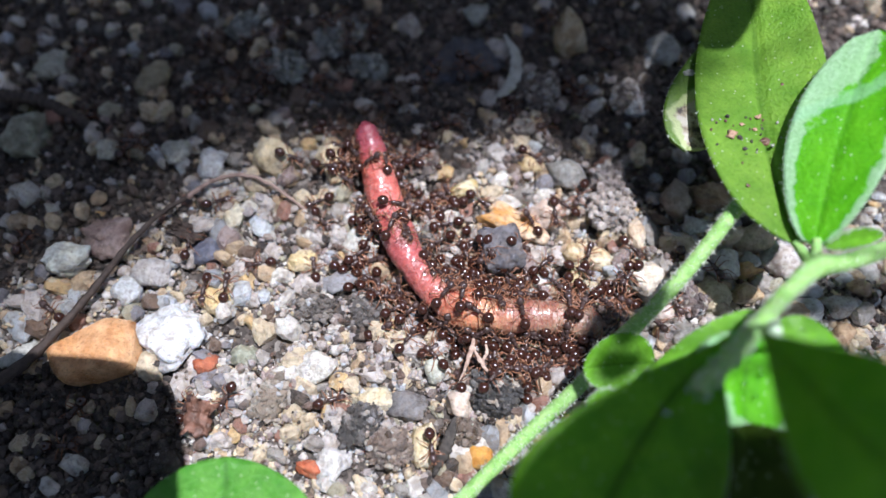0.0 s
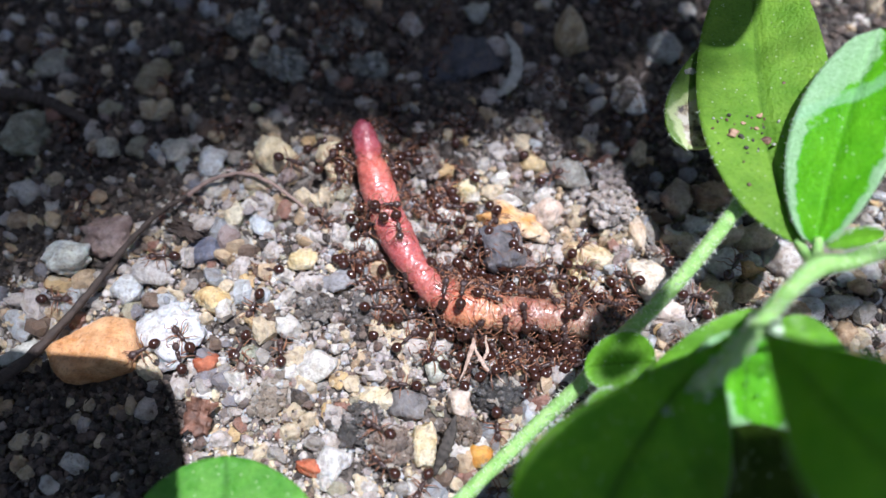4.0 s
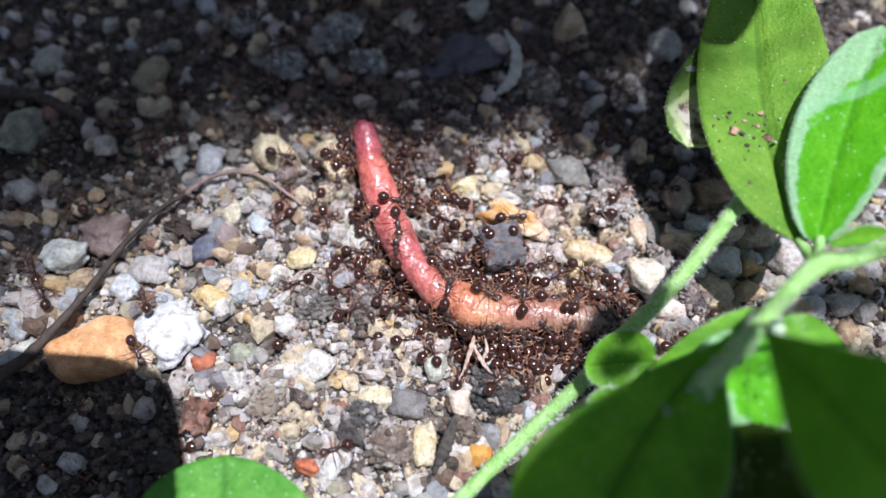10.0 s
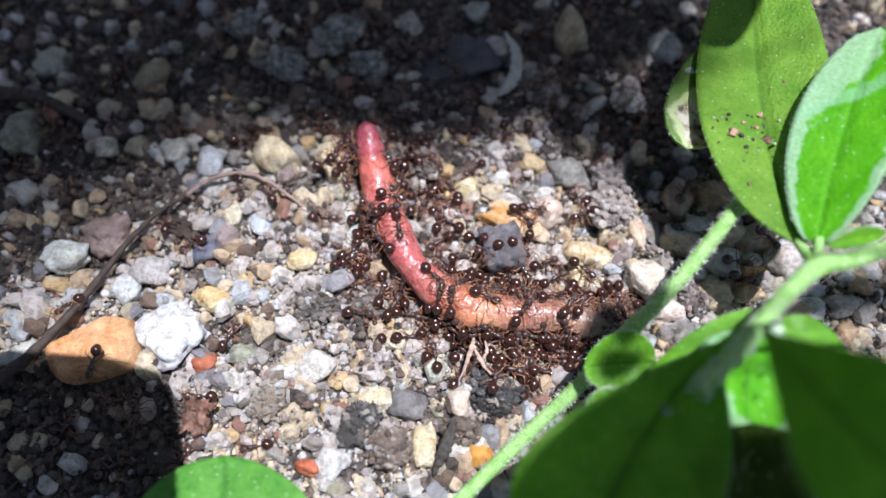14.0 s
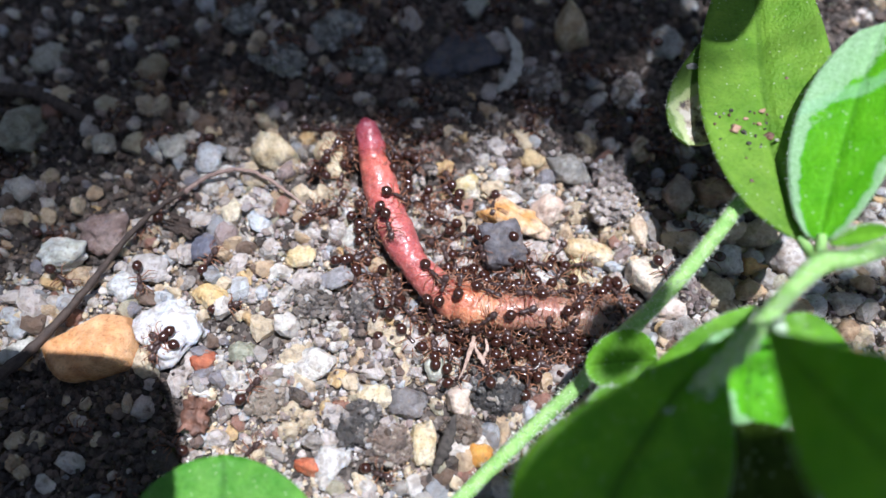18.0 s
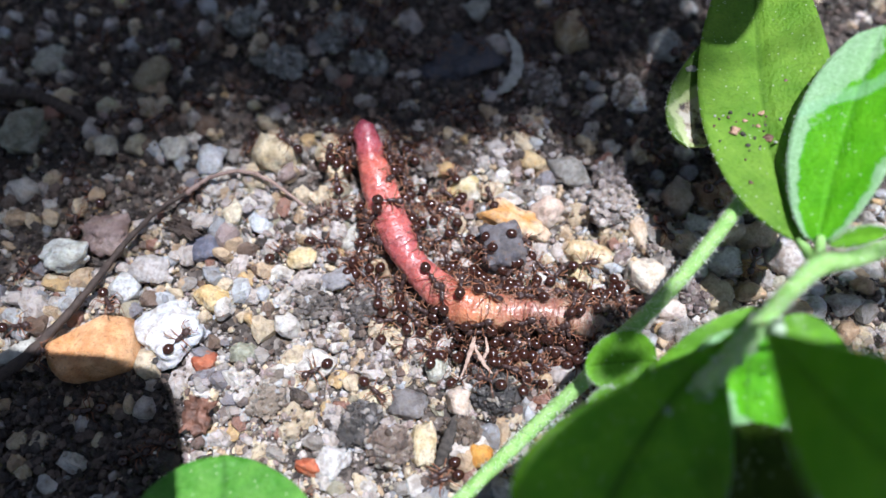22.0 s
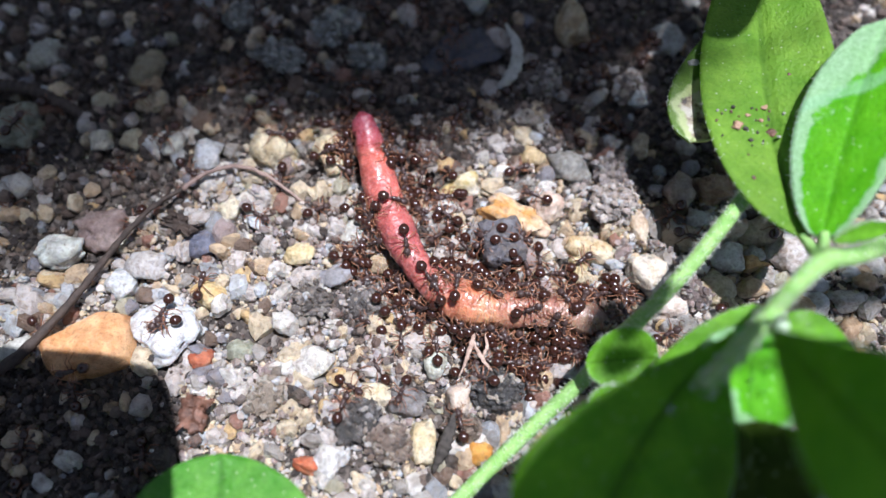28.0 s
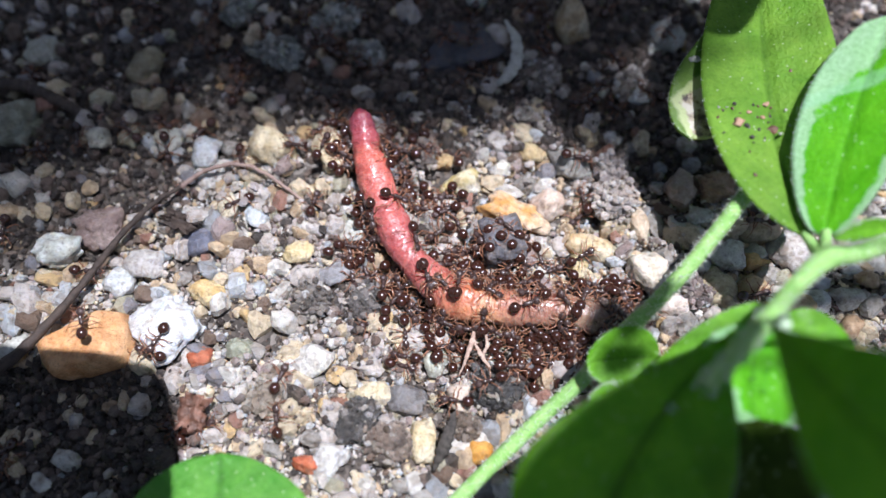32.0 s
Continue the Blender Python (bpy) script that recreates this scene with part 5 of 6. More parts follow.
    rr = np.interp(np.linspace(0, 1, n), np.linspace(0, 1, len(radii)), radii) * (1 + 0.12 * np.sin(np.arange(n) * 1.9))
    ob = thing(name, mesh(name, *tube(line, rr, sides, flat)), mat, label, category)
    ob.location = tuple(o * MM)
    return ob


strand("root", [(-37.63, -12.75, 1.20), (-34.29, -10.50, 1.50), (-31.63, -7.18, 1.60), (-29.45, -3.66, 1.50), (-27.33, -0.07, 1.60), (-25.05, 2.89, 1.60), (-22.34, 4.88, 1.50)],
       [0.6, 0.5, 0.38, 0.32, 0.28, 0.24, 0.2], root_mat, "dark brown tapering root lying across the gravel", "root")
strand("rootlet", [(-22.80, 4.54, 1.50), (-20.91, 6.01, 1.70), (-18.43, 6.70, 1.80), (-16.12, 6.18, 1.70), (-13.75, 4.55, 1.60), (-11.73, 3.12, 1.10)],
       [0.24, 0.2, 0.19, 0.18, 0.15, 0.1], rootlet_mat, "thin pinkish rootlet arched over the stones", "root")
strand("twig", [(-42.03, 15.55, 1.00), (-38.63, 15.11, 1.20), (-35.20, 13.62, 1.10), (-32.03, 11.60, 0.90)], [0.7, 0.6, 0.55, 0.4], root_mat, "brown twig lying in shadow", "twig")
strand("bark_splinter", [(0.94, -14.91, 1.90), (0.62, -16.21, 1.80), (0.04, -17.68, 1.50), (-0.71, -19.30, 0.70)], [0.08, 0.46, 0.55, 0.14], char_mat,
       "dark splinter of bark standing in the gravel", "twig", 8, 30, 0.4)
strand("husk", [(6.04, 22.58, 1.20), (6.94, 20.06, 1.90), (7.01, 17.72, 2.00), (6.18, 16.03, 1.70), (5.14, 15.37, 1.00)], [0.12, 0.48, 0.62, 0.62, 0.25], husk_mat,
       "curved pale seed husk lying in shadow", "husk", 10, 30, 0.35)
strand("dry_scrap", [(2.71, -7.88, 1.50), (2.36, -9.39, 1.80), (1.89, -10.73, 1.50), (1.29, -11.97, 0.80)], [0.05, 0.24, 0.14, 0.03], scrap_mat,
       "pale brown dry plant scrap below the worm", "plant scrap", 8, 24, 0.4)
strand("dry_scrap", [(2.50, -9.16, 1.80), (3.04, -10.31, 1.70), (3.72, -11.17, 1.40), (4.43, -11.83, 0.80)], [0.05, 0.2, 0.12, 0.03], scrap_mat,
       "pale brown dry plant scrap below the worm", "plant scrap", 8, 24, 0.4)
strand("dry_scrap", [(3.46, -8.21, 1.50), (3.59, -9.66, 1.90), (3.32, -10.50, 1.50), (3.79, -11.65, 0.80)], [0.05, 0.16, 0.12, 0.03], scrap_mat,
       "thin pinkish shred of dry plant below the worm", "plant scrap", 6, 22, 0.3)


def crumpled_flake(name, at, along, across, turn, mat, label, category, seed):
    """A thin curled scrap with a ragged outline and folds."""
    n, vs = 12, []
    for i in range(n + 1):
        for j in range(n + 1):
            u, w = 2 * i / n - 1, 2 * j / n - 1
            e = 1 + 0.6 * noise.noise(Vector((u * 2.6, w * 2.6, seed))) + 0.2 * noise.noise(Vector((u * 7, w * 7, seed)))
            r = max(abs(u), abs(w)) / max(math.hypot(u, w), 1e-6)
            r = 0.55 + 0.45 * r
            vs.append((u * along * e * r, w * across * e * r, 0.35 * across * (u * u - 0.4 * w) * 0.6 + 0.6 * noise.noise(Vector((u * 2.5, w * 2.5, seed + 5))) + 0.3 * noise.noise(Vector((u * 8, w * 8, seed + 9)))))
    row, m = n + 1, len(vs)
    vs += [(x, y, z - 0.12) for x, y, z in vs]
    top = [[i * row + j, (i + 1) * row + j, (i + 1) * row + j + 1, i * row + j + 1] for i in range(n) for j in range(n)]
    ring = [i * row for i in range(n)] + [n * row + j for j in range(n)] + [i * row + n for i in range(n, 0, -1)] + [j for j in range(n, 0, -1)]
    rim_faces = [[ring[k], ring[k] + m, ring[(k + 1) % len(ring)] + m, ring[(k + 1) % len(ring)]] for k in range(len(ring))]
    ob = thing(name, mesh(name, vs, top + [[q + m for q in f[::-1]] for f in top] + rim_faces), mat, label, category)
    ob.matrix_basis = pose(at[0] * MM, at[1] * MM, at[2] * MM, 8, -12, turn)
    return ob


crumpled_flake("brown_flake", (-19.6, -14.9, 1.3), 1.5, 1.1, 75, flake_mat, "reddish brown crumpled flake of dead leaf", "leaf scrap", 3.0)
crumpled_flake("brown_flake", (-22.6, 1.4, 1.3), 1.9, 0.8, -25, root_mat, "dark brown flake of bark beside the root", "leaf scrap", 17.0)
strand("grit_scrap", [(-36.42, -10.38, 1.00), (-35.04, -9.96, 1.60), (-34.15, -9.15, 1.40), (-33.92, -8.46, 1.00)], [0.5, 0.7, 0.6, 0.2], husk_mat,
       "whitish scrap beside the root", "plant scrap", 10, 24, 0.5)


def on_blade(x, y, up):
    """Height of the large matte leaf under a speck."""
    d = (matte_blade[:, 0] - x) ** 2 + (matte_blade[:, 1] - y) ** 2
    return matte_blade[d.argmin(), 2] + up


for spot, size, tone, label in (((22.45, 5.15, 10.80), 0.5, dry_mat, "pale brown crumb stuck on a leaf"), ((25.05, 4.60, 11.80), 0.6, flake_mat, "brown bead of dirt on a leaf"),
                                ((22.43, 5.25, 10.70), 0.34, flake_mat, "brown grit on a leaf"), ((23.02, 4.86, 11.10), 0.3, char_mat, "dark grit on a leaf"),
                                ((24.80, 6.73, 11.20), 0.3, dry_mat, "brown grit on a leaf"), ((24.99, 5.82, 11.60), 0.24, char_mat, "dark grit on a leaf"),
                                ((24.33, 5.59, 11.40), 0.2, dry_mat, "brown grit on a leaf"), ((25.31, 4.01, 11.80), 0.2, husk_mat, "pale grit on a leaf"),
                                ((22.37, 6.84, 10.60), 0.2, char_mat, "dark grit on a leaf"), ((23.27, 3.86, 11.20), 0.22, char_mat, "dark grit on a leaf"),
                                ((23.40, 6.10, 10.80), 0.2, dry_mat, "pale grit on a leaf"), ((26.91, 9.46, 11.80), 0.18, flake_mat, "brown fleck on a leaf"),
                                ((20.40, 12.00, 9.80), 0.45, husk_mat, "translucent droplet at a leaf's edge"), ((23.00, 0.64, 11.80), 0.22, flake_mat, "brown fleck on a leaf")):
    bit = thing("leaf_grit", mesh("leaf_grit", cut_stone(3, 8, 14, 0.35, srng) * (size, size * 0.8, size * 0.6), ICO[3][1]), tone, label, "grit")
    bit.location = (spot[0] * MM, spot[1] * MM, (spot[2] if spot[2] < 10 else on_blade(spot[0], spot[1], size * 0.25)) * MM)
grng = np.random.default_rng(15)
for k in range(26):
    u, w = grng.normal() * 1.7, grng.normal() * 1.2
    x, y = 23.6 + u, 5.36 + w
    bit = thing("leaf_grit", mesh("leaf_grit", cut_stone(1, 7, 20, 0.2, srng) * grng.uniform(0.07, 0.17), ICO[1][1]), (char_mat, flake_mat, husk_mat)[k % 3],
                ("dark speck of dirt on a leaf", "brown speck of dirt on a leaf", "pale speck of sand on a leaf")[k % 3], "grit")
    bit.location = (x * MM, y * MM, on_blade(x, y, 0.04) * MM)


# ---- ants ----
def ball(c, r, level=2):
    v, f = ICO[level]
    return v * r + np.array(c), f.tolist()


def ant_meshes(kind):
    """Parts of one ant in its own space: x forward, feet on z = 0. kind varies how it stands."""
    r = np.random.default_rng(100 + kind)
    out = []
    low = (0.0, 0.10, -0.12)[kind % 3]
    v, f = ball((0, 0, 0), 1, 3)
    v = v.copy()
    v[:, 1] *= 1 - 0.16 * np.clip(v[:, 0], 0, 1)
    v = v * (0.37, 0.33, 0.27) + (1.12, 0, 0.56 + low)
    jaws = [tube([(1.42, s * 0.13, 0.48 + low), (1.56, s * 0.13, 0.45 + low), (1.63, s * 0.02, 0.44 + low)], [0.06, 0.05, 0.015], 6) for s in (-1, 1)]
    out.append(("head", mesh("ant_head", v, f), armour_mat))
    out += [("mandible", mesh("ant_mandible", *j), limb_mat) for j in jaws]
    xs = np.linspace(-0.10, 0.82, 16)
    rad = np.interp(xs, [-0.10, 0.0, 0.15, 0.32, 0.42, 0.60, 0.74, 0.82], [0.05, 0.15, 0.19, 0.17, 0.16, 0.23, 0.19, 0.07])
    zz = 0.60 + 0.07 * np.sin((xs + 0.1) * 3.4) + low * np.clip(xs, 0, 1)
    out.append(("thorax", mesh("ant_thorax", *tube(np.stack([xs, xs * 0, zz], 1), rad, 12)), armour_mat))
    out.append(("petiole", mesh("ant_petiole", *merge([ball((-0.17, 0, 0.58), (0.08, 0.09, 0.13), 2), ball((-0.33, 0, 0.56), (0.09, 0.12, 0.12), 2)])), armour_mat))
    v, f = ball((0, 0, 0), 1, 3)
    v = v.copy()
    v[:, 1:] *= (1 - 0.13 * np.clip(-v[:, :1], 0, 1))
    out.append(("gaster", mesh("ant_gaster", v * (0.50, 0.45, 0.43) + (-0.80, 0, 0.62 + (0, 0.12, 0.05)[kind % 3]), f), gaster_mat))
    for s in (-1, 1):
        a = r.uniform(-0.15, 0.15, 4)
        pts = [(1.36, s * 0.14, 0.66 + low), (1.52 + a[0], s * (0.50 + a[1]), 0.86 + low), (1.70 + a[2], s * 0.55, 0.72 + low), (1.98 + a[3], s * (0.42 + a[1]), 0.46 + low)]
        out.append(("antenna", mesh("ant_antenna", *tube(pts, [0.032, 0.028, 0.03, 0.035], 6)), limb_mat))
    for s in (-1, 1):
        for x, fx in ((0.66, 0.95), (0.42, 0.30), (0.18, -0.75)):
            a = r.uniform(-0.18, 0.18, 3)
            root = np.array([x, s * 0.14, 0.46])
            pts = np.array([[x, s * 0.14, 0.46], [x + fx * 0.25 + a[0] * 0.4, s * 0.34, 0.52], [x + fx * 0.55 + a[0], s * (0.72 + a[1]), 0.82 + a[2] * 0.6],
                            [x + fx * 0.75 + a[0], s * (0.98 + a[1]), 0.36], [x + fx * 0.95 + a[1], s * (1.18 + a[1]), 0.02]])
            out.append(("leg", mesh("ant_leg", *tube(pts - root, [0.06, 0.05, 0.042, 0.03, 0.016], 6)), limb_mat, root))
    return out


def build_ant(kind, label):
    ob = thing("ant", None, None, label, "ant", "ants swarming over the worm")
    head = None
    for name, me, mat, *root in ant_meshes(kind):
        p = part(name, me, mat, head if name in ("antenna", "mandible") else ob)
        head = p if name == "head" else head
        if root:
            p.location = tuple(root[0] * MM)
    return ob


relief_soft = relief.copy()
for _ in range(3):
    pad = np.pad(relief_soft, 1, mode="edge")
    near = np.mean([pad[1 + b:NY + 1 + b, 1 + a:NX + 1 + a] for a in (-1, 0, 1) for b in (-1, 0, 1)], axis=0)
    relief_soft = np.maximum(near, relief - 0.45)


def footing(x, y):
    u, w = (x - X0) / CELL, (y - Y0) / CELL
    i, j = min(max(int(u), 0), NX - 2), min(max(int(w), 0), NY - 2)
    u, w = min(max(u - i, 0), 1), min(max(w - j, 0), 1)
    q = relief_soft
    return (q[j, i] * (1 - u) + q[j, i + 1] * u) * (1 - w) + (q[j + 1, i] * (1 - u) + q[j + 1, i + 1] * u) * w


def stand(x, y, heading, lift=0.0, wide=0.7, size=1.0):
    """The pose of an ant standing on the relief at (x, y), heading in degrees from x."""
    z = footing(x, y)
    n = Vector((footing(x - wide, y) - footing(x + wide, y), footing(x, y - wide) - footing(x, y + wide), 2.6 * wide)).normalized()
    f = Vector((math.cos(radians(heading)), math.sin(radians(heading)), 0))
    f = (f - n * f.dot(n)).normalized()
    side = n.cross(f)
    m = Matrix((f, side, n)).transposed().to_4x4()
    return Matrix.Translation((x * MM, y * MM, (z + lift) * MM)) @ m


KINDS = [build_ant(k, "small glossy dark brown ant on the ground") for k in range(3)]
arng = np.random.default_rng(77)
SITTERS, WALKERS, TRACKED = [], [], []
ant_count = 0


def next_ant(m, label):
    """One more ant; the three built first are placed first."""
    global ant_count
    k = ant_count % 3
    if ant_count < 3:
        ob = KINDS[k]
        ob.matrix_basis = m
    else:
        ob = copy_thing(KINDS[k], m)
    ant_count += 1
    return tagged(ob, label)


# ants that cling to the worm and bite, or crowd along its flanks
for s in np.arange(8, 412, 3.0):
    for sgn in (-1, 1):
        i = int(s)
        if sgn > 0 and arng.random() > (0.3 if i > 120 else 0.36):
            continue
        if sgn < 0 and arng.random() > (0.66 if i > 120 else 0.42):
            continue
        q, tg = worm_line[i], worm_line[min(i + 4, 420)] - worm_line[max(i - 4, 0)]
        nrm = np.array([tg[1], -tg[0]]) / math.hypot(tg[0], tg[1]) * sgn * -1
        out = worm_rad[i] + arng.uniform(0.1, 1.0) ** 2.2 * 4.8 - 0.1
        x, y = q[0] + nrm[0] * out, q[1] + nrm[1] * out
        inward = math.degrees(math.atan2(-nrm[1], -nrm[0])) + arng.normal() * 55
        SITTERS.append((next_ant(stand(x, y, inward), "dark brown ant biting at the worm's flank"), x, y, inward))
for i in (112, 205, 300, 352):
    q = worm_line[i]
    x, y, hd = q[0] + arng.uniform(-0.8, 0.8), q[1] + arng.uniform(-0.8, 0.8), arng.uniform(-180, 180)
    SITTERS.append((next_ant(stand(x, y, hd), "dark brown ant standing on the worm's back"), x, y, hd))
# ants that roam the gravel
for k in range(74):
    if k < 34:
        q = worm_line[int(arng.integers(0, 420))]
        x, y = q[0] + arng.normal() * 7, q[1] + arng.normal() * 6
    else:
        x, y = arng.uniform(-38, 30), arng.uniform(-17, 24)
    WALKERS.append((next_ant(stand(x, y, 0), "dark brown ant walking over the gravel"), x, y, arng.uniform(-180, 180)))
for k in range(22):
    x, y = arng.uniform(-26, 22), arng.uniform(12, 25)
    WALKERS.append((next_ant(stand(x, y, 0), "dark brown ant walking over shaded soil"), x, y, arng.uniform(-180, 180)))
TRACKS = [
        [(0, 3.5, -5.64, 2), (1, 3.39, -5.59, 2), (2, 3.39, -5.51, -7), (3, 3.4, -5.58, -5), (3.5, 3.39, -5.7, -7), (5.5, 3.39, -5.5, -11), (6, 3.38, -5.45, -12), (7, 3.43, -5.43, -12), (8, 3.36, -5.53, -14), (9, 3.32, -5.5, -14), (10, 3.34, -5.51, -12), (11, 3.35, -5.46, -12), (12, 3.38, -5.43, -12), (13, 3.22, -5.58, -14), (14, 3.27, -5.65, -12), (14.5, 3.28, -5.53, -9), (16.5, 3.27, -5.6, -14), (17, 3.28, -5.53, -14), (18, 3.33, -5.42, -13), (19, 3.33, -5.5, -15), (20, 3.33, -5.65, -15), (21, 3.37, -5.58, -12), (22, 3.42, -5.6, -18), (23, 3.36, -5.55, -16), (24, 3.3, -5.62, -18), (25, 3.38, -5.62, -16), (25.5, 3.46, -5.55, -17), (27.5, 3.44, -5.48, -16), (28, 3.45, -5.55, -19), (29, 3.44, -5.47, -18), (30, 3.45, -5.48, -18), (31, 3.37, -5.57, -21), (32, 3.43, -5.68, -22)],
        [(0, -0.68, -3.3, -59), (1, -0.79, -3.24, -59), (2, -0.79, -3.05, -59), (3, -0.77, -3.15, -59), (3.5, -0.79, -3.24, -59), (5.5, -0.77, -2.97, -59), (6, -0.68, -3.16, -62), (7, -0.6, -3.19, -59), (8, -0.61, -3.24, -55), (9, -0.66, -3.19, -50), (10, -0.68, -3.27, -54), (11, -0.52, -3.21, -45), (12, -0.85, -3.34, -54), (13, -0.78, -3.52, -53), (14, -0.96, -3.71, -47), (14.5, -0.84, -3.66, -41), (16.5, -0.91, -3.73, -41), (17, -0.89, -3.67, -49), (18, -1.03, -3.7, -54), (19, -0.93, -3.65, -59), (20, -0.72, -3.61, -66), (21, -1.02, -3.79, -56), (22, -1.05, -3.85, -59), (23, -1.12, -3.82, -59), (24, -1.05, -3.88, -61), (25, -1.22, -4.05, -58), (25.5, -1.2, -3.97, -58), (27.5, -1.2, -3.91, -58), (28, -1.18, -3.96, -58), (29, -1.18, -3.88, -58), (30, -1.17, -3.89, -58), (31, -1.23, -3.95, -58), (32, -1.15, -4.05, -59)],
        [(0, 7.48, -5.42, 177), (1, 7.65, -5.37, 177), (2, 7.64, -5.4, 177), (3, 7.59, -5.34, 177), (3.5, 7.51, -5.28, 177), (5.5, 7.51, -5.46, 177), (6, 7.44, -5.35, 177), (7, 7.5, -5.31, 177), (8, 7.4, -5.54, 177), (9, 7.27, -5.74, 177), (10, 7.28, -5.78, 177), (11, 7.29, -5.58, 177), (12, 7.45, -5.77, 177), (13, 7.38, -5.82, 177), (14, 7.36, -5.76, 177), (14.5, 7.37, -5.68, 177), (16.5, 7.3, -5.75, 177), (17, 7.22, -5.83, 177), (18, 7.31, -5.74, 177), (19, 7.31, -5.79, 177), (20, 7.3, -6.08, 177), (21, 7.29, -5.98, 177), (22, 7.37, -5.86, 177), (23, 7.37, -5.83, 177), (24, 7.3, -5.94, 177), (25, 7.29, -5.9, 177), (25.5, 7.37, -5.82, 177), (27.5, 7.34, -5.9, 177), (28, 7.34, -6.01, 177), (29, 7.24, -6.22, 177), (30, 7.32, -6.09, 177), (31, 7.46, -5.93, 177), (32, 7.39, -6.03, 177)],
        [(0, -4.7, 6.89, 110), (1, -4.81, 6.68, 110), (2, -4.82, 6.88, 110), (3, -4.87, 6.77, 110), (3.5, -4.88, 6.76, 110), (5.5, -4.86, 6.88, 110), (6, -4.74, 6.96, 110), (7, -4.68, 6.74, 110), (8, -4.97, 6.8, 110), (9, -5.45, 6.78, 110), (10, -5.11, 6.89, 110), (11, -4.96, 6.86, 110), (12, -4.77, 6.97, 110), (13, -4.94, 6.86, 110), (14, -5.06, 6.86, 110), (14.5, -4.91, 6.78, 110), (16.5, -4.91, 6.79, 110), (17, -4.81, 6.91, 110), (18, -5.02, 6.87, 110), (19, -5.22, 6.7, 110), (20, -5.22, 6.62, 110), (21, -5.75, 6.74, 110), (22, -5, 6.7, 110), (23, -5.3, 6.82, 110), (24, -5.26, 6.82, 110), (25, -5.25, 6.85, 110), (25.5, -5.3, 7.01, 110), (27.5, -5.14, 6.88, 110), (28, -5.18, 6.81, 110), (29, -5.18, 6.96, 110), (30, -5.23, 6.85, 110), (31, -4.85, 6.78, 110), (32, -5.12, 6.65, 110)],
        [(0, -4.65, 3, 0), (1, -4.92, 2.89, 0), (2, -4.83, 2.75, 0), (3, -4.89, 2.73, 0), (3.5, -4.97, 2.64, 0), (5.5, -5.02, 2.76, 0), (6, -4.98, 2.67, 0), (7, -4.92, 2.7, 0), (8, -4.91, 2.67, 0), (9, -4.94, 3, 0), (10, -4.61, 3.02, 0), (11, -4.46, 3.17, 0), (12, -4.42, 3.27, 0), (13, -4.67, 3.4, 0), (14, -4.79, 3.48, 0), (14.5, -4.65, 3.4, 0), (16.5, -4.63, 3, 0), (17, -4.46, 3.45, 0), (18, -4.52, 3.35, 0), (19, -4.65, 3.19, 0), (20, -4.93, 2.95, 0), (21, -5.32, 3.13, 0), (22, -4.86, 2.85, 0), (23, -4.85, 2.64, 0), (24, -4.68, 2.89, 0), (25, -4.81, 3, 0), (25.5, -4.71, 3, 0), (27.5, -4.55, 2.81, 0), (28, -4.51, 2.66, 0), (29, -4.44, 2.98, 0), (30, -4.57, 2.79, 0), (31, -4.41, 2.73, 0), (32, -4.39, 2.69, 0)],
        [(0, 11.29, -6.57, 66), (1, 11.18, -6.44, 66), (2, 11.45, -6.54, 66), (3, 11.24, -6.55, 66), (3.5, 11.16, -6.49, 66), (5.5, 11.25, -6.45, 66), (6, 10.76, -6.41, 66), (7, 10.68, -6.23, 66), (8, 10.73, -6.3, 66), (9, 10.47, -6.06, 66), (10, 10.89, -6.25, 66), (11, 11.16, -6.49, 66), (12, 11.19, -6.45, 66), (13, 11.19, -6.51, 66), (14, 11.18, -6.45, 66), (14.5, 11.18, -6.51, 66), (16.5, 11.19, -6.51, 66), (17, 11.17, -6.44, 66), (18, 11.19, -6.35, 66), (19, 11.18, -6.39, 66), (20, 11.17, -6.54, 66), (21, 11.25, -6.52, 66), (22, 11.33, -6.46, 66), (23, 11.26, -6.44, 66), (24, 11.18, -6.48, 66), (25, 11.23, -6.5, 66), (25.5, 11.3, -6.42, 66), (27.5, 11.28, -6.36, 66), (28, 11.28, -6.39, 66), (29, 11.26, -6.31, 66), (30, 11.26, -6.32, 66), (31, 11.18, -6.38, 66), (32, 11.23, -6.47, 66)],
        [(0, -3.73, 1.07, -79), (1, -3.77, 1.04, -79), (2, -3.92, 1.15, -79), (3, -3.9, 1.12, -79), (3.5, -3.91, 1.03, -79), (5.5, -4.18, 0.55, -79), (6, -3.99, 0.62, -79), (7, -4.01, 0.57, -79), (8, -3.92, 0.71, -79), (9, -3.95, 0.71, -79), (10, -3.99, 0.98, -79), (11, -3.85, 1.04, -79), (12, -3.88, 0.91, -79), (13, -3.97, 0.87, -79), (14, -3.93, 0.86, -79), (14.5, -3.8, 0.86, -79), (16.5, -4.28, 1.06, -79), (17, -4.3, 1, -79), (18, -4.43, 0.78, -79), (19, -4.56, 0.66, -79), (20, -4.17, 0.4, -79), (21, -2.58, -0.19, -79), (22, -2.58, -0.06, -79), (23, -3.04, -0.37, -79), (24, -3.01, -0.35, -79), (25, -3.05, -0.48, -79), (25.5, -3.02, -0.4, -79), (27.5, -3.21, -0.33, -79), (28, -3.17, -0.93, -79), (29, -3.09, -1.16, -79), (30, -3.15, -1.26, -79), (31, -3.07, -1.16, -79), (32, -2.64, -0.73, -79)],
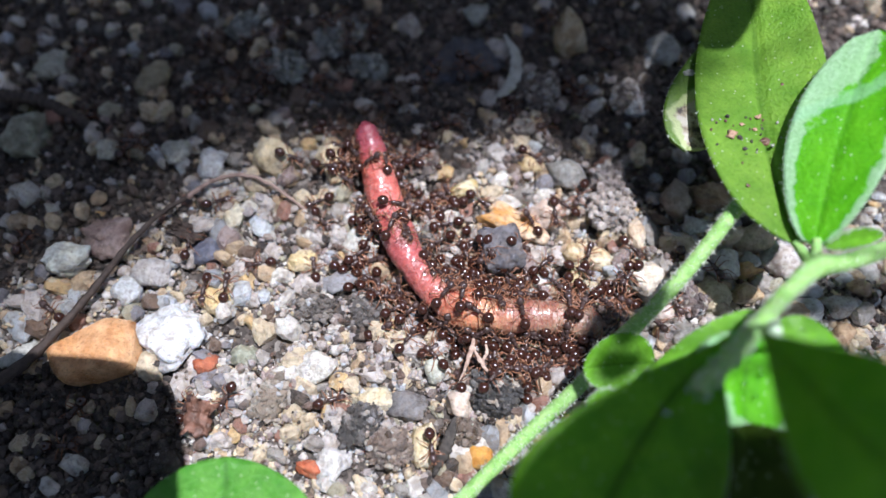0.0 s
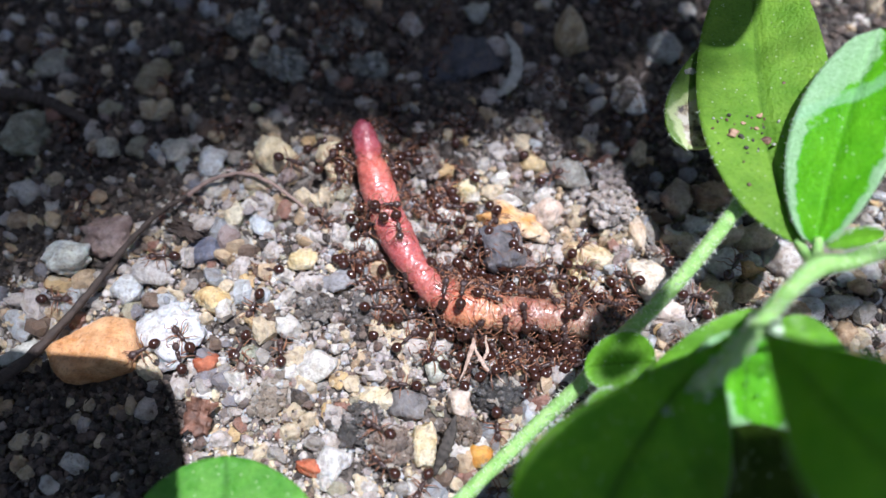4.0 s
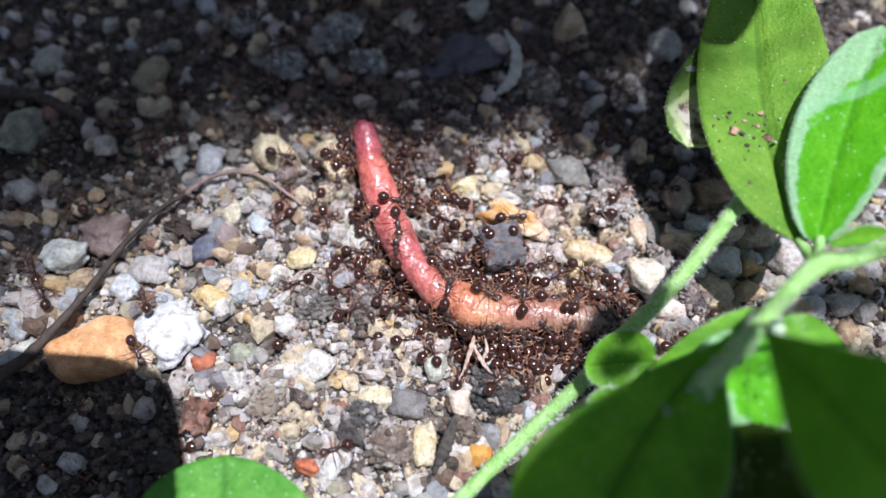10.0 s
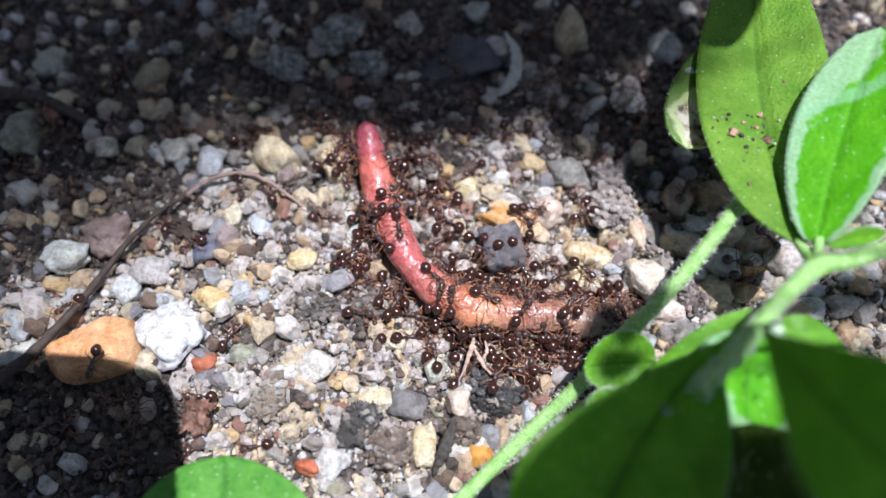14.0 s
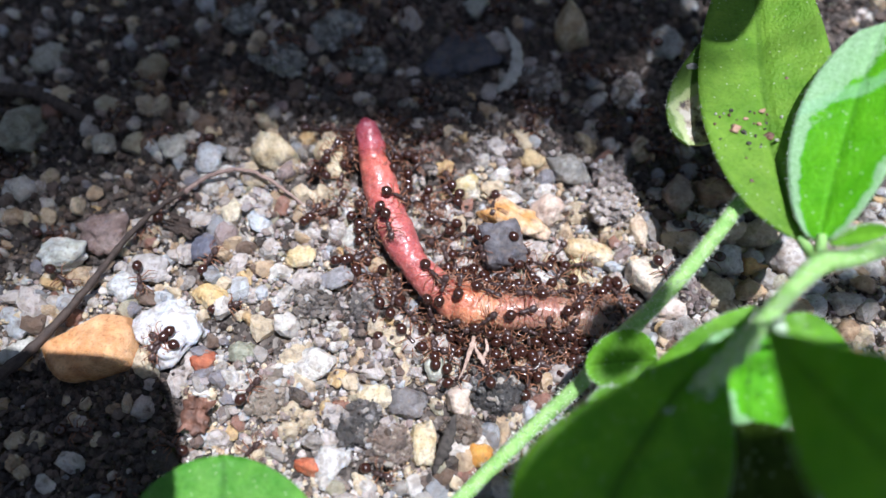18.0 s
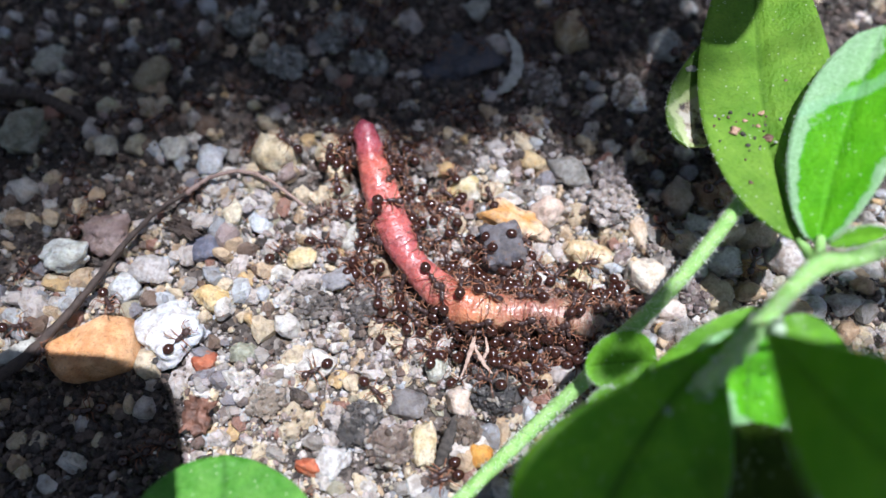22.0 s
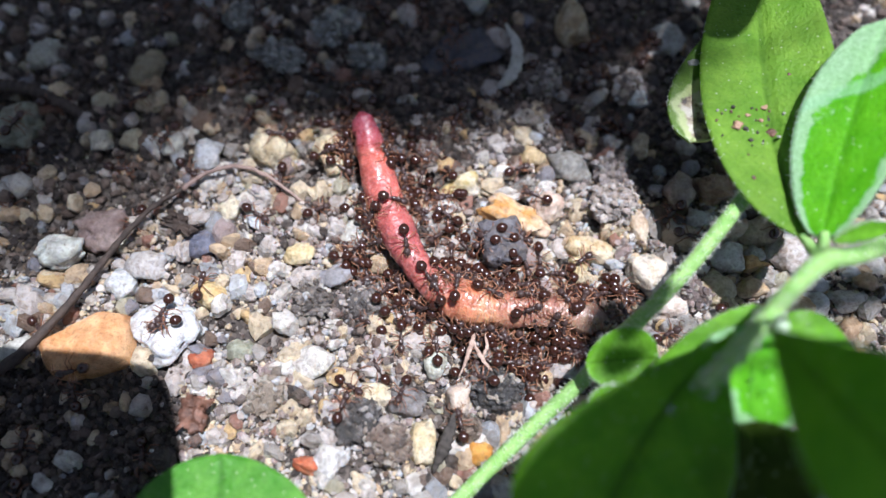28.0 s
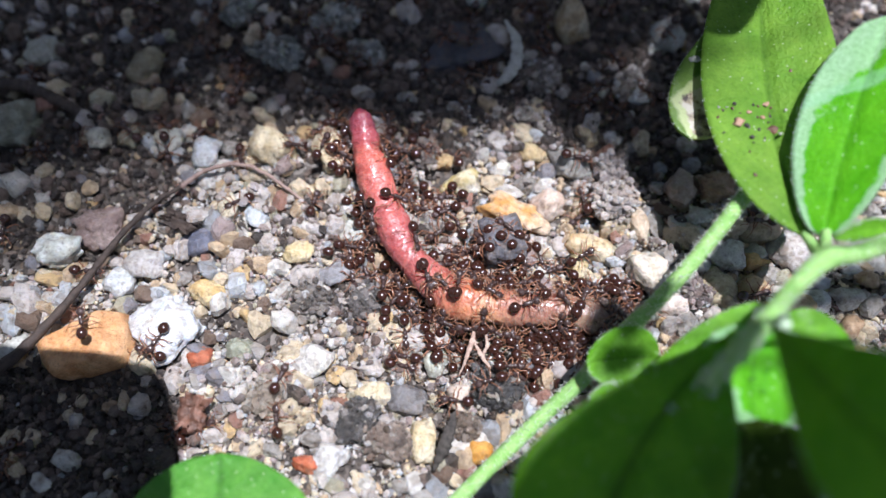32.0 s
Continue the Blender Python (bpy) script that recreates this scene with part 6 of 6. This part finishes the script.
        [(0, -8.35, 7.36, 21), (1, -8.39, 7.15, 21), (2, -8.46, 7.09, 21), (3, -8.35, 6.97, 21), (3.5, -8.36, 6.96, 21), (5.5, -8.49, 7, 21), (6, -8.43, 6.56, 21), (7, -8.37, 6.59, 21), (8, -8.21, 6.74, 21), (9, -7.84, 6.82, 21), (10, -7.98, 7.62, 21), (11, -8.05, 7.34, 21), (12, -7.91, 7.1, 21), (13, -8.19, 7.42, 21), (14, -8.08, 7.33, 21), (14.5, -8.09, 7.34, 21), (16.5, -8.42, 7.7, 21), (17, -8.22, 7.56, 21), (18, -8.1, 7.52, 21), (19, -8.33, 7.7, 21), (20, -8.3, 7.35, 21), (21, -8.8, 7.47, 21), (22, -8.51, 7.97, 21), (23, -8.52, 8.17, 21), (24, -8.53, 8, 21), (25, -8.54, 8.37, 21), (25.5, -8.52, 8.72, 21), (27.5, -8.57, 8.58, 21), (28, -8.68, 8.6, 21), (29, -8.44, 8.67, 21), (30, -8.43, 8.9, 21), (31, -8.34, 8.75, 21), (32, -8.38, 8.78, 21)],
        [(0, -10.84, 12.01, 7), (1, -10.89, 11.97, 7), (2, -10.89, 12, 7), (3, -10.86, 11.96, 7), (3.5, -11.51, 9.72, 7), (5.5, -11.48, 9.77, 7), (6, -11.53, 9.77, 7), (7, -11.54, 9.72, 7), (8, -11.24, 12.6, 7), (9, -11.16, 12.48, 7), (10, -11.1, 12.47, 7), (11, -10.92, 12.18, 7), (12, -10.88, 12.2, 7), (13, -10.71, 10.56, 7), (14, -10.06, 10.76, 7), (14.5, -10.01, 10.86, 7), (16.5, -9.91, 10.68, 7), (17, -9.87, 10.71, 7), (18, -9.89, 10.65, 7), (19, -9.79, 10.47, 7), (20, -9.78, 10.46, 7), (21, -9.98, 10.62, 7), (22, -9.83, 10.67, 7), (23, -9.82, 10.61, 7), (24, -9.76, 10.6, 7), (25, -9.83, 10.63, 7), (25.5, -9.87, 10.7, 7), (27.5, -9.92, 10.73, 7), (28, -9.87, 10.66, 7), (29, -9.85, 10.63, 7), (30, -9.83, 10.6, 7), (31, -9.74, 10.53, 7), (32, -9.7, 10.56, 7)],
        [(0, 0.87, 4.85, 121), (1, 0.82, 4.82, 121), (2, 0.82, 4.87, 121), (3, 0.83, 4.92, 121), (3.5, 0.82, 4.91, 121), (5.5, 0.84, 4.95, 121), (6, 0.83, 4.86, 121), (7, 0.81, 4.89, 121), (8, 0.8, 4.87, 121), (9, 0.84, 4.78, 121), (10, 0.87, 4.8, 121), (11, 0.87, 4.69, 121), (12, 1.14, 5.06, 121), (13, 1.2, 5.11, 121), (14, 1.17, 5.02, 121), (14.5, 1.16, 5.03, 121), (16.5, 1.09, 5.04, 121), (17, 1.03, 5.09, 121), (18, 0.87, 5.73, 121), (19, 0.72, 6, 121), (20, 0.72, 5.91, 121), (21, 0.99, 6.02, 120), (22, 1.14, 6.25, 120), (23, 0.91, 5.93, 121), (24, 1.02, 6.28, 120), (25, 1.17, 6.4, 120), (25.5, 1.04, 6.39, 120), (27.5, 1.03, 6.09, 121), (28, 0.97, 6.2, 121), (29, 1.04, 6.18, 120), (30, 1.2, 6.41, 120), (31, 0.97, 6.35, 120), (32, 1.23, 7.74, 120)],
        [(0, -2.74, 7.94, 162), (1, -2.79, 7.91, 162), (2, -2.89, 8.08, 162), (3, -2.88, 8.05, 162), (3.5, -2.89, 7.94, 162), (5.5, -3.47, 9.18, 162), (6, -3.5, 9.09, 162), (7, -3.43, 9.04, 162), (8, -3.51, 9.1, 162), (9, -3.3, 8.63, 162), (10, -2.87, 8.29, 162), (11, -2.71, 8.18, 162), (12, -2.74, 7.94, 162), (13, -2.76, 7.91, 162), (14, -2.8, 8.01, 162), (14.5, -2.81, 8.01, 162), (16.5, -2.81, 8.02, 162), (17, -2.87, 7.97, 162), (18, -3.01, 7.92, 162), (19, -3, 7.84, 162), (20, -3, 7.84, 162), (21, -3.37, 7.79, 162), (22, -3.15, 7.93, 162), (23, -3.22, 7.78, 162), (24, -3.02, 7.52, 162), (25, -3.1, 7.55, 162), (25.5, -2.99, 7.54, 162), (27.5, -3.07, 7.49, 162), (28, -3.05, 7.6, 162), (29, -3.04, 7.41, 162), (30, -3.1, 7.55, 162), (31, -2.95, 7.92, 162), (32, -2.93, 7.86, 162)],
        [(0, -6.38, -1.19, 16), (1, -6.34, -1.22, 16), (2, -6.34, -1.19, 16), (3, -6.31, -1.21, 16), (3.5, -6.33, -1.22, 16), (5.5, -6.39, -1.02, 16), (6, -6.42, -1.03, 16), (7, -6.44, -1, 16), (8, -6.41, -1.09, 16), (9, -6.36, -1.16, 16), (10, -6.32, -1.13, 16), (11, -6.33, -0.99, 16), (12, -6.32, 0.09, 16), (13, -6.35, 0.04, 16), (14, -6.56, 0.52, 16), (14.5, -6.42, 0.52, 16), (16.5, -6.33, 0.36, 16), (17, -6.29, 0.42, 16), (18, -6.28, 0.42, 16), (19, -6.26, 0.43, 16), (20, -6.33, 0.35, 16), (21, -6.27, 0.26, 16), (22, -6.27, 0.39, 16), (23, -6.34, 0.34, 16), (24, -6.3, 0.36, 16), (25, -6.28, 0.31, 16), (25.5, -6.25, 0.4, 16), (27.5, -6, -0.19, 16), (28, -5.96, -0.16, 16), (29, -5.96, -0.08, 16), (30, -5.93, -0.17, 16), (31, -5.86, -0.15, 16), (32, -5.84, -0.19, 16)],
        [(0, -0.1, 0.74, -150), (1, -0.14, 0.79, -150), (2, -0.07, 0.75, -150), (3, -0.13, 0.73, -150), (3.5, -0.06, 0.71, -150), (5.5, -0.12, 0.76, -150), (6, -0.14, 0.82, -150), (7, -0, 0.69, -150), (8, -0.23, 0.67, -150), (9, -0.19, 0.59, -150), (10, -0.17, 0.46, -150), (11, -0.17, 0.44, -150), (12, -0.2, 0.55, -150), (13, -0.14, 0.59, -150), (14, -0.17, 0.5, -150), (14.5, -0.18, 0.59, -150), (16.5, -0.17, 0.51, -150), (17, -0.16, 0.65, -150), (18, -0.17, 0.71, -150), (19, -0.16, 0.73, -150), (20, -0.16, 0.65, -150), (21, -0.21, 0.49, -150), (22, -0.21, 0.62, -150), (23, -0.21, 0.65, -150), (24, -0.18, 0.67, -150), (25, -0.18, 0.62, -150), (25.5, -0.16, 0.7, -150), (27.5, -0.17, 0.59, -150), (28, -0.15, 0.62, -150), (29, -0.15, 0.7, -150), (30, -0.14, 0.68, -150), (31, -0.14, 0.7, -150), (32, -0.13, 0.66, -150)],
        [(0, 8.31, -3.87, -78), (1, 8.2, -3.74, -78), (2, 8.34, -3.77, -78), (3, 8.27, -3.95, -78), (3.5, 8.26, -3.96, -78), (5.5, 8.26, -4.07, -78), (6, 8.26, -4.1, -78), (7, 8.24, -4.15, -78), (8, 8.3, -4.15, -78), (9, 8.24, -4.21, -77), (10, 8.33, -4.18, -78), (11, 8.33, -4.13, -78), (12, 8.43, -4.17, -78), (13, 8.36, -4.3, -78), (14, 8.33, -4.38, -78), (14.5, 8.33, -4.46, -77), (16.5, 8.33, -4.53, -77), (17, 8.32, -4.62, -77), (18, 8.27, -4.61, -77), (19, 8.27, -4.66, -77), (20, 8.27, -4.74, -77), (21, 8.11, -4.85, -77), (22, 8.12, -4.72, -77), (23, 8.11, -4.77, -77), (24, 8.11, -4.9, -77), (25, 8.1, -5, -77), (25.5, 8.1, -5, -77), (27.5, 8.07, -5.09, -77), (28, 8.08, -5.05, -77), (29, 8.07, -4.98, -77), (30, 8.07, -4.99, -77), (31, 8.06, -4.97, -77), (32, 8.06, -5.01, -77)],
        [(0, 11.59, -4.13, -86), (1, 11.55, -4.07, -86), (2, 11.25, -4.02, -86), (3, 11.39, -4.2, -86), (3.5, 11.09, -4.14, -86), (5.5, 11.11, -4.09, -86), (6, 11.1, -4.2, -86), (7, 11.09, -4.17, -86), (8, 11.06, -4.25, -86), (9, 11.07, -4.31, -86), (10, 11.07, -4.44, -86), (11, 11.08, -4.45, -86), (12, 11.1, -4.35, -86), (13, 11.11, -4.4, -86), (14, 11.09, -4.48, -86), (14.5, 11.09, -4.4, -86), (16.5, 11.1, -4.47, -86), (17, 11.08, -4.33, -86), (18, 11.03, -4.26, -86), (19, 11.03, -4.23, -86), (20, 11.03, -4.31, -86), (21, 11.03, -4.49, -86), (22, 11.03, -4.36, -86), (23, 11.03, -4.33, -86), (24, 11.03, -4.3, -86), (25, 11.01, -4.34, -86), (25.5, 11.02, -4.26, -86), (27.5, 10.99, -4.35, -86), (28, 10.99, -4.31, -86), (29, 10.97, -4.24, -86), (30, 10.97, -4.25, -86), (31, 10.96, -4.23, -86), (32, 10.96, -4.27, -86)],
        [(0, -14.19, 8.5, -10), (1, -14.38, 8.46, -10), (2, -14.3, 8.57, -10), (3, -14.26, 8.36, -10), (3.5, -14.26, 8.18, -10), (5.5, -13.87, 7.59, -10), (6, -13.51, 7.43, -10), (7, -13.83, 7.37, -10), (8, -14.15, 7.69, -10), (9, -14.78, 7.77, -10), (10, -14.67, 8.22, -10), (11, -14.93, 9.43, -10), (12, -15.35, 8.91, -10), (13, -15.4, 8.88, -10), (14, -17.1, 12.18, -10), (14.5, -17.13, 12.27, -10), (16.5, -18.42, 14.75, -10), (17, -18.36, 14.86, -10), (18, -18.25, 14.87, -10), (19, -19.44, 16.43, -10), (20, -19.41, 16.33, -10), (21, -19.57, 16.26, -10), (22, -19.61, 16.41, -10), (23, -16.06, 18.43, -10), (24, -15.98, 18.39, -10), (25, -15.95, 18.3, -10), (25.5, -15.9, 18.38, -10), (27.5, -13.36, 20.46, -10), (28, -13.31, 20.46, -10), (29, -13.28, 20.51, -10), (30, -13.25, 20.47, -10), (31, -8.91, 18.91, -10), (32, -8.85, 18.81, -10)],
        [(0, -10.6, 12.6, -15), (1, -10.73, 12.65, -15), (2, -10.8, 12.67, -15), (3, -10.78, 12.64, -15), (3.5, -10.79, 12.71, -15), (5.5, -10.85, 12.75, -15), (6, -10.97, 12.67, -15), (7, -11.47, 12.71, -15), (8, -11.61, 12.58, -15), (9, -11.61, 12.46, -15), (10, -11.46, 12.36, -15), (11, -11.47, 12.43, -15), (12, -11.17, 12.27, -15), (13, -11.13, 12.34, -15), (14, -11.36, 12.45, -15), (14.5, -11.69, 12.37, -15), (16.5, -12.05, 11.36, -15), (17, -12, 11.47, -15), (18, -11.94, 11.5, -15), (19, -13.1, 13.34, -15), (20, -13.08, 13.24, -15), (21, -13.2, 13.14, -15), (22, -13.22, 13.29, -15), (23, -14.47, 15.89, -15), (24, -14.39, 15.87, -15), (25, -14.37, 15.79, -15), (25.5, -14.33, 15.87, -15), (27.5, -11.19, 17.28, -15), (28, -11.15, 17.29, -15), (29, -11.12, 17.35, -15), (30, -11.1, 17.31, -15), (31, -6.86, 17.67, -15), (32, -6.81, 17.57, -15)],
        [(0, 2.94, -2.21, -106), (1, 2.67, -2.23, -106), (2, 2.81, -2.43, -106), (3, 2.82, -2.53, -106), (3.5, 2.81, -2.54, -106), (5.5, 2.83, -2.5, -106), (6, 2.81, -2.52, -106), (7, 2.8, -2.57, -106), (8, 2.8, -2.49, -106), (9, 2.83, -2.57, -106), (10, 2.85, -2.54, -106), (11, 3.33, -3.97, -106), (12, 3.37, -3.94, -106), (13, 3.36, -3.99, -106), (14, 3.33, -4.08, -106), (14.5, 3.33, -3.99, -106), (16.5, 3.34, -4.07, -106), (17, 3.34, -4, -106), (18, 3.16, -4.08, -106), (19, 2.95, -4.05, -106), (20, 3.32, -4.13, -106), (21, 3.21, -4, -106), (22, 3.14, -4.26, -106), (23, 3.07, -4.15, -106), (24, 3.15, -4.2, -106), (25, 3.15, -4.16, -106), (25.5, 3.24, -4.16, -106), (27.5, 2.73, -3.86, -106), (28, 2.67, -3.67, -106), (29, 2.59, -3.68, -106), (30, 2.67, -3.61, -106), (31, 2.81, -3.67, -106), (32, 2.68, -3.55, -106)],
        [(0, 1.54, -5.68, 82), (1, 1.5, -5.7, 82), (2, 1.5, -5.49, 82), (3, 1.52, -5.51, 82), (3.5, 1.5, -5.6, 82), (5.5, 1.52, -5.56, 82), (6, 0.16, -7.02, 82), (7, 0.14, -7.06, 82), (8, 0.16, -6.98, 82), (9, 0.19, -7.03, 82), (10, 0.21, -6.99, 82), (11, 0.21, -6.87, 82), (12, 0.89, -5.79, 82), (13, 0.88, -5.85, 82), (14, 0.85, -5.93, 82), (14.5, 0.85, -5.86, 82), (16.5, 1.32, -5.5, 82), (17, 1.48, -5.43, 82), (18, 1.31, -5.19, 82), (19, 1.46, -5.1, 82), (20, 0.9, -5.02, 82), (21, 1.28, -4.77, 82), (22, 1.36, -5.09, 82), (23, 0.37, -5.2, 82), (24, 1.08, -6.05, 82), (25, 1.16, -6.37, 82), (25.5, 0.96, -5.99, 82), (27.5, 1.09, -5.42, 82), (28, 1.12, -5.38, 82), (29, 1.11, -5.23, 82), (30, 1.12, -5.24, 82), (31, 1.19, -5.22, 82), (32, 1.26, -5.32, 82)],
        [(0, -3.3, 4.93, 135), (1, -3.35, 4.9, 135), (2, -3.35, 5.13, 135), (3, -3.33, 5.1, 135), (3.5, -3.34, 5, 135), (5.5, -3.32, 5.04, 135), (6, -3.86, 6.26, 135), (7, -3.88, 6.21, 135), (8, -3.88, 6.27, 135), (9, -3.83, 6.18, 135), (10, -3.79, 6.19, 135), (11, -3.79, 6.34, 135), (12, -3.54, 5.81, 135), (13, -3.56, 5.77, 135), (14, -3.6, 5.69, 135), (14.5, -3.61, 5.78, 135), (16.5, -3.81, 5.78, 135), (17, -3.78, 5.91, 135), (18, -3.78, 5.96, 135), (19, -3.77, 5.97, 135), (20, -3.56, 5.61, 135), (21, -3.62, 5.47, 135), (22, -3.63, 5.61, 135), (23, -3.32, 5.38, 135), (24, -3.29, 5.39, 135), (25, -3.28, 5.33, 135), (25.5, -3.44, 5.2, 135), (27.5, -3.43, 5.08, 135), (28, -3.56, 5.02, 135), (29, -3.48, 5.17, 135), (30, -3.69, 5.06, 135), (31, -3.54, 5.25, 135), (32, -3.36, 5.04, 135)],
]
for rows in TRACKS:
    TRACKED.append((next_ant(stand(rows[0][1], rows[0][2], rows[0][3]), "dark brown ant gripping the worm's back"), rows))

# ---- loose pebbles of the ground ----
prng = np.random.default_rng(9)
PEB = [mesh("pebble", cut_stone(2, 8, 40, 0.22, prng) * prng.uniform(0.6, 1.2, 3), ICO[2][1], False) for _ in range(24)]
for me in PEB:
    me.materials.append(pebble_mat)
placed = 0
while placed < 300:
    x, y = prng.uniform(-40, 36), prng.uniform(-21, 20)
    if not clear(x, y, 0.9) or ((beyond(x, y) > 0.5 or (x < -21 and y < -10.5)) and prng.random() < 0.6) or min((x - q[0]) ** 2 + (y - q[1]) ** 2 for q in worm_line[::12]) < 4:
        continue
    s = prng.uniform(0.6, 1.35)
    ob = new("pebble", PEB[placed % 24])
    ob.parent = ground
    ob.matrix_basis = pose(x * MM, y * MM, (ground_h(x, y) + s * 0.1) * MM, prng.uniform(-60, 60), prng.uniform(-60, 60), prng.uniform(0, 360)) @ Matrix.Scale(s, 4)
    placed += 1


# ---- what moves ----
def motions():
    r = np.random.default_rng(55)
    # the worm flexes, most at its free front end
    for k, ob in enumerate(worm_pieces):
        loc = ob.location.copy()
        amp = 0.22 * max(0.0, 1 - k / 7.0) + 0.03
        rows, t = [], 0.0
        while t < 32.01:
            dx = amp * (math.sin(t * 1.1 + k * 0.35) + 0.5 * math.sin(t * 2.7 + k * 0.3))
            dy = amp * 0.6 * math.sin(t * 1.6 + 1 + k * 0.35)
            rows.append((t, Matrix.Translation(loc + Vector((dx, dy, 0)) * MM)))
            t += 0.8
        walk(ob, rows)
    # the unseen bough drifts off to the side, and more of the gravel comes into the sun
    for ob in swaying:
        walk(ob, [(t, Matrix.Translation((x * MM, y * MM, 0))) for t, x, y in ((0.0, 2.2, -1.8), (4.0, 1.5, -1.2), (8.0, 0.8, -0.6), (13.0, 0.0, 0.0), (20.0, -0.7, 0.5), (26.0, -0.9, 0.8), (32.0, -1.1, 0.9))])
    for ob, x, y, hd in SITTERS:
        rows, t = [], 0.0
        a, b, c = x, y, hd
        while t < 32:
            rows.append((t, stand(a, b, c)))
            t += r.uniform(0.7, 1.8)
            a, b, c = x + r.normal() * 0.22, y + r.normal() * 0.22, c + float(np.clip(r.normal() * 14, -40, 40))
        rows.append((32.0, stand(a, b, c)))
        walk(ob, rows)
    for ob, rows in TRACKED:
        walk(ob, [(t, stand(x, y, h)) for t, x, y, h in rows])
    for n, (ob, x, y, hd) in enumerate(WALKERS):
        rows, t, pace, turn = [], 0.0, r.uniform(2.0, 7.0), 0.0
        while t < 31.9:
            rows.append((t, stand(x, y, hd)))
            if r.random() < 0.12:
                pace = r.choice([0.3, 2.0, 4.0, 6.5])
            turn = 0.6 * turn + r.normal() * 16
            mid = math.degrees(math.atan2(4 - y, -6 - x))
            if x < -40 or x > 27 or y < -19 or y > 26 or (n > 73 and y < 11):
                turn = max(-45, min(45, ((90 if n > 73 and y < 11 else mid) - hd + 180) % 360 - 180))
            hd += max(-50, min(50, turn))
            x, y = x + math.cos(radians(hd)) * pace * 0.4, y + math.sin(radians(hd)) * pace * 0.4
            t += 0.4
        rows.append((32.0, stand(x, y, hd)))
        walk(ob, rows)
    # walking legs swing in threes; ants of one build share the gait
    gait = {}
    for n, (ob, *_) in enumerate(WALKERS):
        legs = [c for c in ob.children if c.name.startswith("leg")]
        for i, leg in enumerate(sorted(legs, key=lambda q: (q.location.y, q.location.x))):
            key = (leg.data.name, n % 2)
            if key not in gait:
                loc, phase = leg.location.copy(), (i + n) % 2
                walk(leg, [(t * 0.2, Matrix.Translation(loc) @ pose(0, 0, 0, 0, 0, (16 if (s + phase) % 2 else -16))) for s, t in enumerate(range(0, 161))])
                gait[key] = (leg.animation_data.action, leg.animation_data.action_slot)
            else:
                leg.rotation_mode = "QUATERNION"
                leg.animation_data_create()
                leg.animation_data.action, leg.animation_data.action_slot = gait[key]


motions()
